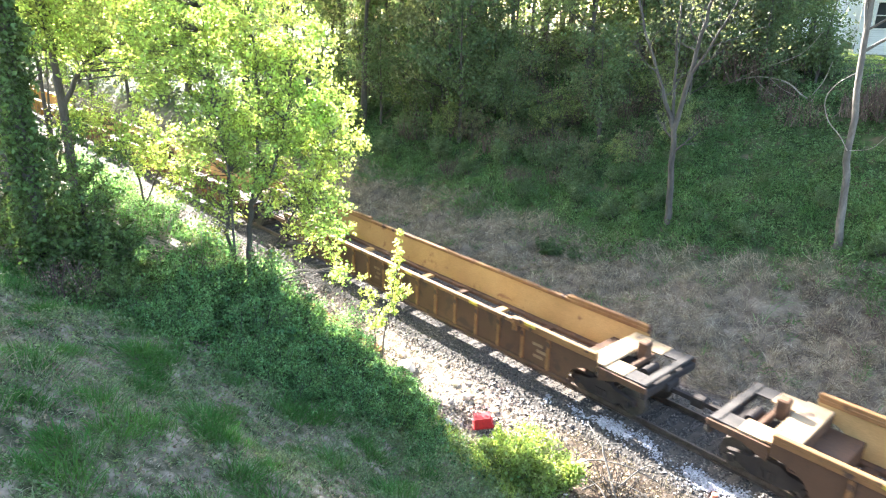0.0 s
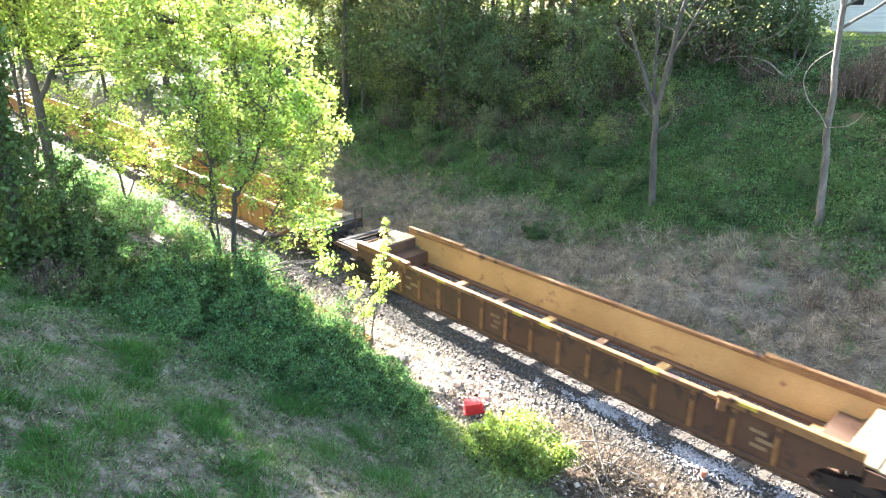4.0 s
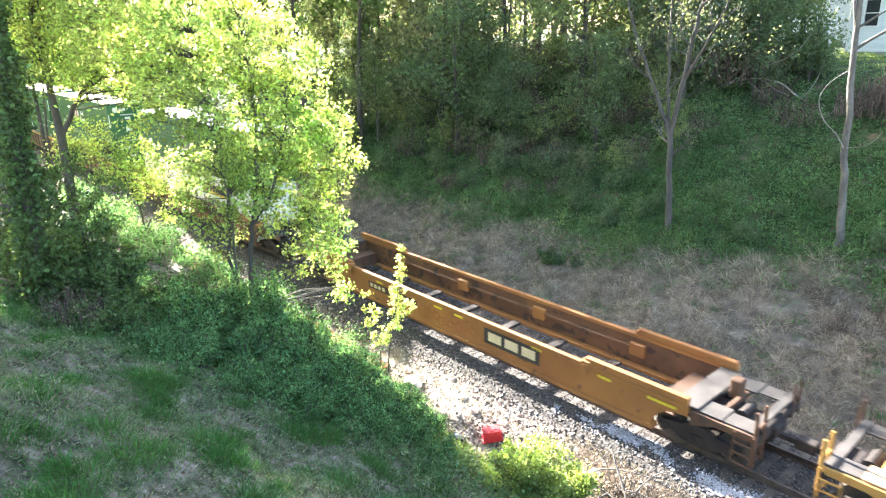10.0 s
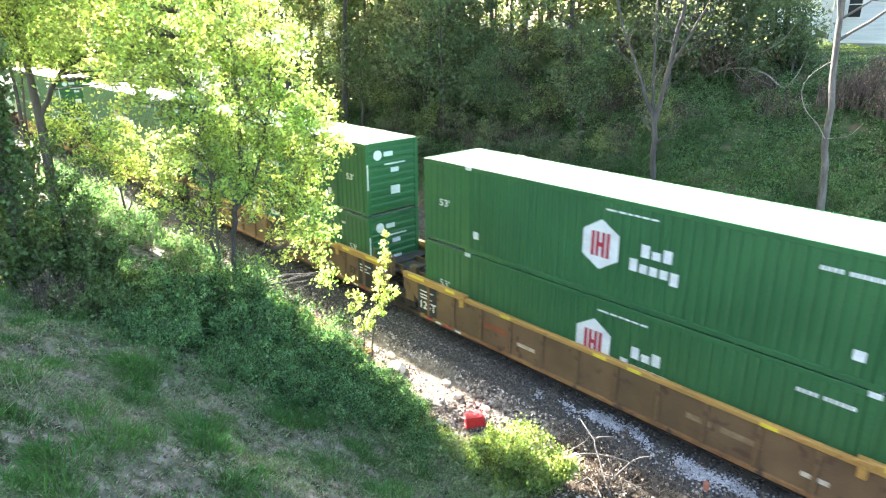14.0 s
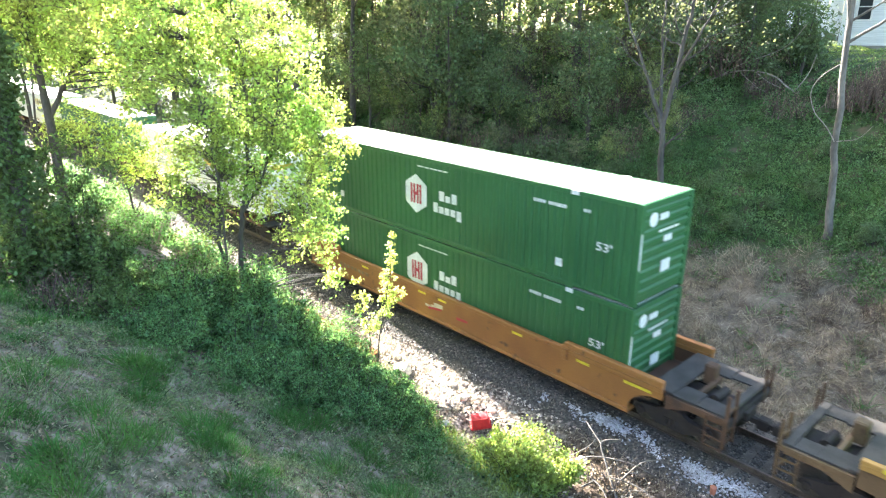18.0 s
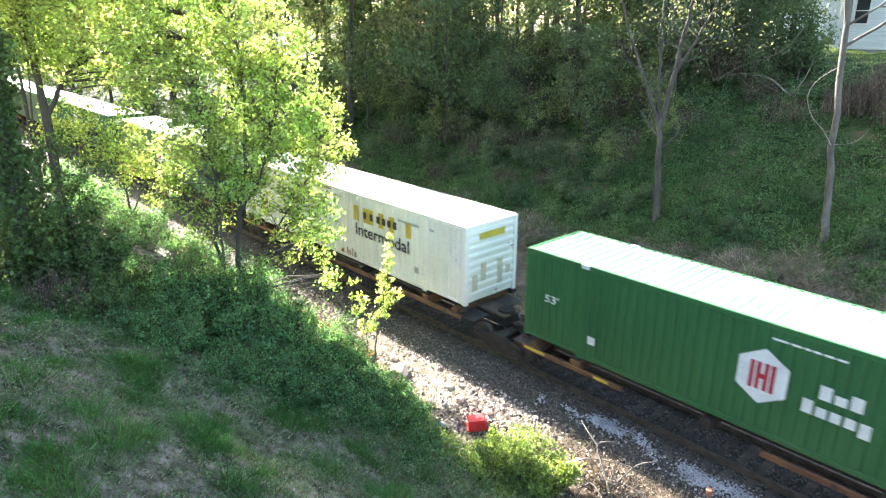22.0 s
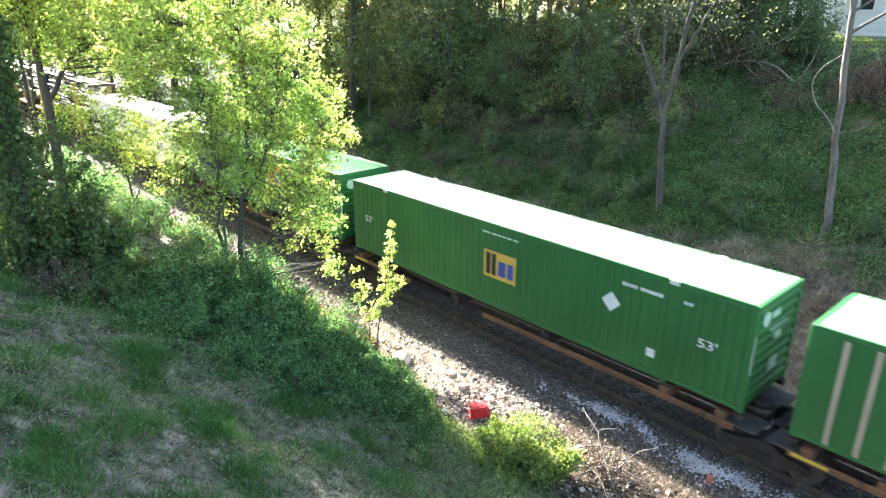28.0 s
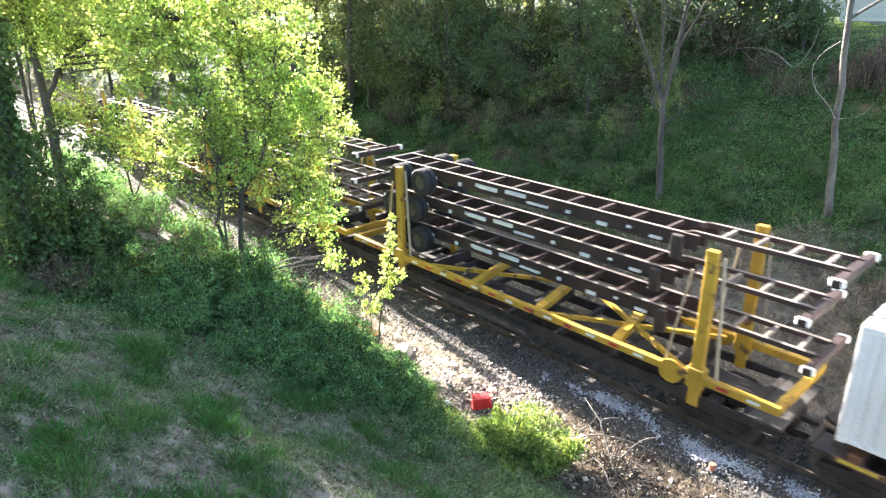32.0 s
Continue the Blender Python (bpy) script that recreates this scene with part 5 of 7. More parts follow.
M["mark_blue"] = material("mark_blue", (0.06, 0.10, 0.42), (0.05, 0.08, 0.34), 2.0, 0.5, bump=0)
M["mark_grey"] = material("mark_grey", (0.30, 0.30, 0.30), (0.38, 0.38, 0.37), 2.0, 0.6, bump=0)
M["mark_stain"] = material("mark_stain", (0.50, 0.42, 0.30), (0.60, 0.54, 0.44), 6.0, 0.7, bump=0)
M["mark_faded"] = material("mark_faded", (0.30, 0.22, 0.13), (0.20, 0.12, 0.06), 3.0, 0.7, bump=0)
M["mark_rust"] = material("mark_rust", (0.28, 0.10, 0.04), (0.20, 0.07, 0.03), 2.0, 0.7, bump=0)
M["tyre"] = material("tyre", (0.018, 0.018, 0.02), (0.03, 0.03, 0.03), 4.0, 0.8)
M["frame_yellow"] = material("frame_yellow", (0.52, 0.32, 0.035), (0.38, 0.22, 0.03), 1.0, 0.55, fleck=(0.14, 0.08, 0.035), fleck_at=0.58, bump=0.08)
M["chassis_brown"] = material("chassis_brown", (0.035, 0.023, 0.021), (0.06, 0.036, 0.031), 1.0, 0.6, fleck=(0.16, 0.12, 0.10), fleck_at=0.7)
# paler than the beams: sunlight on upper faces is put into this colour
M["chassis_sunlit"] = material("chassis_sunlit", (0.24, 0.20, 0.17), (0.17, 0.135, 0.115), 1.0, 0.5)
M["lamp_white"] = material("lamp_white", (0.8, 0.8, 0.78), (0.7, 0.7, 0.68), 2.0, 0.4, bump=0)

SPEED = 13.5
MOVING, WHEELS = [], []


def rolls(th, u):
    """Registers a thing that rides along the line; u is where its origin is at the start."""
    th.location.x = u
    MOVING.append((th, u))
    return th


def writing(text, size, mat, parent, at, rot, label=""):
    """Lettering in the built-in font as a thin mesh."""
    cu = bpy.data.curves.new("lettering", "FONT")
    cu.body, cu.size, cu.extrude, cu.align_x, cu.align_y = text, size, 0.003, "CENTER", "CENTER"
    cu.resolution_u, cu.offset = 3, 0.012
    ob = bpy.data.objects.new("lettering", cu)
    scene.collection.objects.link(ob)
    me = bpy.data.meshes.new_from_object(ob.evaluated_get(bpy.context.evaluated_depsgraph_get()))
    bpy.data.objects.remove(ob)
    me.materials.clear()
    me.materials.append(mat)
    o = part("lettering", me, None, parent, label)
    o.matrix_local = pose(*at, *rot)
    return o


# ---- trucks with turning wheelsets ----
def wheelset_mesh():
    sh = Shape()
    sh.tube((0, -1.0, 0), (0, 1.0, 0), 0.085, n=10)
    for s in (-1, 1):
        y = s * 0.755
        sh.tube((0, y - 0.065, 0), (0, y + 0.065, 0), 0.42, n=28)
        sh.tube((0, y - s * 0.065, 0), (0, y - s * 0.095, 0), 0.445, n=28)
        sh.tube((0, y + s * 0.065, 0), (0, y + s * 0.08, 0), 0.16, n=12)
        for k in range(6):
            w = k * math.pi / 3
            sh.tube((0.28 * math.cos(w), y + s * 0.06, 0.28 * math.sin(w)), (0.28 * math.cos(w), y + s * 0.075, 0.28 * math.sin(w)), 0.04, n=6)
    return sh.mesh("wheelset", M["wheel_steel"])


WHEELSET = wheelset_mesh()


def side_frame_mesh(s):
    sh = Shape()
    y0, y1 = s * 1.0 - 0.075, s * 1.0 + 0.075
    sh.prism([(-1.12, 0.42), (-1.05, 0.58), (-0.45, 0.66), (-0.25, 0.78), (0.25, 0.78), (0.45, 0.66), (1.05, 0.58), (1.12, 0.42), (0.72, 0.36), (0.42, 0.22), (-0.42, 0.22), (-0.72, 0.36)], y0, y1)
    for x in (-0.14, 0.0, 0.14):
        sh.tube((x, s * 1.07, 0.30), (x, s * 1.07, 0.52), 0.06, n=10)
    for x in (-0.89, 0.89):
        sh.tube((x, s * 1.05, 0.42), (x, s * 1.14, 0.42), 0.11, n=12)
    return sh.mesh("side_frame", M["grime"])


FRAMES = {s: side_frame_mesh(s) for s in (-1, 1)}
BOLSTER = Shape().box(-0.2, 0.2, -1.0, 1.0, 0.5, 0.74, 0.03).tube((0, 0, 0.7), (0, 0, 0.86), 0.2, n=14).mesh("bolster", M["grime"])


def truck(parent, x):
    tk = part("truck", BOLSTER, None, parent, "dark grimy four-wheeled truck", at=(x, 0, 0))
    for s in (-1, 1):
        part("side_frame", FRAMES[s], None, tk)
    for a in (-0.89, 0.89):
        part("wheelset", WHEELSET, None, tk, at=(a, 0, 0.42))


def coupler(parent, x, s):
    sh = Shape().box(min(x, x + s * 0.75), max(x, x + s * 0.75), -0.07, 0.07, 0.78, 0.92, 0.01)
    sh.box(min(x + s * 0.68, x + s * 0.98), max(x + s * 0.68, x + s * 0.98), -0.14, 0.14, 0.70, 1.0, 0.03)
    part("coupler", sh, M["grime"], parent)


# ---- well cars ----
def end_platform(car, s, x0, x1, paint, deckmat, posts=True):
    """The deck over a truck from x0 to x1 (distances from the middle) at the end s = +1 or -1."""
    def bx(sh, a, b, *rest):
        return sh.box(min(s * a, s * b), max(s * a, s * b), *rest)
    part("bulkhead", bx(Shape(), x0 - 1.25, x0 - 1.18, -1.3, 1.3, 0.45, 0.92), paint, car)
    part("well_step", bx(Shape(), x0 - 1.25, x0 - 0.42, -1.3, 1.3, 0.90, 0.96, 0.01), paint, car, "stepped floor at the end of the well")
    part("bulkhead", bx(Shape(), x0 - 0.45, x0 - 0.38, -1.3, 1.3, 0.95, 1.36), paint, car)
    part("deck_beam", bx(Shape(), x0 - 0.45, x0 + 0.22, -1.30, 1.30, 1.36, 1.44, 0.015), deckmat, car, "worn flat deck plate")
    for y in (-1, 1):
        part("walkway", bx(Shape(), x0 + 0.22, x0 + 0.85, min(y * 0.62, y * 1.30), max(y * 0.62, y * 1.30), 1.34, 1.40, 0.01), deckmat, car, "worn walkway plate")
        part("walkway", bx(Shape(), x0 + 0.86, x1 - 0.29, min(y * 0.72, y * 1.28), max(y * 0.72, y * 1.28), 1.33, 1.38, 0.01), M["deck_dark"], car, "dark grated walkway")
        part("side_bracket", bx(Shape(), x0 + 0.05, x1, min(y * 1.28, y * 1.36), max(y * 1.28, y * 1.36), 1.14, 1.33, 0.01), paint, car)
        part("corner_gusset", Shape().prism([(s * (x0 + 0.05), 1.14), (s * (x0 + 0.7), 1.14), (s * (x0 + 0.05), 0.9)][::s], y * 1.33 - 0.02, y * 1.33 + 0.02), paint, car)
    part("end_beam", bx(Shape(), x1 - 0.28, x1 - 0.06, -1.30, 1.30, 1.32, 1.40, 0.01), M["deck_dark"], car, "dark grated end walkway")
    part("end_sill", bx(Shape(), x1 - 0.16, x1, -1.36, 1.36, 0.96, 1.22, 0.02), M["grime"], car)
    part("centre_sill", bx(Shape(), x0 - 0.4, x1 + 0.1, -0.3, 0.3, 0.86, 1.12, 0.02), M["grime"], car)
    part("brake_beam", bx(Shape(), x0 + 0.55, x0 + 0.68, -0.62, 0.62, 1.20, 1.36, 0.02), paint, car)
    part("brake_cylinder", Shape().tube((s * (x0 + 0.95), -0.4, 1.2), (s * (x0 + 0.95), 0.25, 1.2), 0.13, n=12), M["grime"], car)
    part("brake_box", bx(Shape(), x0 + 0.30, x0 + 0.62, 0.18, 0.5, 1.2, 1.78, 0.04), paint, car)
    if posts:
        for y in (-1.32, -0.84):
            part("grab_post", bx(Shape(), x1 - 0.05, x1 + 0.03, y - 0.04, y + 0.04, 0.5, 1.98, 0.01), paint, car)
        for z in (0.62, 0.95, 1.5):
            part("rung", bx(Shape(), x1 - 0.03, x1 + 0.01, -1.3, -0.86, z, z + 0.04), paint, car)
        sh = Shape()
        for z in (0.45, 0.72, 1.0):
            bx(sh, x1 - 0.5, x1 - 0.02, -1.42, -1.37, z, z + 0.035)
        for a in (x1 - 0.5, x1 - 0.04):
            bx(sh, a, a + 0.03, -1.42, -1.37, 0.42, 1.3)
        part("ladder", sh, paint, car)
        for y in (0.9, 1.3):
            part("grab_post", bx(Shape(), x1 - 0.04, x1 + 0.02, y - 0.03, y + 0.03, 0.9, 1.9, 0.01), M["paint_brown"], car)
    truck(car, s * (x1 - 1.55))
    coupler(car, s * x1, s)


def joint_end(car, s, paint, deckmat, has_truck):
    def bx(sh, a, b, *rest):
        return sh.box(min(s * a, s * b), max(s * a, s * b), *rest)
    part("bulkhead", bx(Shape(), 7.35, 7.42, -1.3, 1.3, 0.45, 0.90), paint, car)
    part("well_step", bx(Shape(), 7.35, 8.14, -1.3, 1.3, 0.88, 0.94, 0.01), paint, car, "stepped floor at the end of the well")
    part("bulkhead", bx(Shape(), 8.10, 8.18, -1.3, 1.3, 0.93, 1.40), paint, car)
    part("deck_beam", bx(Shape(), 8.10, 8.72, -1.32, 1.32, 1.40, 1.48, 0.015), deckmat, car, "worn flat deck plate")
    part("deck_tongue", bx(Shape(), 8.72, 9.5, -0.5, 0.42, 1.32, 1.40, 0.015), deckmat, car, "worn plate over the joint")
    part("tongue_rib", bx(Shape(), 8.72, 9.3, -0.62, -0.54, 1.2, 1.56, 0.01), paint, car)
    part("tongue_rib", bx(Shape(), 8.72, 9.3, 0.5, 0.58, 1.2, 1.56, 0.01), paint, car)
    part("centre_sill", bx(Shape(), 8.2, 9.65, -0.32, 0.32, 0.86, 1.26, 0.02), M["grime"], car)
    for y in (-1.02, 1.02):
        part("corner_block", bx(Shape(), 8.85, 9.2, y - 0.15, y + 0.15, 1.2, 2.02, 0.06), paint, car)
        part("corner_post", bx(Shape(), 8.72, 9.2, y * 1.26 - 0.07, y * 1.26 + 0.07, 0.72, 1.5, 0.03), paint, car)
        part("pin_box", Shape().tube((s * 9.02, y * 1.3, 1.30), (s * 9.02, y * 1.42, 1.30), 0.16, n=12), paint, car)
        part("walkway", bx(Shape(), 8.72, 9.2, min(y * 0.66, y * 0.86), max(y * 0.66, y * 0.86), 1.34, 1.39, 0.008), deckmat, car)
    if s == 1:
        for x in (8.3, 8.95):
            part("grab_post", bx(Shape(), x - 0.03, x + 0.03, -1.27, -1.21, 1.4, 2.2, 0.01), paint, car)
        for z in (0.5, 0.78, 1.06):
            part("rung", bx(Shape(), 8.62, 9.14, -1.5, -1.46, z, z + 0.04), paint, car)
    if has_truck:
        truck(car, s * 9.68)


def well_car(name, label, kind, f_end, r_end, paint, inner, chord, deckmat, side=None, marks=True, patches=True):
    """kind: ribbed (outside ribs), panelled (black end panels), flush (smooth low sides)."""
    car = tagged(new(name), label, "well car", "cars of the freight train")
    plat = {"ribbed": (9.15, 10.75), "panelled": (9.3, 10.95), "flush": (9.2, 10.9)}[kind]
    hx = {+1: plat[0] if f_end else 9.2, -1: plat[0] if r_end else 9.2}
    top = 1.66 if kind == "ribbed" else 1.76
    if kind == "flush":
        top = 1.50
    for s in (-1, 1):
        ya, yb = s * 1.30, s * 1.46
        # outer skin with sloped lower corners at the ends
        arch = ((0, 1.14), (0.35, 1.12), (0.62, 1.03), (0.84, 0.86), (0.98, 0.64), (1.04, 0.42))
        out = [(-hx[-1], top - 0.1), (hx[1], top - 0.1)] + [(hx[1] - a, z) for a, z in arch] + [(-hx[-1] + a, z) for a, z in arch[::-1]]
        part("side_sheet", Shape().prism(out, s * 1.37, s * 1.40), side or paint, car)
        # tan and yellow inner paints hold this face's light in their colour
        part("inner_lining", Shape().prism(out, s * 1.335, s * 1.36), inner, car, "inner face of the well side")
        part("top_chord", Shape().box(-hx[-1], hx[1], min(ya, yb), max(ya, yb), top - 0.14, top, 0.02), chord, car, "worn top rail")
        part("bottom_sill", Shape().box(-8.25, 8.25, min(s * 1.12, s * 1.45), max(s * 1.12, s * 1.45), 0.33, 0.47, 0.02), M["paint_rusty"] if kind == "panelled" else paint, car)
        if kind == "flush":
            for e in (-1, 1):
                a, b = sorted((e * 6.0, e * hx[e]))
                part("raised_side", Shape().box(a, b, min(s * 1.29, s * 1.47), max(s * 1.29, s * 1.47), 1.50, 1.70, 0.02), paint, car)
            part("inner_ledge", Shape().box(-6, 6, min(s * 1.2, s * 1.34), max(s * 1.2, s * 1.34), 1.0, 1.08), inner, car)
        else:
            step = 1.06 if kind == "ribbed" else 1.3
            rib = Shape().box(-0.06, 0.06, min(s * 1.40, s * 1.475), max(s * 1.40, s * 1.475), 0.47, top - 0.14, 0.01).mesh("rib", M["paint_rusty"] if kind == "ribbed" else paint)
            k = int(8.1 / step)
            for i in range(-k, k + 1):
                part("rib", rib, None, car, at=(i * step, 0, 0))
        for e in (-1, 1):
            lug = Shape().box(-0.16, 0.16, min(s * 1.30, s * 1.52), max(s * 1.30, s * 1.52), top, top + 0.1, 0.02).box(-0.1, 0.1, min(s * 1.46, s * 1.53), max(s * 1.46, s * 1.53), top - 0.35, top, 0.02)
            part("container_guide", lug, chord, car, at=(e * 6.05, 0, 0))
    for x, w in () if not patches else ((8.45, 0.85), (6.65, 0.45), (4.1, 0.42), (0.55, 0.42), (-0.55, 0.42), (-4.1, 0.42), (-6.65, 0.45), (-8.45, 0.85)):
        if kind == "ribbed" and abs(x) > 8:
            continue
        zt = top + 0.11 if abs(x) > 6 and kind != "flush" else top
        if kind == "flush":
            part("reflector_patch", Shape().box(x - w / 2, x + w / 2, -1.412, -1.403, 1.2, 1.28), M["mark_yellow"], car, "yellow reflective patch")
            continue
        part("reflector_patch", Shape().box(x - w / 2, x + w / 2, -1.476, -1.466, zt - 0.115, zt - 0.02), M["mark_banner" if kind == "ribbed" else "mark_yellow"], car, "yellow reflective patch")
    if kind != "flush":
        for s in (-1, 1):
            for e in (-1, 1):
                a, b = sorted((e * 6.05, e * hx[e]))
                part("raised_chord", Shape().box(a, b, min(s * 1.31, s * 1.465), max(s * 1.31, s * 1.465), top - 0.02, top + 0.11, 0.02), chord, car)
    for i in range(8):
        x = -7.6 + i * 15.2 / 7
        part("cross_member", Shape().box(x - 0.16, x + 0.16, -1.15, 1.15, 0.34, 0.44, 0.01), M["grime"] if kind == "flush" else inner if i % 2 else paint, car)
    for e, plat_end in ((1, f_end), (-1, r_end)):
        if plat_end:
            end_platform(car, e, *plat, paint if kind == "panelled" else M["paint_brown"], deckmat, kind != "ribbed")
        else:
            joint_end(car, e, paint, deckmat, e == 1)
    # stencilled panels on the side that faces the bank
    if kind == "panelled":
        for x, e in ((7.95, f_end), (-7.85, r_end)):
            if e:
                continue
            part("stencil_panel", Shape().box(x - 0.55, x + 0.45, -1.412, -1.403, 0.5, 1.6), M["mark_black"], car, "black stencil panel")
            for z, w in ((1.34, 0.7), (1.2, 0.45), (1.08, 0.62)):
                part("stencil_bar", Shape().box(x - 0.42, x - 0.42 + w, -1.418, -1.413, z, z + 0.05), M["mark_white"], car)
        if not r_end:
            writing("125T", 0.42, M["mark_white"], car, (-7.88, -1.418, 0.82), (90, 0, 0), "white stencilled load limit")
        writing("53", 0.42, M["mark_black"], car, (7.0, -1.418, 0.95), (90, 0, 0), "black stencilled length")
        # number and data plates, framed and faded
        for x0, x1, z0, z1, m in ((2.1, 2.75, 0.98, 1.14, "mark_faded"), (3.0, 4.0, 0.98, 1.14, "mark_faded"), (-3.6, -2.9, 0.86, 0.98, "mark_stain"), (-5.1, -4.1, 1.0, 1.2, "mark_rust"), (4.9, 5.5, 0.8, 0.92, "mark_stain")):
            part("data_plate", Shape().box(x0, x1, -1.412, -1.403, z0, z1), M[m], car, "faded stencil plate")
        if f_end or r_end:
            x = 8.3 * (1 if f_end else -1)
            part("data_plate", Shape().box(x - 0.28, x + 0.28, -1.412, -1.403, 0.86, 1.12), M["mark_faded"], car)
            for k in (-1, 1):
                part("plate_bar", Shape().box(x + k * 0.13 - 0.09, x + k * 0.13 + 0.09, -1.418, -1.413, 0.92, 1.06), M["mark_black"], car)
        for k in range(7):
            x = -7.9 + k * 0.5 if k < 4 else 6.6 + (k - 4) * 0.5
            part("sill_mark", Shape().box(x, x + 0.28, -1.456, -1.451, 0.36, 0.43), M["mark_white"] if k % 2 else M["mark_red"], car)
        if not f_end and not r_end and paint == M["paint_yellow"]:
            for x0, x1, z0, z1 in ((2.0, 2.7, 0.96, 1.3), (2.95, 3.6, 0.88, 1.24), (3.8, 4.5, 0.78, 1.16)):
                part("red_stroke", Shape().box(x0, x1, -1.412, -1.403, z0, z1), M["mark_rust"], car, "worn red painted block")
    elif kind == "flush":
        r2 = np.random.default_rng(8)
        if marks:
            part("emblem_panel", Shape().box(1.82, 4.26, -1.412, -1.403, 0.70, 1.25), M["mark_black"], car, "black panel with pale emblem strokes")
            for x0, x1 in ((2.02, 2.62), (2.78, 3.36), (3.52, 4.08)):
                part("emblem_stroke", Shape().box(x0, x1, -1.418, -1.413, 0.82, 1.14), M["mark_cream"], car)
            part("number_panel", Shape().box(-4.85, -1.75, -1.412, -1.403, 0.86, 1.14), M["chassis_brown"], car)
            for k in range(10):
                x = -4.75 + k * 0.27 + (0.2 if k > 3 else 0)
                part("number_bar", Shape().box(x, x + 0.18, -1.418, -1.413, 0.92, 1.08), M["mark_cream"], car)
            # rounded strokes of dark spray paint
            for k in range(13):
                x, z, r = -1.35 + 2.9 * k / 12, r2.uniform(0.72, 1.1), r2.uniform(0.15, 0.26)
                n = 16
                ring = [(x + q * math.cos(2 * math.pi * a / n), -1.4055, z + q * 0.9 * math.sin(2 * math.pi * a / n)) for q in (r, r - 0.035) for a in range(n)]
                part("paint_loop", Shape().add(ring, [(a, (a + 1) % n, n + (a + 1) % n, n + a) for a in range(n)]), M["mark_rust"], car, "dark sprayed loop")
        else:
            for k in range(8):
                x = -5.9 + k * 0.26
                part("number_bar", Shape().box(x, x + 0.17, -1.412, -1.403, 0.88, 1.02), M["mark_faded"], car)
            for k in range(5):
                x = r2.uniform(-0.6, 1.6)
                part("paint_stroke", Shape().beam((x, -1.408 - 0.0006 * k, r2.uniform(0.7, 1.0)), (x + r2.uniform(0.3, 0.8), -1.408 - 0.0006 * k, r2.uniform(0.7, 1.1)), 0.006, 0.09), M["mark_red" if k % 2 else "mark_stain"], car, "sprayed paint stroke")
        for s in (-1, 1):
            for x in (-6.05, -2.0, 2.0, 6.05):
                part("inner_bracket", Shape().box(x - 0.28, x + 0.28, min(s * 1.18, s * 1.335), max(s * 1.18, s * 1.335), 0.78, 1.22, 0.03), paint, car)
        if marks:
            writing("53", 0.58, M["mark_black"], car, (-7.55, -1.418, 0.86), (90, 0, 0), "black stencilled length")
    else:
        bars = Shape()
        r2 = np.random.default_rng(3)
        for x in (-5.85, -1.6, 6.95):
            for k in range(3):
                a = x + r2.uniform(-0.3, 0.1)
                z = 0.7 + 0.2 * k
                bars.box(a, a + r2.uniform(0.25, 0.5), -1.409, -1.402, z, z + 0.1)
        for x0, x1, m in ((1.35, 1.85, "mark_faded"), (2.4, 2.85, "mark_stain"), (5.6, 5.95, "mark_faded")) if marks else ():
            part("stencil_plate", Shape().box(x0, x1, -1.4125, -1.403, 0.7, 1.22), M[m], car, "faded cream stencil plate")
        for k in range(3) if marks else ():
            part("red_stroke", Shape().box(3.62 + k * 0.42, 3.94 + k * 0.42, -1.412, -1.403, 0.74 + 0.03 * k, 1.13 - 0.04 * (k % 2)), M["mark_rust"], car, "worn red painted block")
        tagged(part("worn_lettering", bars, M["mark_faded"], car, "faded cream stencil marks"), kind="stuff")
    return car


# ---- containers ----
CL, CW, CH = 16.154, 2.591, 2.896


def corrugated(length, z0, z1, depth, pitch):
    """A trapezoid-ribbed wall along x, thickness inward along +y."""
    sh = Shape()
    xs, n = [], int(length / pitch)
    p = length / n
    for i in range(n):
        a = -length / 2 + i * p
        xs += [(a, 0.0), (a + p * 0.55, 0.0), (a + p * 0.66, depth), (a + p * 0.9, depth)]
    xs.append((length / 2, 0.0))
    k = len(xs)
    vs = [(x, y, z0) for x, y in xs] + [(x, y, z1) for x, y in xs]
    return sh.add(vs, [(i, i + 1, k + i + 1, k + i) for i in range(k - 1)])


MESHES = {}


def shared(key, make):
    if key not in MESHES:
        MESHES[key] = make()
    return MESHES[key]


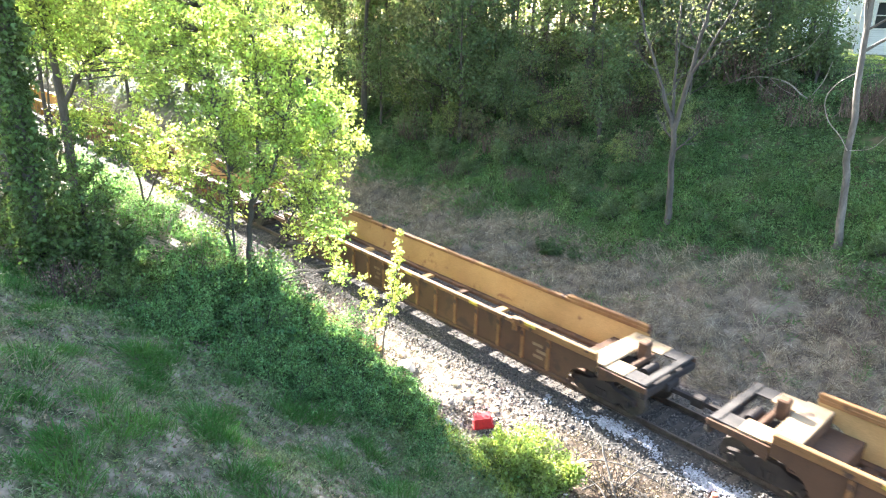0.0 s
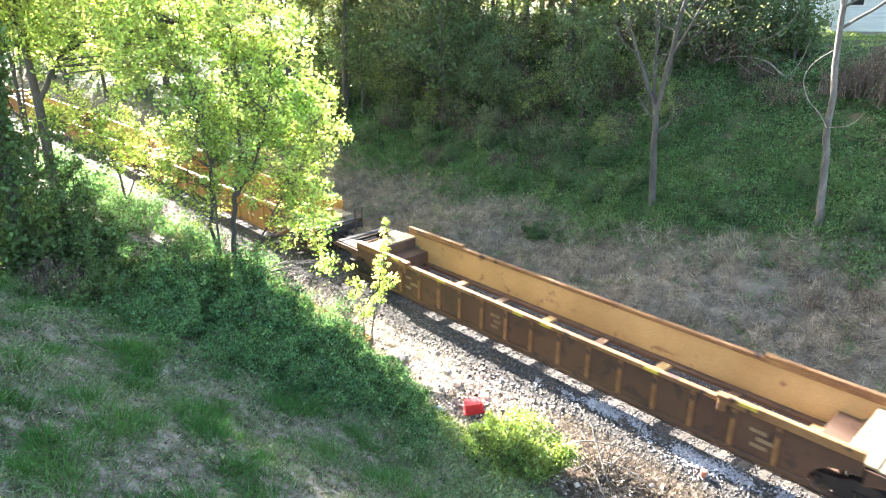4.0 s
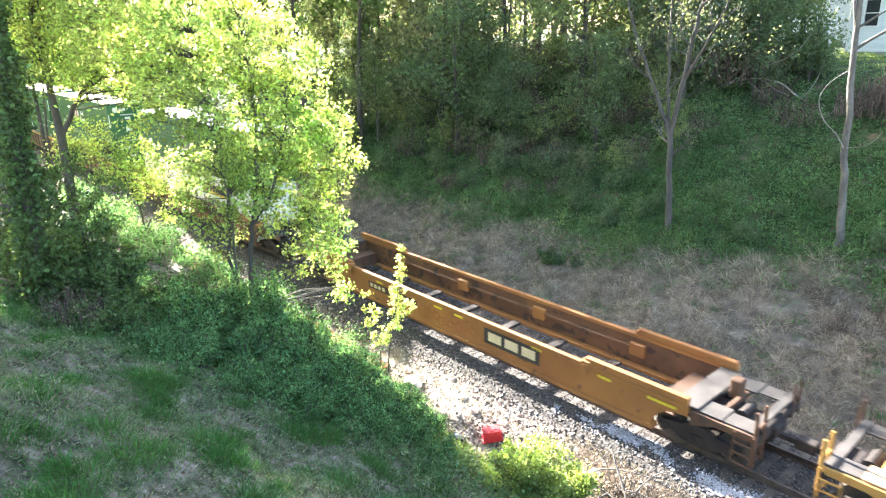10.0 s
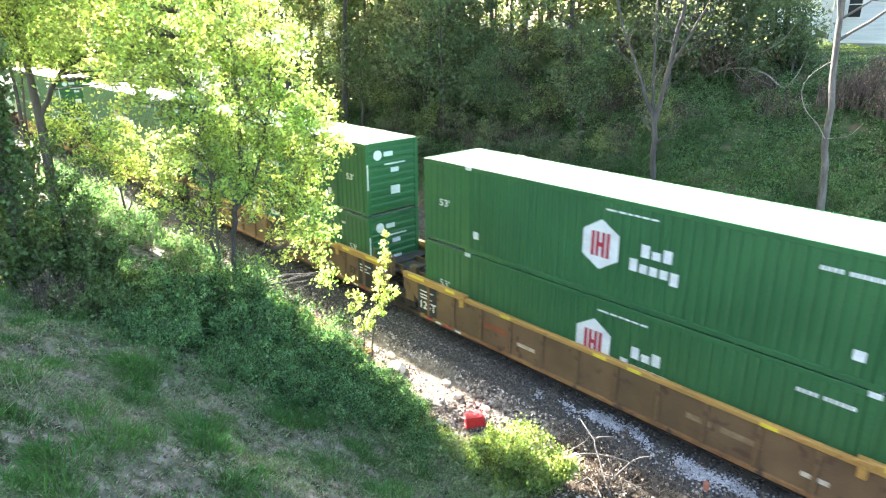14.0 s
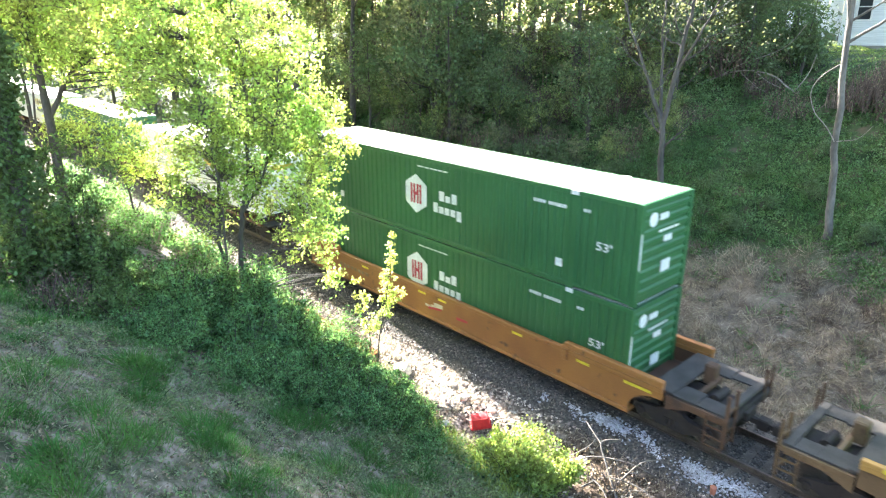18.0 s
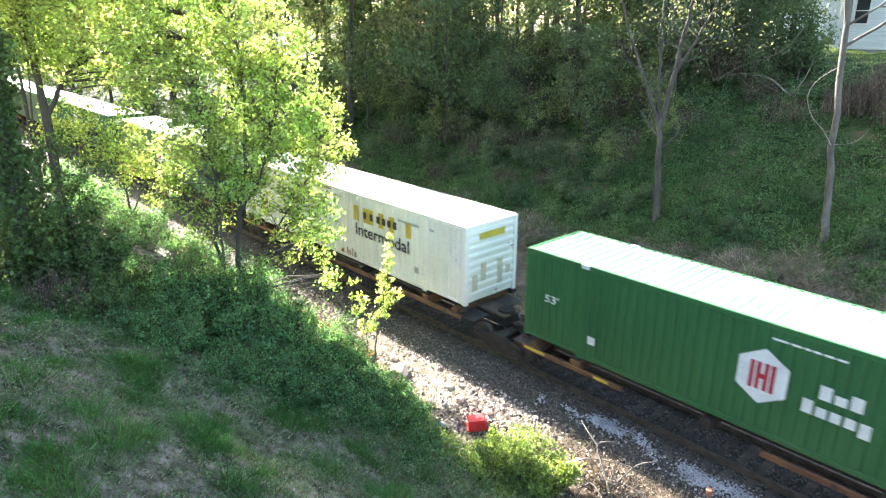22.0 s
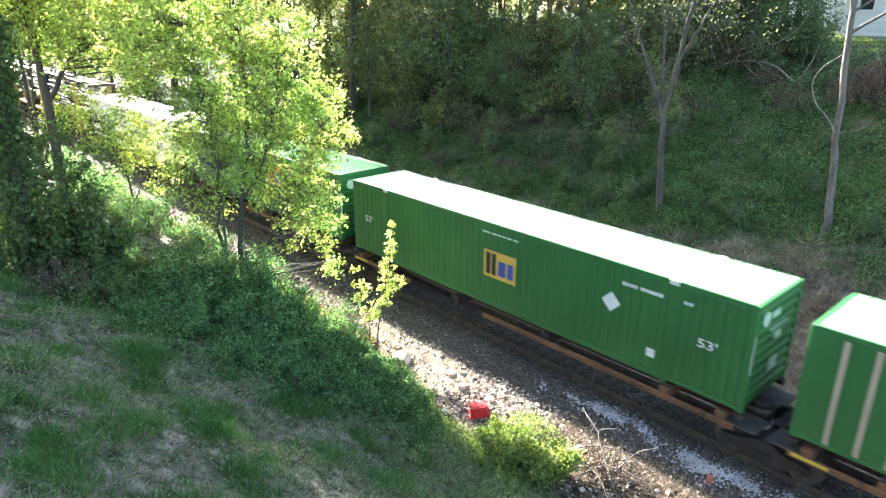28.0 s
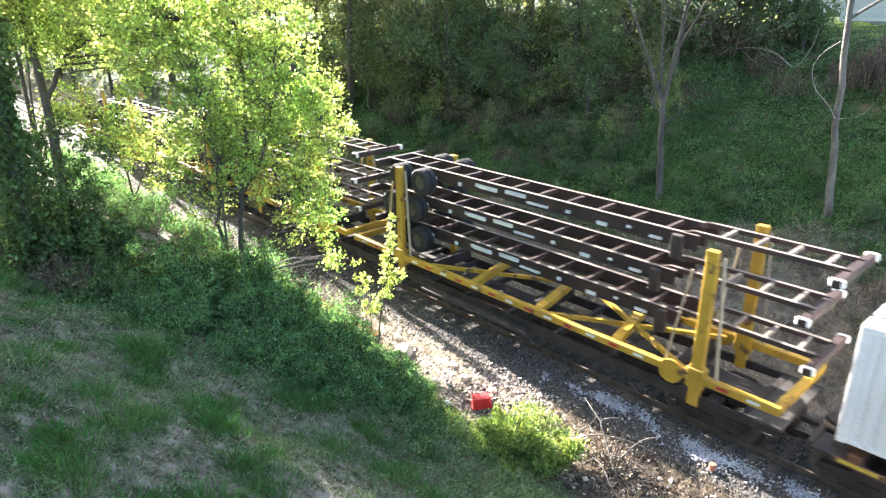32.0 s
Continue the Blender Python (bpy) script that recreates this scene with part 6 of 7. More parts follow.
def container(label, paint, style, roof="roof_bare", ribs=0.28):
    th = tagged(new("shipping_container"), label, "shipping container", "containers on the freight train")
    mat = M[paint]
    h = CL / 2
    key = paint, ribs
    wall = shared(("wall", *key), lambda: corrugated(CL - 0.34, 0.17, CH - 0.12, (0.04 if paint.startswith("white") else 0.024) if ribs < 0.4 else 0.008, ribs).mesh("side_wall", mat))
    for s in (-1, 1):
        o = part("side_wall", wall, None, th)
        o.matrix_local = pose(0, s * (CW / 2 - 0.012), 0, 0, 0, 0 if s < 0 else 180)
    for s in (-1, 1):
        part("top_rail", shared(("tr", paint, s), lambda: Shape().box(-h + 0.1, h - 0.1, min(s * (CW / 2 - 0.08), s * CW / 2), max(s * (CW / 2 - 0.08), s * CW / 2), CH - 0.13, CH + 0.004, 0.008).mesh("top_rail", mat)), None, th)
        def sill():
            # the overhanging ends sit higher than the stretch between the stacking posts
            lo, hi = sorted((s * (CW / 2 - 0.08), s * CW / 2))
            rail = Shape().box(-6.05, 6.05, lo, hi, 0.035, 0.18, 0.008)
            return rail.box(-h + 0.1, -6.05, lo, hi, 0.09, 0.18, 0.008).box(6.05, h - 0.1, lo, hi, 0.09, 0.18, 0.008).mesh("bottom_rail", mat)
        part("bottom_rail", shared(("br", paint, s), sill), None, th)
        for e in (-1, 1):
            a, b = sorted((e * h, e * (h - 0.18)))
            c, d = sorted((s * CW / 2, s * (CW / 2 - 0.18)))
            part("corner_post", shared(("cp", paint, s, e), lambda: Shape().box(a, b, c, d, 0.05, CH - 0.01, 0.012).mesh("corner_post", mat)), None, th)
            # stacking posts at the forty-foot marks, with pale castings
            g, k = sorted((e * 5.85, e * 6.05))
            part("stacking_post", shared(("sp", paint, s, e), lambda: Shape().box(g, k, min(s * (CW / 2 - 0.02), s * (CW / 2 + 0.006)), max(s * (CW / 2 - 0.02), s * (CW / 2 + 0.006)), 0.0, CH - 0.12, 0.004).mesh("stacking_post", mat)), None, th)
            part("casting", shared(("ca", s, e), lambda: Shape().box(g - 0.03, k + 0.03, min(s * (CW / 2 - 0.15), s * (CW / 2 + 0.012)), max(s * (CW / 2 - 0.15), s * (CW / 2 + 0.012)), CH - 0.12, CH + 0.012, 0.01).mesh("casting", M["mark_white"] if paint.startswith("green") else M["grime"])), None, th)
    part("floor_frame", shared("ff", lambda: Shape().box(-h + 0.1, h - 0.1, -CW / 2 + 0.09, CW / 2 - 0.09, 0.06, 0.2).mesh("floor_frame", M["grime"])), None, th)

    def roof_mesh():
        n, xs = 54, []
        w = (CL - 0.2) / n
        for i in range(n):
            a = -h + 0.1 + i * w
            xs += [(a, CH - 0.02), (a + w * 0.18, CH - 0.02), (a + w * 0.26, CH - 0.002), (a + w * 0.92, CH - 0.002)]
        xs.append((h - 0.1, CH - 0.02))
        k = len(xs)
        return Shape().add([(x, -CW / 2 + 0.078, z) for x, z in xs] + [(x, CW / 2 - 0.078, z) for x, z in xs], [(i, i + 1, k + i + 1, k + i) for i in range(k - 1)]).mesh("roof", M[roof])
    part("roof", shared(("roof", roof), roof_mesh), None, th, "pale ribbed roof" if roof == "roof_bare" else "pale green ribbed roof")

    def end_mesh():
        zs = [(h - 0.05, 0.12)]
        for i in range(9):
            z = 0.28 + i * 0.28
            zs += [(h - 0.05, z), (h - 0.012, z + 0.04), (h - 0.012, z + 0.15), (h - 0.05, z + 0.19)]
        zs.append((h - 0.05, CH - 0.1))
        k = len(zs)
        return Shape().add([(x, -CW / 2 + 0.1, z) for x, z in zs] + [(x, CW / 2 - 0.1, z) for x, z in zs], [(i, k + i, k + i + 1, i + 1) for i in range(k - 1)]).mesh("end_wall", mat)
    part("end_wall", shared(("ew", paint), end_mesh), None, th)
    for e in (-1, 1):
        a, b = sorted((e * (h - 0.13), e * h))
        part("end_rail", shared(("er", paint, e), lambda: Shape().box(a, b, -CW / 2 + 0.18, CW / 2 - 0.18, CH - 0.14, CH - 0.005, 0.01).mesh("end_rail", mat)), None, th)
    for s in (-1, 1):
        def door_mesh():
            sh = Shape().box(-h + 0.02, -h + 0.07, min(s * 0.01, s * 1.14), max(s * 0.01, s * 1.14), 0.14, CH - 0.12, 0.01)
            for y in (0.3, 0.85):
                sh.tube((-h + 0.005, s * y, 0.16), (-h + 0.005, s * y, CH - 0.14), 0.018, n=6)
            return sh.mesh("door", mat)
        part("door", shared(("door", paint, s), door_mesh), None, th)
    yo = -CW / 2 - 0.006

    def flat(name, x0, x1, z0, z1, m, label="", lift=0.0):
        return part(name, shared((name, x0, x1, z0, z1, m, lift), lambda: Shape().box(x0, x1, yo - 0.004 - lift, yo - lift, z0, z1).mesh(name, M[m])), None, th, label)

    def bars(name, x0, z0, w, hh, gap, n, m):
        def make():
            sh = Shape()
            for k in range(n):
                sh.box(x0 + k * (w + gap), x0 + k * (w + gap) + w, yo - 0.004, yo, z0, z0 + hh)
            return sh.mesh(name, M[m])
        return part(name, shared((name, x0, z0, w, m), make), None, th)

    def block(name, m, x0, x1, z0, z1, label="", lift=0.0):
        return flat(name, x0, x1, z0, z1, m, label, lift)

    mk = "mark_white" if paint.startswith("green") else "mark_grey"
    if style == "panel_forward":
        for x0, x1, z0, z1 in ((5.12, 5.44, 2.26, 2.44), (6.34, 6.86, 2.17, 2.31), (6.98, 7.54, 2.17, 2.31), (6.38, 6.9, 0.60, 0.70), (7.0, 7.26, 0.60, 0.70), (-5.76, -5.58, 2.3, 2.46), (-5.84, -5.64, 0.65, 0.8)):
            block("number_bar", mk, x0, x1, z0, z1)
        o = part("lettering", shared(("53", mk), lambda: text_mesh("53'", 0.5, 0.25, M[mk])), None, th, "length mark")
        o.matrix_local = pose(6.85, yo - 0.002, 1.82, 90, 0, 0)
    else:
        for x0, w in ((4.48, 0.10), (4.61, 0.08), (4.72, 0.10), (4.85, 0.08), (5.04, 0.09), (5.16, 0.07), (5.26, 0.09), (5.38, 0.09), (5.50, 0.07), (5.60, 0.08)):
            block("number_bar", mk, x0, x0 + w, 2.33, 2.43)
        block("size_plate", mk, 6.27, 6.38, 2.36, 2.45)
        block("size_plate", mk, 6.41, 6.5, 2.36, 2.45)
    for x0, w in ((-0.80, 0.34), (-0.40, 0.22), (-0.12, 0.12), (0.06, 0.16), (0.28, 0.2), (0.54, 0.2)):
        block("owner_bar", mk, x0, x0 + w, 2.535, 2.585)
    for x in (5.52, -5.57):
        block("notice_plate", mk, x - 0.12, x + 0.12, 0.57, 0.81)
    for x in () if mk != "mark_white" or style == "panel_forward" else (7.0,) if style == "ribbed" else (7.0, -7.05):
        o = part("lettering", shared(("53", mk), lambda: text_mesh("53'", 0.5, 0.25, M[mk])), None, th, "length mark")
        o.matrix_local = pose(x, yo - 0.002, 1.5, 90, 0, 0)
    if style in ("hex", "hex_dashed"):
        pts = [(-0.89 + 0.66 * math.sin(k * math.pi / 3), 1.55 + 0.71 * math.cos(k * math.pi / 3)) for k in range(6)]
        part("emblem", shared("hex", lambda: Shape().prism(pts, yo - 0.004, yo).mesh("emblem", M["mark_white"])), None, th, "white hexagon emblem")
        for x0, x1, z0, z1 in ((-1.18, -1.08, 1.2, 1.9), (-1.03, -0.93, 1.2, 1.9), (-0.85, -0.75, 1.2, 1.9), (-0.70, -0.60, 1.2, 1.9), (-0.93, -0.85, 1.49, 1.61)):
            block("emblem_bar", "mark_red", x0, x1, z0, z1, lift=0.005)
        for k in range(3):
            block("name_block", "mark_white", 0.34 + k * 0.31, 0.58 + k * 0.31, 1.52, 1.86 if k != 1 else 1.74)
        for k in range(5):
            block("name_block", "mark_white", 0.04 + k * 0.29, 0.26 + k * 0.29, 1.08 if k < 4 else 0.97, 1.42 if k == 0 else 1.32)
        if style == "hex_dashed":
            for k in range(26):
                x = -7.8 + k * 0.62
                block("reflector_dash", "mark_white", x, x + 0.34, 0.07, 0.12)
    elif style in ("panel", "panel_forward"):
        ox, oz = (2.72, 0.37) if style == "panel_forward" else (0, 0)
        block("emblem", "mark_cream" if paint == "green" else "mark_gold", ox - 0.70, ox + 0.68, oz + 1.06, oz + 1.98, "yellow emblem panel")
        for x0, x1, z0, z1 in ((-0.60, -0.40, 1.16, 1.90), (-0.34, -0.16, 1.16, 1.90)):
            block("emblem_block", "mark_black", ox + x0, ox + x1, oz + z0, oz + z1, lift=0.005)
        for x0, x1, z0, z1 in ((-0.06, 0.26, 1.2, 1.70), (0.34, 0.58, 1.2, 1.70)):
            block("emblem_bar", "mark_blue", ox + x0, ox + x1, oz + z0, oz + z1, lift=0.005)
        px, pz = (4.05, 2.2) if style == "panel_forward" else (4.18, 1.73)
        part("placard", shared(("plc", px), lambda: Shape().prism([(px - 0.3, pz), (px, pz + 0.3), (px + 0.3, pz), (px, pz - 0.3)][::-1], yo - 0.004, yo).mesh("placard", M["mark_white"])), None, th, "white diamond placard")
    elif style in ("banner", "banner_worn"):
        worn = style == "banner_worn"
        for k in range(11):
            # a worn banner has lost some of its strips
            if not (worn and k in (1, 4, 6, 8, 9)):
                block("banner", "mark_banner", 1.63 + k * 0.3291, 1.63 + (k + 1) * 0.3291 - 0.002, 1.80, 2.40, "yellow banner strip")
        for x0, x1, z0, z1 in ((2.30, 2.50, 1.96, 2.24), (2.72, 2.92, 1.96, 2.24), (3.16, 3.38, 1.96, 2.24), (3.50, 3.72, 1.96, 2.24), (3.84, 4.06, 1.96, 2.24), (4.18, 4.40, 1.96, 2.24)):
            block("banner_block", "mark_black", x0, x1, z0, z1, lift=0.005)
        o = part("lettering", shared("im", lambda: text_mesh("Intermodal", 3.36, 0.5, M["mark_black"])), None, th, "black lettering")
        o.matrix_local = pose(3.43, yo - 0.002, 1.44, 90, 0, 0)
        part("end_banner", shared("enb", lambda: Shape().box(h - 0.012, h + 0.004, -0.62, 0.62, 2.32, 2.56).mesh("end_banner", M["mark_banner"])), None, th)
        if worn:
            r2 = np.random.default_rng(4)
            for x in r2.uniform(-3.3, 1.7, 15):
                block("rust_run", "mark_rust", float(x), float(x + r2.uniform(0.04, 0.10)), 0.18, float(r2.uniform(0.26, 0.5)), "rust run")
            block("dent_edge", "mark_rust", -0.75, 0.05, 2.74, 2.79, "rusty dented edge")
    elif style == "ribbed":
        for i in range(25):
            x = -7.32 + i * 0.61
            block("stiffener", "beige", x - 0.06, x + 0.06, 0.2, CH - 0.14, "beige stiffener", 0.012)
        block("emblem", "mark_white", -4.73, -3.28, 1.68, 2.56, "pale emblem panel", 0.03)
        for x0, x1, z0, z1 in ((-4.65, -4.47, 1.80, 2.48), (-4.41, -4.24, 1.80, 2.48)):
            block("emblem_block", "mark_black", x0, x1, z0, z1, lift=0.035)
        for x0, x1, z0, z1 in ((-4.12, -3.80, 1.84, 2.32), (-3.70, -3.42, 1.84, 2.32)):
            block("emblem_bar", "mark_blue", x0, x1, z0, z1, lift=0.035)
    # marks on the leading end
    if mk == "mark_white":
        part("end_emblem", shared(("ee", mk), lambda: Shape().tube((h - 0.012, -0.72, 2.4), (h - 0.004, -0.72, 2.4), 0.2, n=12).mesh("end_emblem", M[mk])), None, th)
        for a, b, c, d in ((-0.42, 0.02, 2.32, 2.5), (-0.4, 0.62, 1.98, 2.04), (-0.1, 0.3, 1.66, 1.84), (-0.12, 0.34, 0.78, 1.12)):
            part("end_mark", shared(("em", a), lambda: Shape().box(h - 0.011, h - 0.004, a, b, c, d).mesh("end_mark", M[mk])), None, th)
        part("edge_strip", shared("es", lambda: Shape().box(h - 0.01, h + 0.004, -CW / 2 + 0.03, -CW / 2 + 0.09, 1.1, 2.1).mesh("edge_strip", M["mark_white" if paint == "green" else "mark_gold"])), None, th)
    else:
        for k in range(5):
            part("end_stain", shared(("st", k), lambda: Shape().box(h - 0.011, h - 0.004, -0.95 + 0.42 * k, -0.7 + 0.42 * k, 0.5 + 0.3 * (k % 3), 1.1 + 0.35 * (k % 2)).mesh("end_stain", M["mark_stain"])), None, th)
    return th


def text_mesh(text, width, tall, mat):
    """Lettering scaled to a width and a height, centred."""
    o = writing(text, 1.0, mat, None, (0, 0, 0), (0, 0, 0))
    me = o.data
    bpy.data.objects.remove(o)
    v = np.array([p.co for p in me.vertices])
    lo, hi = v.min(0), v.max(0)
    me.transform(Matrix.Diagonal((width / (hi[0] - lo[0]), tall / (hi[1] - lo[1]), 1, 1)) @ Matrix.Translation((-(lo[0] + hi[0]) / 2, -(lo[1] + hi[1]) / 2, 0)))
    return me


# ---- spine cars ----
def spine_car(label, xf, xr, paint, f_coupler, r_coupler, posts):
    """Local x = 0 under the container's middle; joints at xf ahead and -xr behind."""
    car = tagged(new("spine_car"), label, "spine car", "cars of the freight train")
    part("centre_sill", Shape().box(-xr + 0.3, xf - 0.3, -0.33, 0.33, 0.72, 1.14, 0.02), M["grime"], car)
    part("side_beam", Shape().box(-0.6, 8.0, -1.44, -1.36, 0.98, 1.12, 0.01).box(-0.6, 8.0, -1.44, -1.2, 0.97, 1.0), paint, car, "rust-brown side walkway beam")
    part("side_beam", Shape().box(-8.0, 0.6, 1.36, 1.44, 0.98, 1.12, 0.01), paint, car, "rust-brown side walkway beam")
    part("side_beam", Shape().box(-8.0, -4.4, -1.44, -1.36, 0.98, 1.12, 0.01), paint, car, "rust-brown side walkway beam")
    for a, b in ((-7.9, -7.1), (-5.3, -4.8)):
        part("reflector_patch", Shape().box(a, b, -1.446, -1.441, 1.03, 1.115), M["mark_banner"], car, "dull yellow reflective patch")
    for x in (-7.6, -6.05, -2.0, 2.0, 6.05, 7.6):
        part("cross_bearer", Shape().box(x - 0.14, x + 0.14, -1.36, 1.36, 1.1, 1.26, 0.01).box(x - 0.1, x + 0.1, -1.3, 1.3, 0.9, 1.1), M["beam_rust"] if abs(x) > 6 else M["grime"], car)
    for x in (-8.0, 8.0, -6.05, 6.05):
        for y in (-1.2, 1.2):
            part("container_pad", Shape().box(x - 0.12, x + 0.12, y - 0.12, y + 0.12, 1.26, 1.372, 0.01), M["grime"], car)
    for e, far, cp in ((1, xf, f_coupler), (-1, xr, r_coupler)):
        a, b = sorted((e * 7.4, e * max(far - 0.25, 8.05)))
        part("end_deck", Shape().box(a, b, -0.42, 0.42, 1.06, 1.16, 0.03), M["deck_rust"], car, "rust-stained end deck")
        c, d = sorted((e * 7.4, e * 8.5))
        for y in (-1, 1):
            part("corner_step", Shape().box(c, d, min(y * 0.5, y * 1.3), max(y * 0.5, y * 1.3), 1.0, 1.05, 0.01), M["deck_dark"], car)
        part("articulation", Shape().tube((e * (far - 0.55), 0, 1.1), (e * (far - 0.55), 0, 1.24), 0.34, 0.28, 16), M["grime"], car)
        if cp:
            truck(car, e * (far - 1.6))
            coupler(car, e * (far - 0.3), e)
            for y in (-1.25, 1.25) if posts and e == 1 else ():
                part("grab_post", Shape().box(min(e * (far - 0.4), e * (far - 0.3)), max(e * (far - 0.4), e * (far - 0.3)), y - 0.05, y + 0.05, 0.9, 1.75, 0.01), paint, car)
            part("end_sill", Shape().box(min(e * (far - 0.4), e * (far - 0.25)), max(e * (far - 0.4), e * (far - 0.25)), -1.25, 1.25, 0.9, 1.12, 0.02), M["grime"], car)
        elif e == 1:
            truck(car, far)
    return car


# ---- flat car with stacked chassis ----
def flat_car(label):
    """Local x = 0 at its leading end; it reaches back 27 m."""
    car = tagged(new("flat_car"), label, "flat car", "cars of the freight train")
    n = 27.2
    part("centre_sill", Shape().box(-n, 0, -0.38, 0.38, 0.62, 1.08, 0.02), M["grime"], car, "dark steel centre sill")
    for k in range(14):
        x = -0.9 - k * (n - 1.8) / 13
        part("cross_bearer", Shape().box(x - 0.09, x + 0.09, -1.3, 1.3, 0.92, 1.09, 0.01), M["grime"], car)
    for x in (-0.4, -n + 0.4):
        part("end_deck", Shape().box(x - 0.4, x + 0.4, -1.3, 1.3, 1.0, 1.1, 0.01), M["deck_dark"], car, "dark timber end deck")
    for s in (-1, 1):
        part("side_sill", Shape().prism([(-n, 1.1), (0, 1.1), (0, 0.92), (-4, 0.8), (-n + 4, 0.8), (-n, 0.92)][::-1], min(s * 1.3, s * 1.38), max(s * 1.3, s * 1.38)), M["grime"], car)
        part("frame_rail", Shape().box(-17.0, -0.05, min(s * 1.28, s * 1.48), max(s * 1.28, s * 1.48), 1.5, 1.72, 0.02), M["frame_yellow"], car, "yellow rack side rail")
        part("frame_rail", Shape().box(-n, -17.6, min(s * 1.28, s * 1.48), max(s * 1.28, s * 1.48), 1.5, 1.72, 0.02), M["frame_yellow"], car, "yellow rack side rail")
        for k in range(21):
            x = -0.5 - k * 0.78
            part("reflector", Shape().box(x - 0.3, x, min(s * 1.481, s * 1.486), max(s * 1.481, s * 1.486), 1.57, 1.65), M["mark_red"] if k % 2 else M["mark_white"], car)
        for x in (-2.15, -14.0, -19.5, -25.2):
            ph = 5.05 if x in (-2.15, -14.0) else 4.9
            part("post", Shape().box(x - 0.15, x + 0.15, min(s * 1.26, s * 1.45), max(s * 1.26, s * 1.45), 0.8, ph, 0.02).box(x - 0.24, x + 0.24, min(s * 1.2, s * 1.49), max(s * 1.2, s * 1.49), 1.3, 1.9, 0.04), M["frame_yellow"], car, "tall yellow steel post")
            part("strap", Shape().beam((x + 0.5, s * 1.36, 1.7), (x + 0.25, s * 1.3, 4.9), 0.07, 0.05).beam((x - 0.9, s * 1.36, 1.7), (x - 0.5, s * 1.3, 4.4), 0.07, 0.05), M["beige"], car, "dull tie-down bar")
        part("foot_plate", Shape().tube((-2.8, s * 1.5, 1.55), (-2.8, s * 1.42, 1.55), 0.33, n=18), M["frame_yellow"], car)
    for x in (-0.15, -16.9, -17.7, -27.0):
        part("frame_end", Shape().box(x - 0.1, x + 0.1, -1.3, 1.3, 1.5, 1.72, 0.02), M["frame_yellow"], car)
    for x in (-4.6, -7.4, -10.2):
        part("frame_cross", Shape().beam((x, -1.3, 1.62), (x - 0.6, 1.3, 1.62), 0.28, 0.2), M["frame_yellow"], car)
    part("frame_brace", Shape().beam((-2.6, -1.2, 1.6), (-7, 1.2, 1.6), 0.12, 0.12).beam((-12.5, -1.2, 1.6), (-8, 1.2, 1.6), 0.12, 0.12).beam((-2.6, 1.2, 1.6), (-7, -1.2, 1.6), 0.12, 0.12), M["frame_yellow"], car)
    for x in (-3, -8, -13, -20, -24):
        part("support", Shape().box(x - 0.12, x + 0.12, -1.2, 1.2, 1.1, 1.5), M["grime"], car)
    part("side_step", Shape().box(-12.5, -7.5, -1.75, -1.42, 0.82, 0.9, 0.01), M["grime"], car)
    truck(car, -1.9)
    truck(car, -n + 1.9)
    coupler(car, 0, 1)
    coupler(car, -n, -1)
    return car


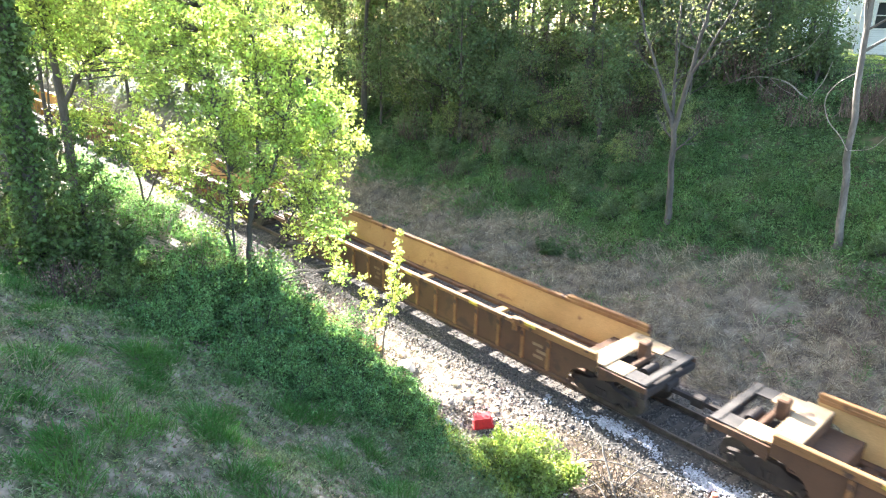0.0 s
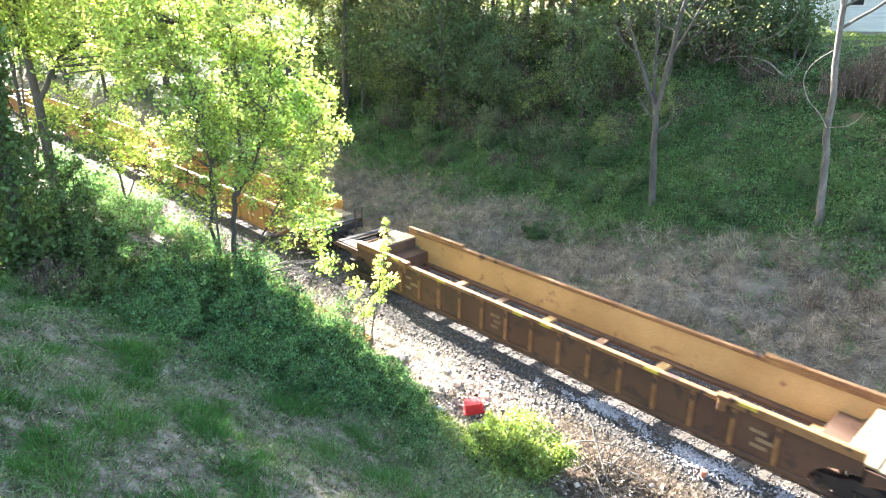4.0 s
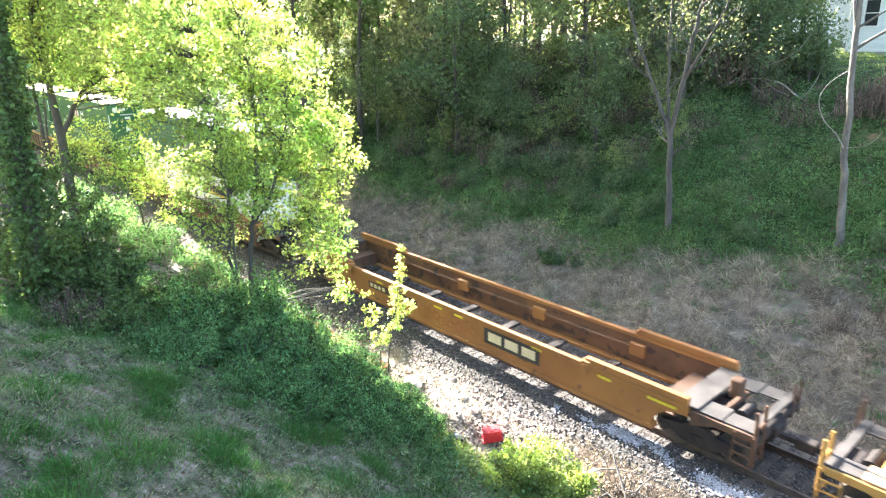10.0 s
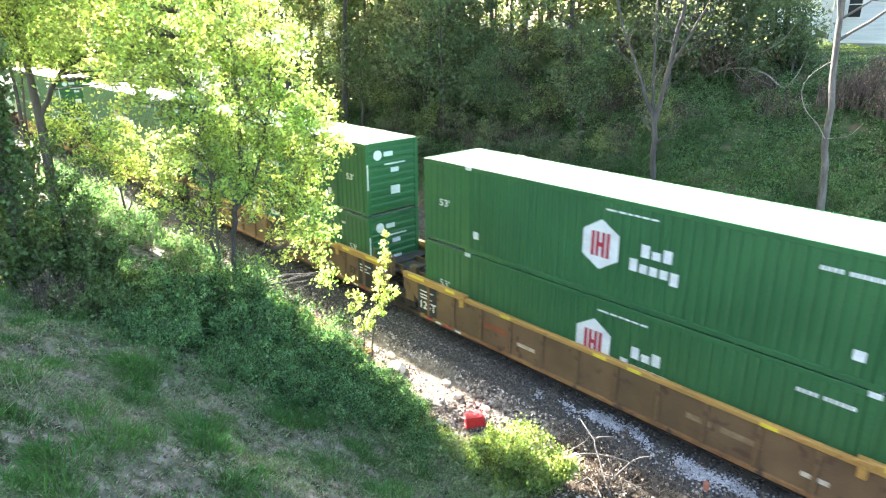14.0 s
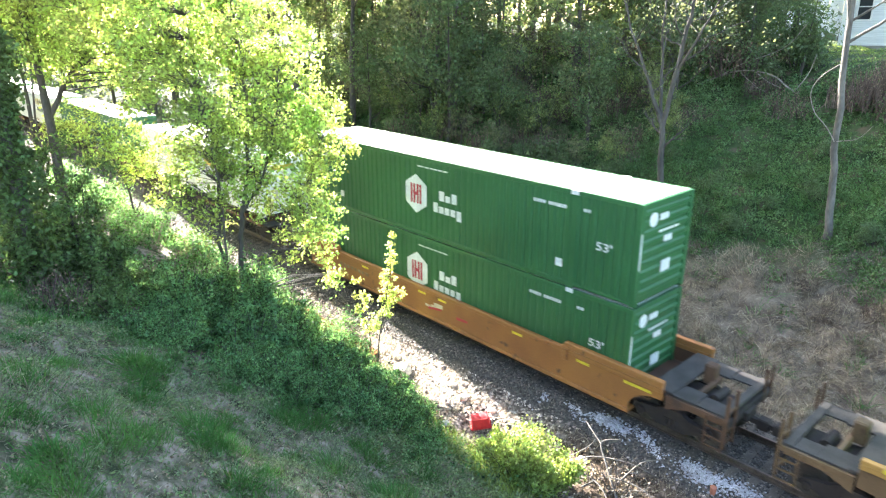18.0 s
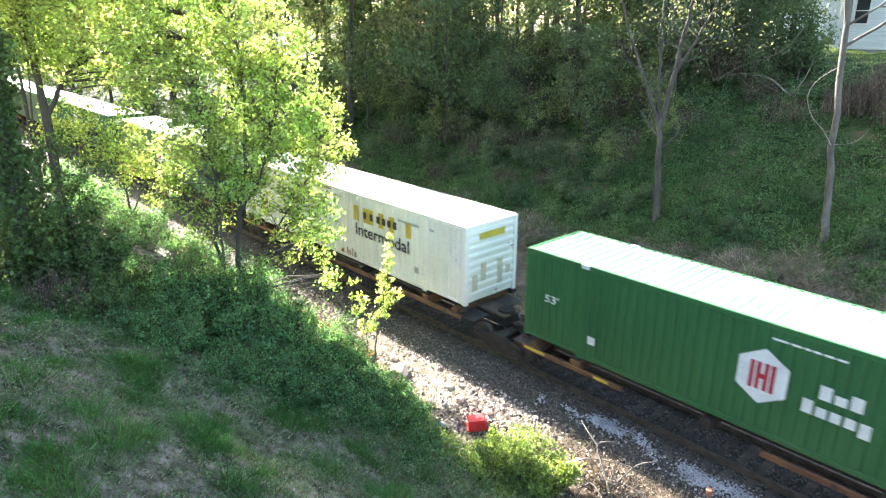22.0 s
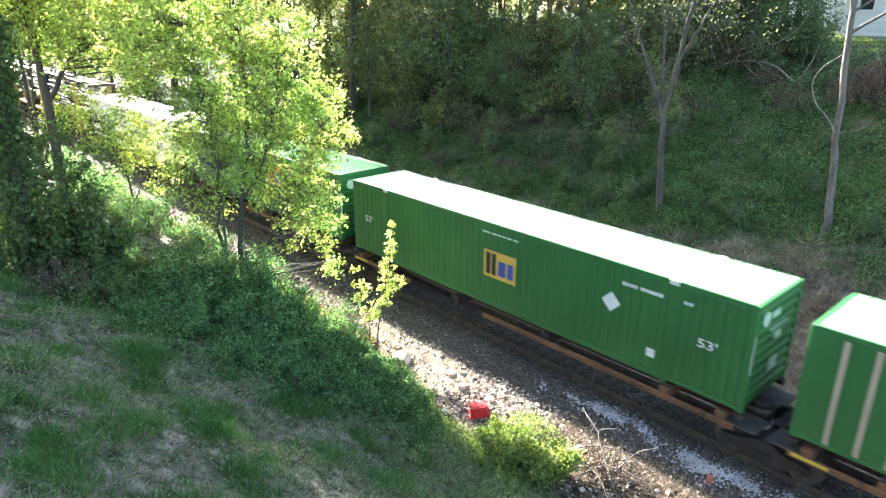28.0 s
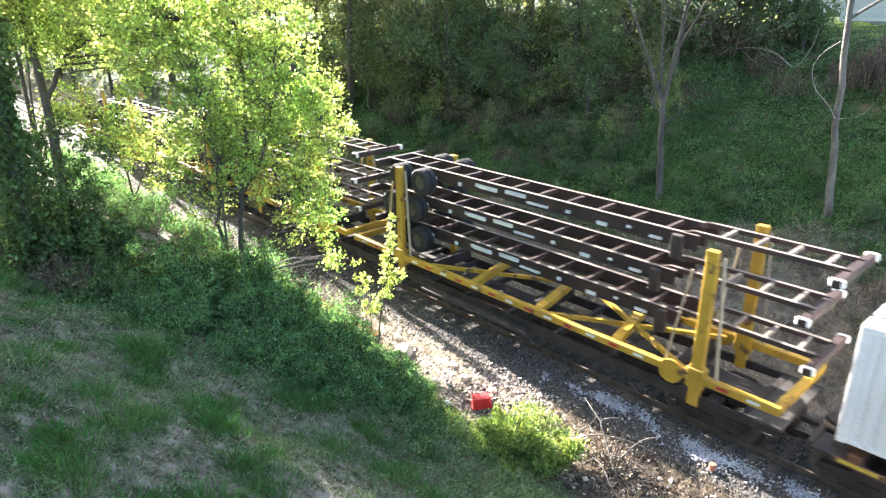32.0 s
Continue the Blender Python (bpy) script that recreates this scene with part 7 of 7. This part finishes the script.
def chassis(label):
    """An empty road chassis; x = 0 at its leading end, wheels behind."""
    th = tagged(new("container_chassis"), label, "trailer chassis", "stacked chassis on the flat car")
    r2 = np.random.default_rng(12)
    for s in (-1, 1):
        y = s * 0.55
        part("main_beam", Shape().box(-16.6, -3.9, y - 0.06, y + 0.06, 0.26, 0.29).box(-16.6, -3.9, y - 0.01, y + 0.01, -0.09, 0.27).box(-16.6, -3.9, y - 0.06, y + 0.06, -0.115, -0.09), M["chassis_brown"], th)
        part("beam_top", Shape().box(-16.6, -3.9, y - 0.065, y + 0.065, 0.292, 0.30), M["chassis_sunlit"], th, "flange strip with sunlight put into its colour")
        part("gooseneck_rail", Shape().box(-4.2, -0.5, s * 0.46 - 0.05, s * 0.46 + 0.05, 0.24, 0.36, 0.01).beam((-4.6, y, 0.16), (-4.0, s * 0.46, 0.3), 0.1, 0.16), M["chassis_brown"], th)
        part("beam_top", Shape().box(-4.1, -0.6, s * 0.46 - 0.055, s * 0.46 + 0.055, 0.362, 0.37), M["chassis_sunlit"], th, "flange strip with sunlight put into its colour")
        # uneven white patches: reflectors, and glare on the beams put into colour
        for k in range(11):
            x = -4.8 - k * 0.98 + r2.uniform(-0.2, 0.2)
            w, z = r2.uniform(0.08, 0.62) * (1.4 if 3 < k < 7 else 0.6), r2.uniform(-0.1, 0.1)
            part("reflector", Shape().box(x - w, x, min(y, y + s * 0.075), max(y, y + s * 0.075), z, z + r2.uniform(0.05, 0.13)), M["lamp_white"], th)
    for i in range(11):
        x = -4.9 - i * 1.1
        part("cross_member", Shape().box(x - 0.05, x + 0.05, -0.55, 0.55, 0.12, 0.25), M["chassis_brown"], th)
    for x in (-3.4, -2.6, -1.8, -1.0):
        part("cross_member", Shape().box(x - 0.045, x + 0.045, -0.46, 0.46, 0.25, 0.35), M["chassis_sunlit"], th)
    part("front_bolster", Shape().box(-0.62, -0.4, -1.2, 1.2, 0.12, 0.32, 0.02), M["chassis_brown"], th)
    for y in (-1.12, 1.12):
        part("twist_lock", Shape().box(-0.66, -0.36, y - 0.07, y + 0.07, 0.14, 0.33, 0.03), M["lamp_white"], th, "white painted corner lock")
    for y in (-0.68, 0.68):
        part("landing_leg", Shape().box(-4.55, -4.25, y - 0.1, y + 0.1, -0.4, 0.24, 0.02), M["grime"], th)
    part("rear_bolster", Shape().box(-16.6, -16.4, -1.2, 1.2, 0.05, 0.3, 0.02), M["chassis_brown"], th)
    for x in (-14.0, -15.2):
        part("axle", Shape().tube((x, -0.95, -0.12), (x, 0.95, -0.12), 0.07, n=8), M["grime"], th)
        for y in (-1.02, 1.02):
            w = part("wheel", Shape().tube((x, y - 0.2, -0.12), (x, y + 0.2, -0.12), 0.26, n=16), M["wheel_steel"], th)
            part("tyre", tyre_mesh(x, y), None, w, smooth=False)
    return th


def tyre_mesh(x, y):
    sh = Shape()
    for o in (-0.13, 0.13):
        ring = [(0.26, -0.11), (0.44, -0.11), (0.49, -0.07), (0.49, 0.07), (0.44, 0.11), (0.26, 0.11)]
        n, vs, fs = 22, [], []
        for k in range(n):
            w = 2 * math.pi * k / n
            vs += [(x + r * math.cos(w), y + o + d, -0.12 + r * math.sin(w)) for r, d in ring]
        for k in range(n):
            for j in range(6):
                fs.append((k * 6 + j, k * 6 + (j + 1) % 6, (k + 1) % n * 6 + (j + 1) % 6, (k + 1) % n * 6 + j))
        sh.add(vs, fs)
    return sh.mesh("tyre", M["tyre"])


# ---- the train, front to rear: origin of each car and load at the start ----
def clone(th, u):
    c = copy_thing(th, pose(u, 0, 0))
    return rolls(c, u)


rusty = rolls(well_car("well_car", "empty rusty brown well car with ribbed sides", "ribbed", True, True, M["paint_brown"], M["paint_brown_lit"], M["paint_rusty"], M["deck"], marks=False), -18.7)
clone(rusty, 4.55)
rolls(well_car("well_car", "empty rusty brown ribbed well car with red painted strokes", "ribbed", True, True, M["paint_brown"], M["paint_brown_lit"], M["paint_rusty"], M["deck"]), -42.1)
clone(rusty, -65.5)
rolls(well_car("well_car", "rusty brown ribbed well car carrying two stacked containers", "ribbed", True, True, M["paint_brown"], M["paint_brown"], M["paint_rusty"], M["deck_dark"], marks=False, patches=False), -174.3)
lead = rolls(well_car("well_car", "empty yellow articulated well car with black panels", "panelled", True, False, M["paint_yellow"], M["paint_yellow"], M["paint_yellow"], M["deck"], M["paint_yellow_shade"]), -88.95)
midu = rolls(well_car("well_car", "empty yellow articulated well car with black panels", "panelled", False, False, M["paint_yellow"], M["paint_yellow"], M["paint_yellow"], M["deck"], M["paint_yellow_shade"]), -108.45)
tail = rolls(well_car("well_car", "empty yellow articulated well car with black panels", "panelled", False, True, M["paint_yellow"], M["paint_yellow"], M["paint_yellow"], M["deck"], M["paint_yellow_shade"]), -127.85)
LOADED = "dull ochre articulated well car carrying two stacked green containers"
for f, r, u in ((True, False, -197.5), (False, False, -217.0), (False, True, -236.4)):
    rolls(well_car("well_car", LOADED, "panelled", f, r, M["paint_ochre"], M["paint_ochre"], M["paint_yellow"], M["deck_dark"]), u)
flush = rolls(well_car("well_car", "empty orange well car with smooth low sides", "flush", True, True, M["paint_orange"], M["beam_rust"], M["paint_orange"], M["deck_dark"]), -151.15)
rolls(well_car("well_car", "orange smooth-sided well car carrying two stacked green containers", "flush", True, True, M["paint_orange"], M["beam_rust"], M["paint_orange"], M["deck_dark"], marks=False), -259.5)

hex_box = container("green corrugated container with a white hexagon emblem", "green", "hex")
cream_box = container("green corrugated container with a cream emblem panel", "green", "panel")
gold_box = container("green corrugated container with a gold emblem panel", "green_light", "panel")
gold_green_roof = container("green container with gold panel, white diamond and pale green roof", "green_light", "panel_forward", "roof_deep", ribs=0.62)
hex_green_roof = container("green corrugated container with white hexagon and pale green roof", "green", "hex", "roof_green")
hex_dashed = container("green corrugated container with a white hexagon emblem and edge dashes", "green", "hex_dashed", "roof_green")
rib_box = container("green container with beige stiffeners and a pale emblem panel", "green_light", "ribbed", ribs=0.9)
white_box = container("white corrugated container with a yellow banner", "white", "banner")
white_worn = container("white rust-streaked container with a worn yellow banner", "white_rusty", "banner_worn")
USED = set()


def load(th, front, z):
    """Puts a container with its leading end at the given place along the train."""
    u = front - CL / 2
    if th in USED:
        c = copy_thing(th, pose(u, 0, z))
    else:
        c = th
        c.location = (u, 0, z)
        USED.add(th)
    c.location.z = z
    MOVING.append((c, u))
    return c


LOW, UPPER, SPINE = 0.44, 3.345, 1.372
load(white_box, -166.25, LOW)
load(cream_box, -166.25, UPPER)
for front in (-189.45, -208.95, -228.25, -251.45):
    load(hex_box, front, LOW)
    load(hex_green_roof if front == -208.95 else hex_dashed if front == -228.25 else hex_box, front, UPPER)
for th, front in ((white_box, -272.35), (hex_green_roof, -292.95), (white_worn, -311.75), (hex_dashed, -330.35), (hex_green_roof, -348.72),
                  (rib_box, -365.95), (gold_box, -383.2), (gold_green_roof, -400.35), (white_box, -419.0)):
    load(th, front, SPINE)

SPINES = [(-272.35, True, False), (-292.95, False, False), (-311.75, False, True), (-330.35, True, False), (-348.72, False, False),
          (-365.95, False, False), (-383.2, False, False), (-400.35, False, True), (-419.0, True, True)]
for i, (front, cf, cr) in enumerate(SPINES):
    ahead = SPINES[i - 1][0] - CL if i else front + 2.6
    behind = SPINES[i + 1][0] if i + 1 < len(SPINES) else front - CL - 1.6
    xf = CL / 2 + (ahead - front) / 2
    xr = CL / 2 + (front - CL - behind) / 2
    th = spine_car("grimy rust-brown spine car carrying one container", xf, xr, M["beam_rust"], cf, cr, front == -330.35)
    rolls(th, front - CL / 2)

flat = rolls(flat_car("flat car with a yellow rack for stacked chassis"), -436.25)
clone(flat, -464.8)
ch = chassis("empty dark brown trailer chassis stacked on the flat car")
ch.location.z = 2.5
rolls(ch, -435.5)
for u, z in ((-435.8, 3.62), (-435.3, 4.72), (-452.8, 2.5), (-453.0, 3.62), (-452.8, 4.72), (-470.2, 2.5), (-470.0, 3.62)):
    c = copy_thing(ch, pose(u, 0, z))
    MOVING.append((c, u))


# ---- ditch: water, stones, crate, roots ----
wx = np.arange(-64, -17.4, 0.5)
wy = np.array([-5.0, -4.4, -3.8, -3.2, -2.8])
k = len(wy)
vs = [(float(a), float(c) + 0.25 * math.sin(a * 0.4), -0.80) for a in wx for c in wy]
fs = [(i * k + j, (i + 1) * k + j, (i + 1) * k + j + 1, i * k + j + 1) for i in range(len(wx) - 1) for j in range(k - 1)]
tagged(new("water", Shape().add(vs, fs).mesh("water", M["mud_water"])), "shallow rust-brown stream in the stony ditch", "water", kind="structure")


def crate(label, at, turn):
    th = tagged(new("plastic_crate"), label, "plastic crate")
    th.matrix_world = pose(*at, 6, -8, turn)
    th.scale = (0.8, 0.8, 0.8)
    lo, hi = (0.36, 0.25), (0.30, 0.20)
    ring = lambda w, z: [(-w[0], -w[1], z), (w[0], -w[1], z), (w[0], w[1], z), (-w[0], w[1], z)]
    side = [(0, 1, 5, 4), (1, 2, 6, 5), (2, 3, 7, 6), (3, 0, 4, 7)]
    part("body", Shape().add(ring(lo, 0.0) + ring(hi, 0.40), side + [(4, 5, 6, 7)]), M["red_plastic"], th)
    part("rim", Shape().box(-0.39, 0.39, -0.28, -0.24, 0, 0.05, 0.008).box(-0.39, 0.39, 0.24, 0.28, 0, 0.05, 0.008).box(-0.39, -0.35, -0.24, 0.24, 0, 0.05, 0.008).box(0.35, 0.39, -0.24, 0.24, 0, 0.05, 0.008), M["red_plastic"], th)
    for s in (-1, 1):
        part("handle", Shape().box(s * 0.325 - 0.012, s * 0.325 + 0.012, -0.08, 0.08, 0.24, 0.29, 0.005), M["mark_red"], th)
    return th


crate("red plastic crate lying upside down among the stones", place(-11.85, -3.55, -0.04), 50)


def boulder(label, at, w, d, h, seed, mat="rubble"):
    rng = np.random.default_rng(seed)
    bm = bmesh.new()
    bmesh.ops.create_icosphere(bm, subdivisions=2, radius=1)
    for v in bm.verts:
        f = 1 + 0.22 * noise.noise(v.co * 1.6 + Vector((seed, 0, 0))) + rng.normal(0, 0.03)
        v.co = Vector((v.co.x * w / 2 * f, v.co.y * d / 2 * f, v.co.z * h / 2 * f + h * 0.2))
    me = bpy.data.meshes.new("stone")
    bm.to_mesh(me)
    bm.free()
    me.materials.append(M[mat])
    th = tagged(new("stone", me), label, "stone", "large stones in the ditch")
    th.location = at
    return th


for i, (x, y, w) in enumerate(((-15.9, -3.3, 0.75), (-14.7, -3.9, 0.4), (-13.1, -3.1, 0.35), (-12.6, -4.3, 0.3), (-13.9, -2.8, 0.35), (-10.3, -3.0, 0.3), (-16.7, -2.9, 0.35), (-12.0, -2.9, 0.28), (-8.6, -2.9, 0.3))):
    boulder("pale rounded stone lying in the ditch", place(x, y), w, w * 0.8, w * 0.6, 100 + i, "gravel_white" if i in (3, 5) else "rubble")

sh = Shape().tube((0, 0, -0.1), (0, 0, 0.26), 0.13, 0.12, 14).tube((0, 0, 0.26), (0, 0, 0.29), 0.145, 0.13, 14)
M["terracotta"] = material("terracotta", (0.42, 0.16, 0.10), (0.34, 0.13, 0.08), 4.0, 0.7)
th = tagged(new("marker_stub", sh.mesh("marker_stub", M["terracotta"])), "short terracotta-red marker stub beside the gravel", "marker")
th.location = place(-5.4, -2.0)
th.scale = (0.6, 0.6, 0.6)

deadwood("pale dead branches and roots heaped beside the ditch", [
    ([(-7.0, -3.7, -0.55), (-7.6, -3.3, -0.1), (-8.0, -3.0, 0.25), (-7.7, -2.6, 0.3)], 0.032, 0.014),
    ([(-8.0, -3.0, 0.2), (-8.5, -2.8, 0.35), (-8.9, -2.5, 0.3)], 0.022, 0.008),
    ([(-8.6, -3.6, -0.6), (-8.2, -3.2, -0.2), (-7.3, -2.8, -0.1), (-6.6, -2.5, -0.3)], 0.026, 0.01),
    ([(-7.9, -3.9, -0.6), (-7.5, -3.4, -0.35), (-6.7, -3.2, -0.3), (-6.0, -3.2, -0.5)], 0.026, 0.01),
    ([(-8.9, -3.3, -0.6), (-8.4, -2.9, -0.1), (-8.5, -2.4, 0.0)], 0.02, 0.008),
    ([(-7.3, -3.2, -0.5), (-7.0, -2.7, 0.0), (-6.6, -2.4, 0.2)], 0.025, 0.01),
    ([(-6.7, -4.3, -0.5), (-7.4, -3.9, -0.25), (-8.3, -3.8, -0.3)], 0.022, 0.01)], "dead_branch", mat="bark_pale")
bush("tangle of dark dead roots and twigs beside the ditch", place(-7.3, -3.3), 91, "litter", 2.4, 1.6, 0.7, 500, 0.06, name="root_tangle", stems=60)
rng = np.random.default_rng(19)
b = np.concatenate([on_ground(rng, 5000, -10, 0, -4.6, -2.2), on_ground(rng, 2500, -24, -10, -4.6, -2.6)])
stuff("dead_weeds", "dry brown weed stalks between the stones", quads("dead_weeds", blades(rng, b, 0.24, 0.012, 0.9), M["grass_dry"]), "dry weeds")
b = on_ground(rng, 6500, -15.0, -8.2, -6.2, -4.4)
stuff("yellow_grass", "sunlit yellow-green grass at the edge of the ditch", quads("yellow_grass", blades(rng, b, 0.34, 0.015, 0.7), M["leaf_fresh"]), "grass")

# ---- houses on the far crest ----
M["siding"] = material("siding", (0.74, 0.76, 0.78), (0.66, 0.68, 0.70), 0.5, 0.6, grain=8, bump=0.1, stretch=(0.1, 0.1, 6))
M["roofing"] = material("roofing", (0.16, 0.15, 0.15), (0.22, 0.21, 0.20), 2.0, 0.9)
M["pane"] = material("pane", (0.03, 0.035, 0.04), (0.05, 0.055, 0.06), 0.5, 0.08, bump=0, spec=0.6)
M["concrete"] = material("concrete", (0.34, 0.34, 0.33), (0.26, 0.26, 0.25), 1.5, 0.85)


def house(label, x0, x1, y0, y1, z, windows):
    th = tagged(new("house"), label, "house")
    th.location = ((x0 + x1) / 2, (y0 + y1) / 2, z)
    hx, hy = (x1 - x0) / 2, (y1 - y0) / 2
    part("foundation", Shape().box(-hx - 0.05, hx + 0.05, -hy - 0.05, hy + 0.05, -1.2, 0.35), M["concrete"], th)
    for s in (-1, 1):
        part("wall", Shape().box(s * hx - 0.1, s * hx + 0.1, -hy + 0.1, hy - 0.1, 0.35, 5.4), M["siding"], th)
    part("wall", Shape().box(-hx - 0.1, hx + 0.1, hy - 0.1, hy + 0.1, 0.35, 5.4), M["siding"], th)
    # the wall towards the line, pierced by its windows
    cuts = sorted(windows)
    front = Shape()
    x = -hx - 0.1
    for a, b, c, d in cuts:
        front.box(x, a, -hy - 0.1, -hy + 0.1, 0.35, 5.4)
        front.box(a, b, -hy - 0.1, -hy + 0.1, 0.35, c)
        front.box(a, b, -hy - 0.1, -hy + 0.1, d, 5.4)
        x = b
    front.box(x, hx + 0.1, -hy - 0.1, -hy + 0.1, 0.35, 5.4)
    part("wall", front, M["siding"], th, "pale board siding")
    for a, b, c, d in cuts:
        w = part("window", Shape().box(a - 0.1, a, -hy - 0.13, -hy + 0.02, c - 0.1, d + 0.1).box(b, b + 0.1, -hy - 0.13, -hy + 0.02, c - 0.1, d + 0.1).box(a, b, -hy - 0.13, -hy + 0.02, d, d + 0.1).box(a, b, -hy - 0.13, -hy + 0.02, c - 0.1, c).box(a, b, -hy - 0.08, -hy - 0.03, (c + d) / 2 - 0.03, (c + d) / 2 + 0.03), M["lamp_white"], th, "white window frame")
        part("pane", Shape().box(a, b, -hy - 0.02, -hy + 0.0, c, d), M["pane"], w)
    part("roof", Shape().prism([(-hx - 0.5, 5.35), (-hx - 0.5, 5.5), (0, 8.0), (hx + 0.5, 5.5), (hx + 0.5, 5.35), (0, 7.8)], -hy - 0.5, hy + 0.5), M["roofing"], th, "dark shingled roof")
    for s in (-1, 1):
        part("gable", Shape().add([(-hx, s * hy, 5.4), (hx, s * hy, 5.4), (0, s * hy, 7.7)], [(0, 1, 2)]), M["siding"], th)
    return th


house("white board house with dark windows beyond the crest", -16.6, -4.4, 36, 45, 8.75, [(-5.3, -4.5, 2.0, 3.6), (-1.5, -0.6, 2.0, 3.6), (2.5, 3.4, 2.0, 3.6)])
house("white house half hidden behind the trees", -33, -24, 50, 58, 8.9, [(-3.0, -2.2, 2.2, 3.6), (1.0, 1.8, 2.2, 3.6)])
b = on_ground(np.random.default_rng(3), 16000, -24, 0, 22.5, 35.5)
# trees block the sun here; the bright leaf colour stands for sunlight
stuff("lawn_grass", "mown lawn beyond the crest, sunlight put into its green", quads("lawn_grass", blades(np.random.default_rng(4), b, 0.14, 0.03, 0.7), M["leaf_fresh"]), "grass")


def motions():
    """The train rolls along the line at a steady pace; wheelsets turn while their car is in sight."""
    for th, u in MOVING:
        y, z = th.location.y, th.location.z
        walk(th, [(0, pose(u, y, z)), (SECONDS, pose(u + SPEED * SECONDS, y, z))])
        for w in th.children_recursive:
            if w.name.split(".")[0] != "wheelset":
                continue
            at = u + w.parent.location.x + w.location.x
            first = max(0, math.ceil((-34 - at) / SPEED * FPS))
            last = min(round(SECONDS * FPS), math.floor((3 - at) / SPEED * FPS))
            p = tuple(w.location)
            rows = [(k / FPS, pose(*p, 0, math.degrees(SPEED * (k - first) / FPS / 0.42) % 360, 0)) for k in range(first, last + 1)]
            if not rows:
                continue
            if first > 0:
                rows.insert(0, (0, rows[0][1]))
            if last < round(SECONDS * FPS):
                rows.append((SECONDS, rows[-1][1]))
            walk(w, rows)


motions()
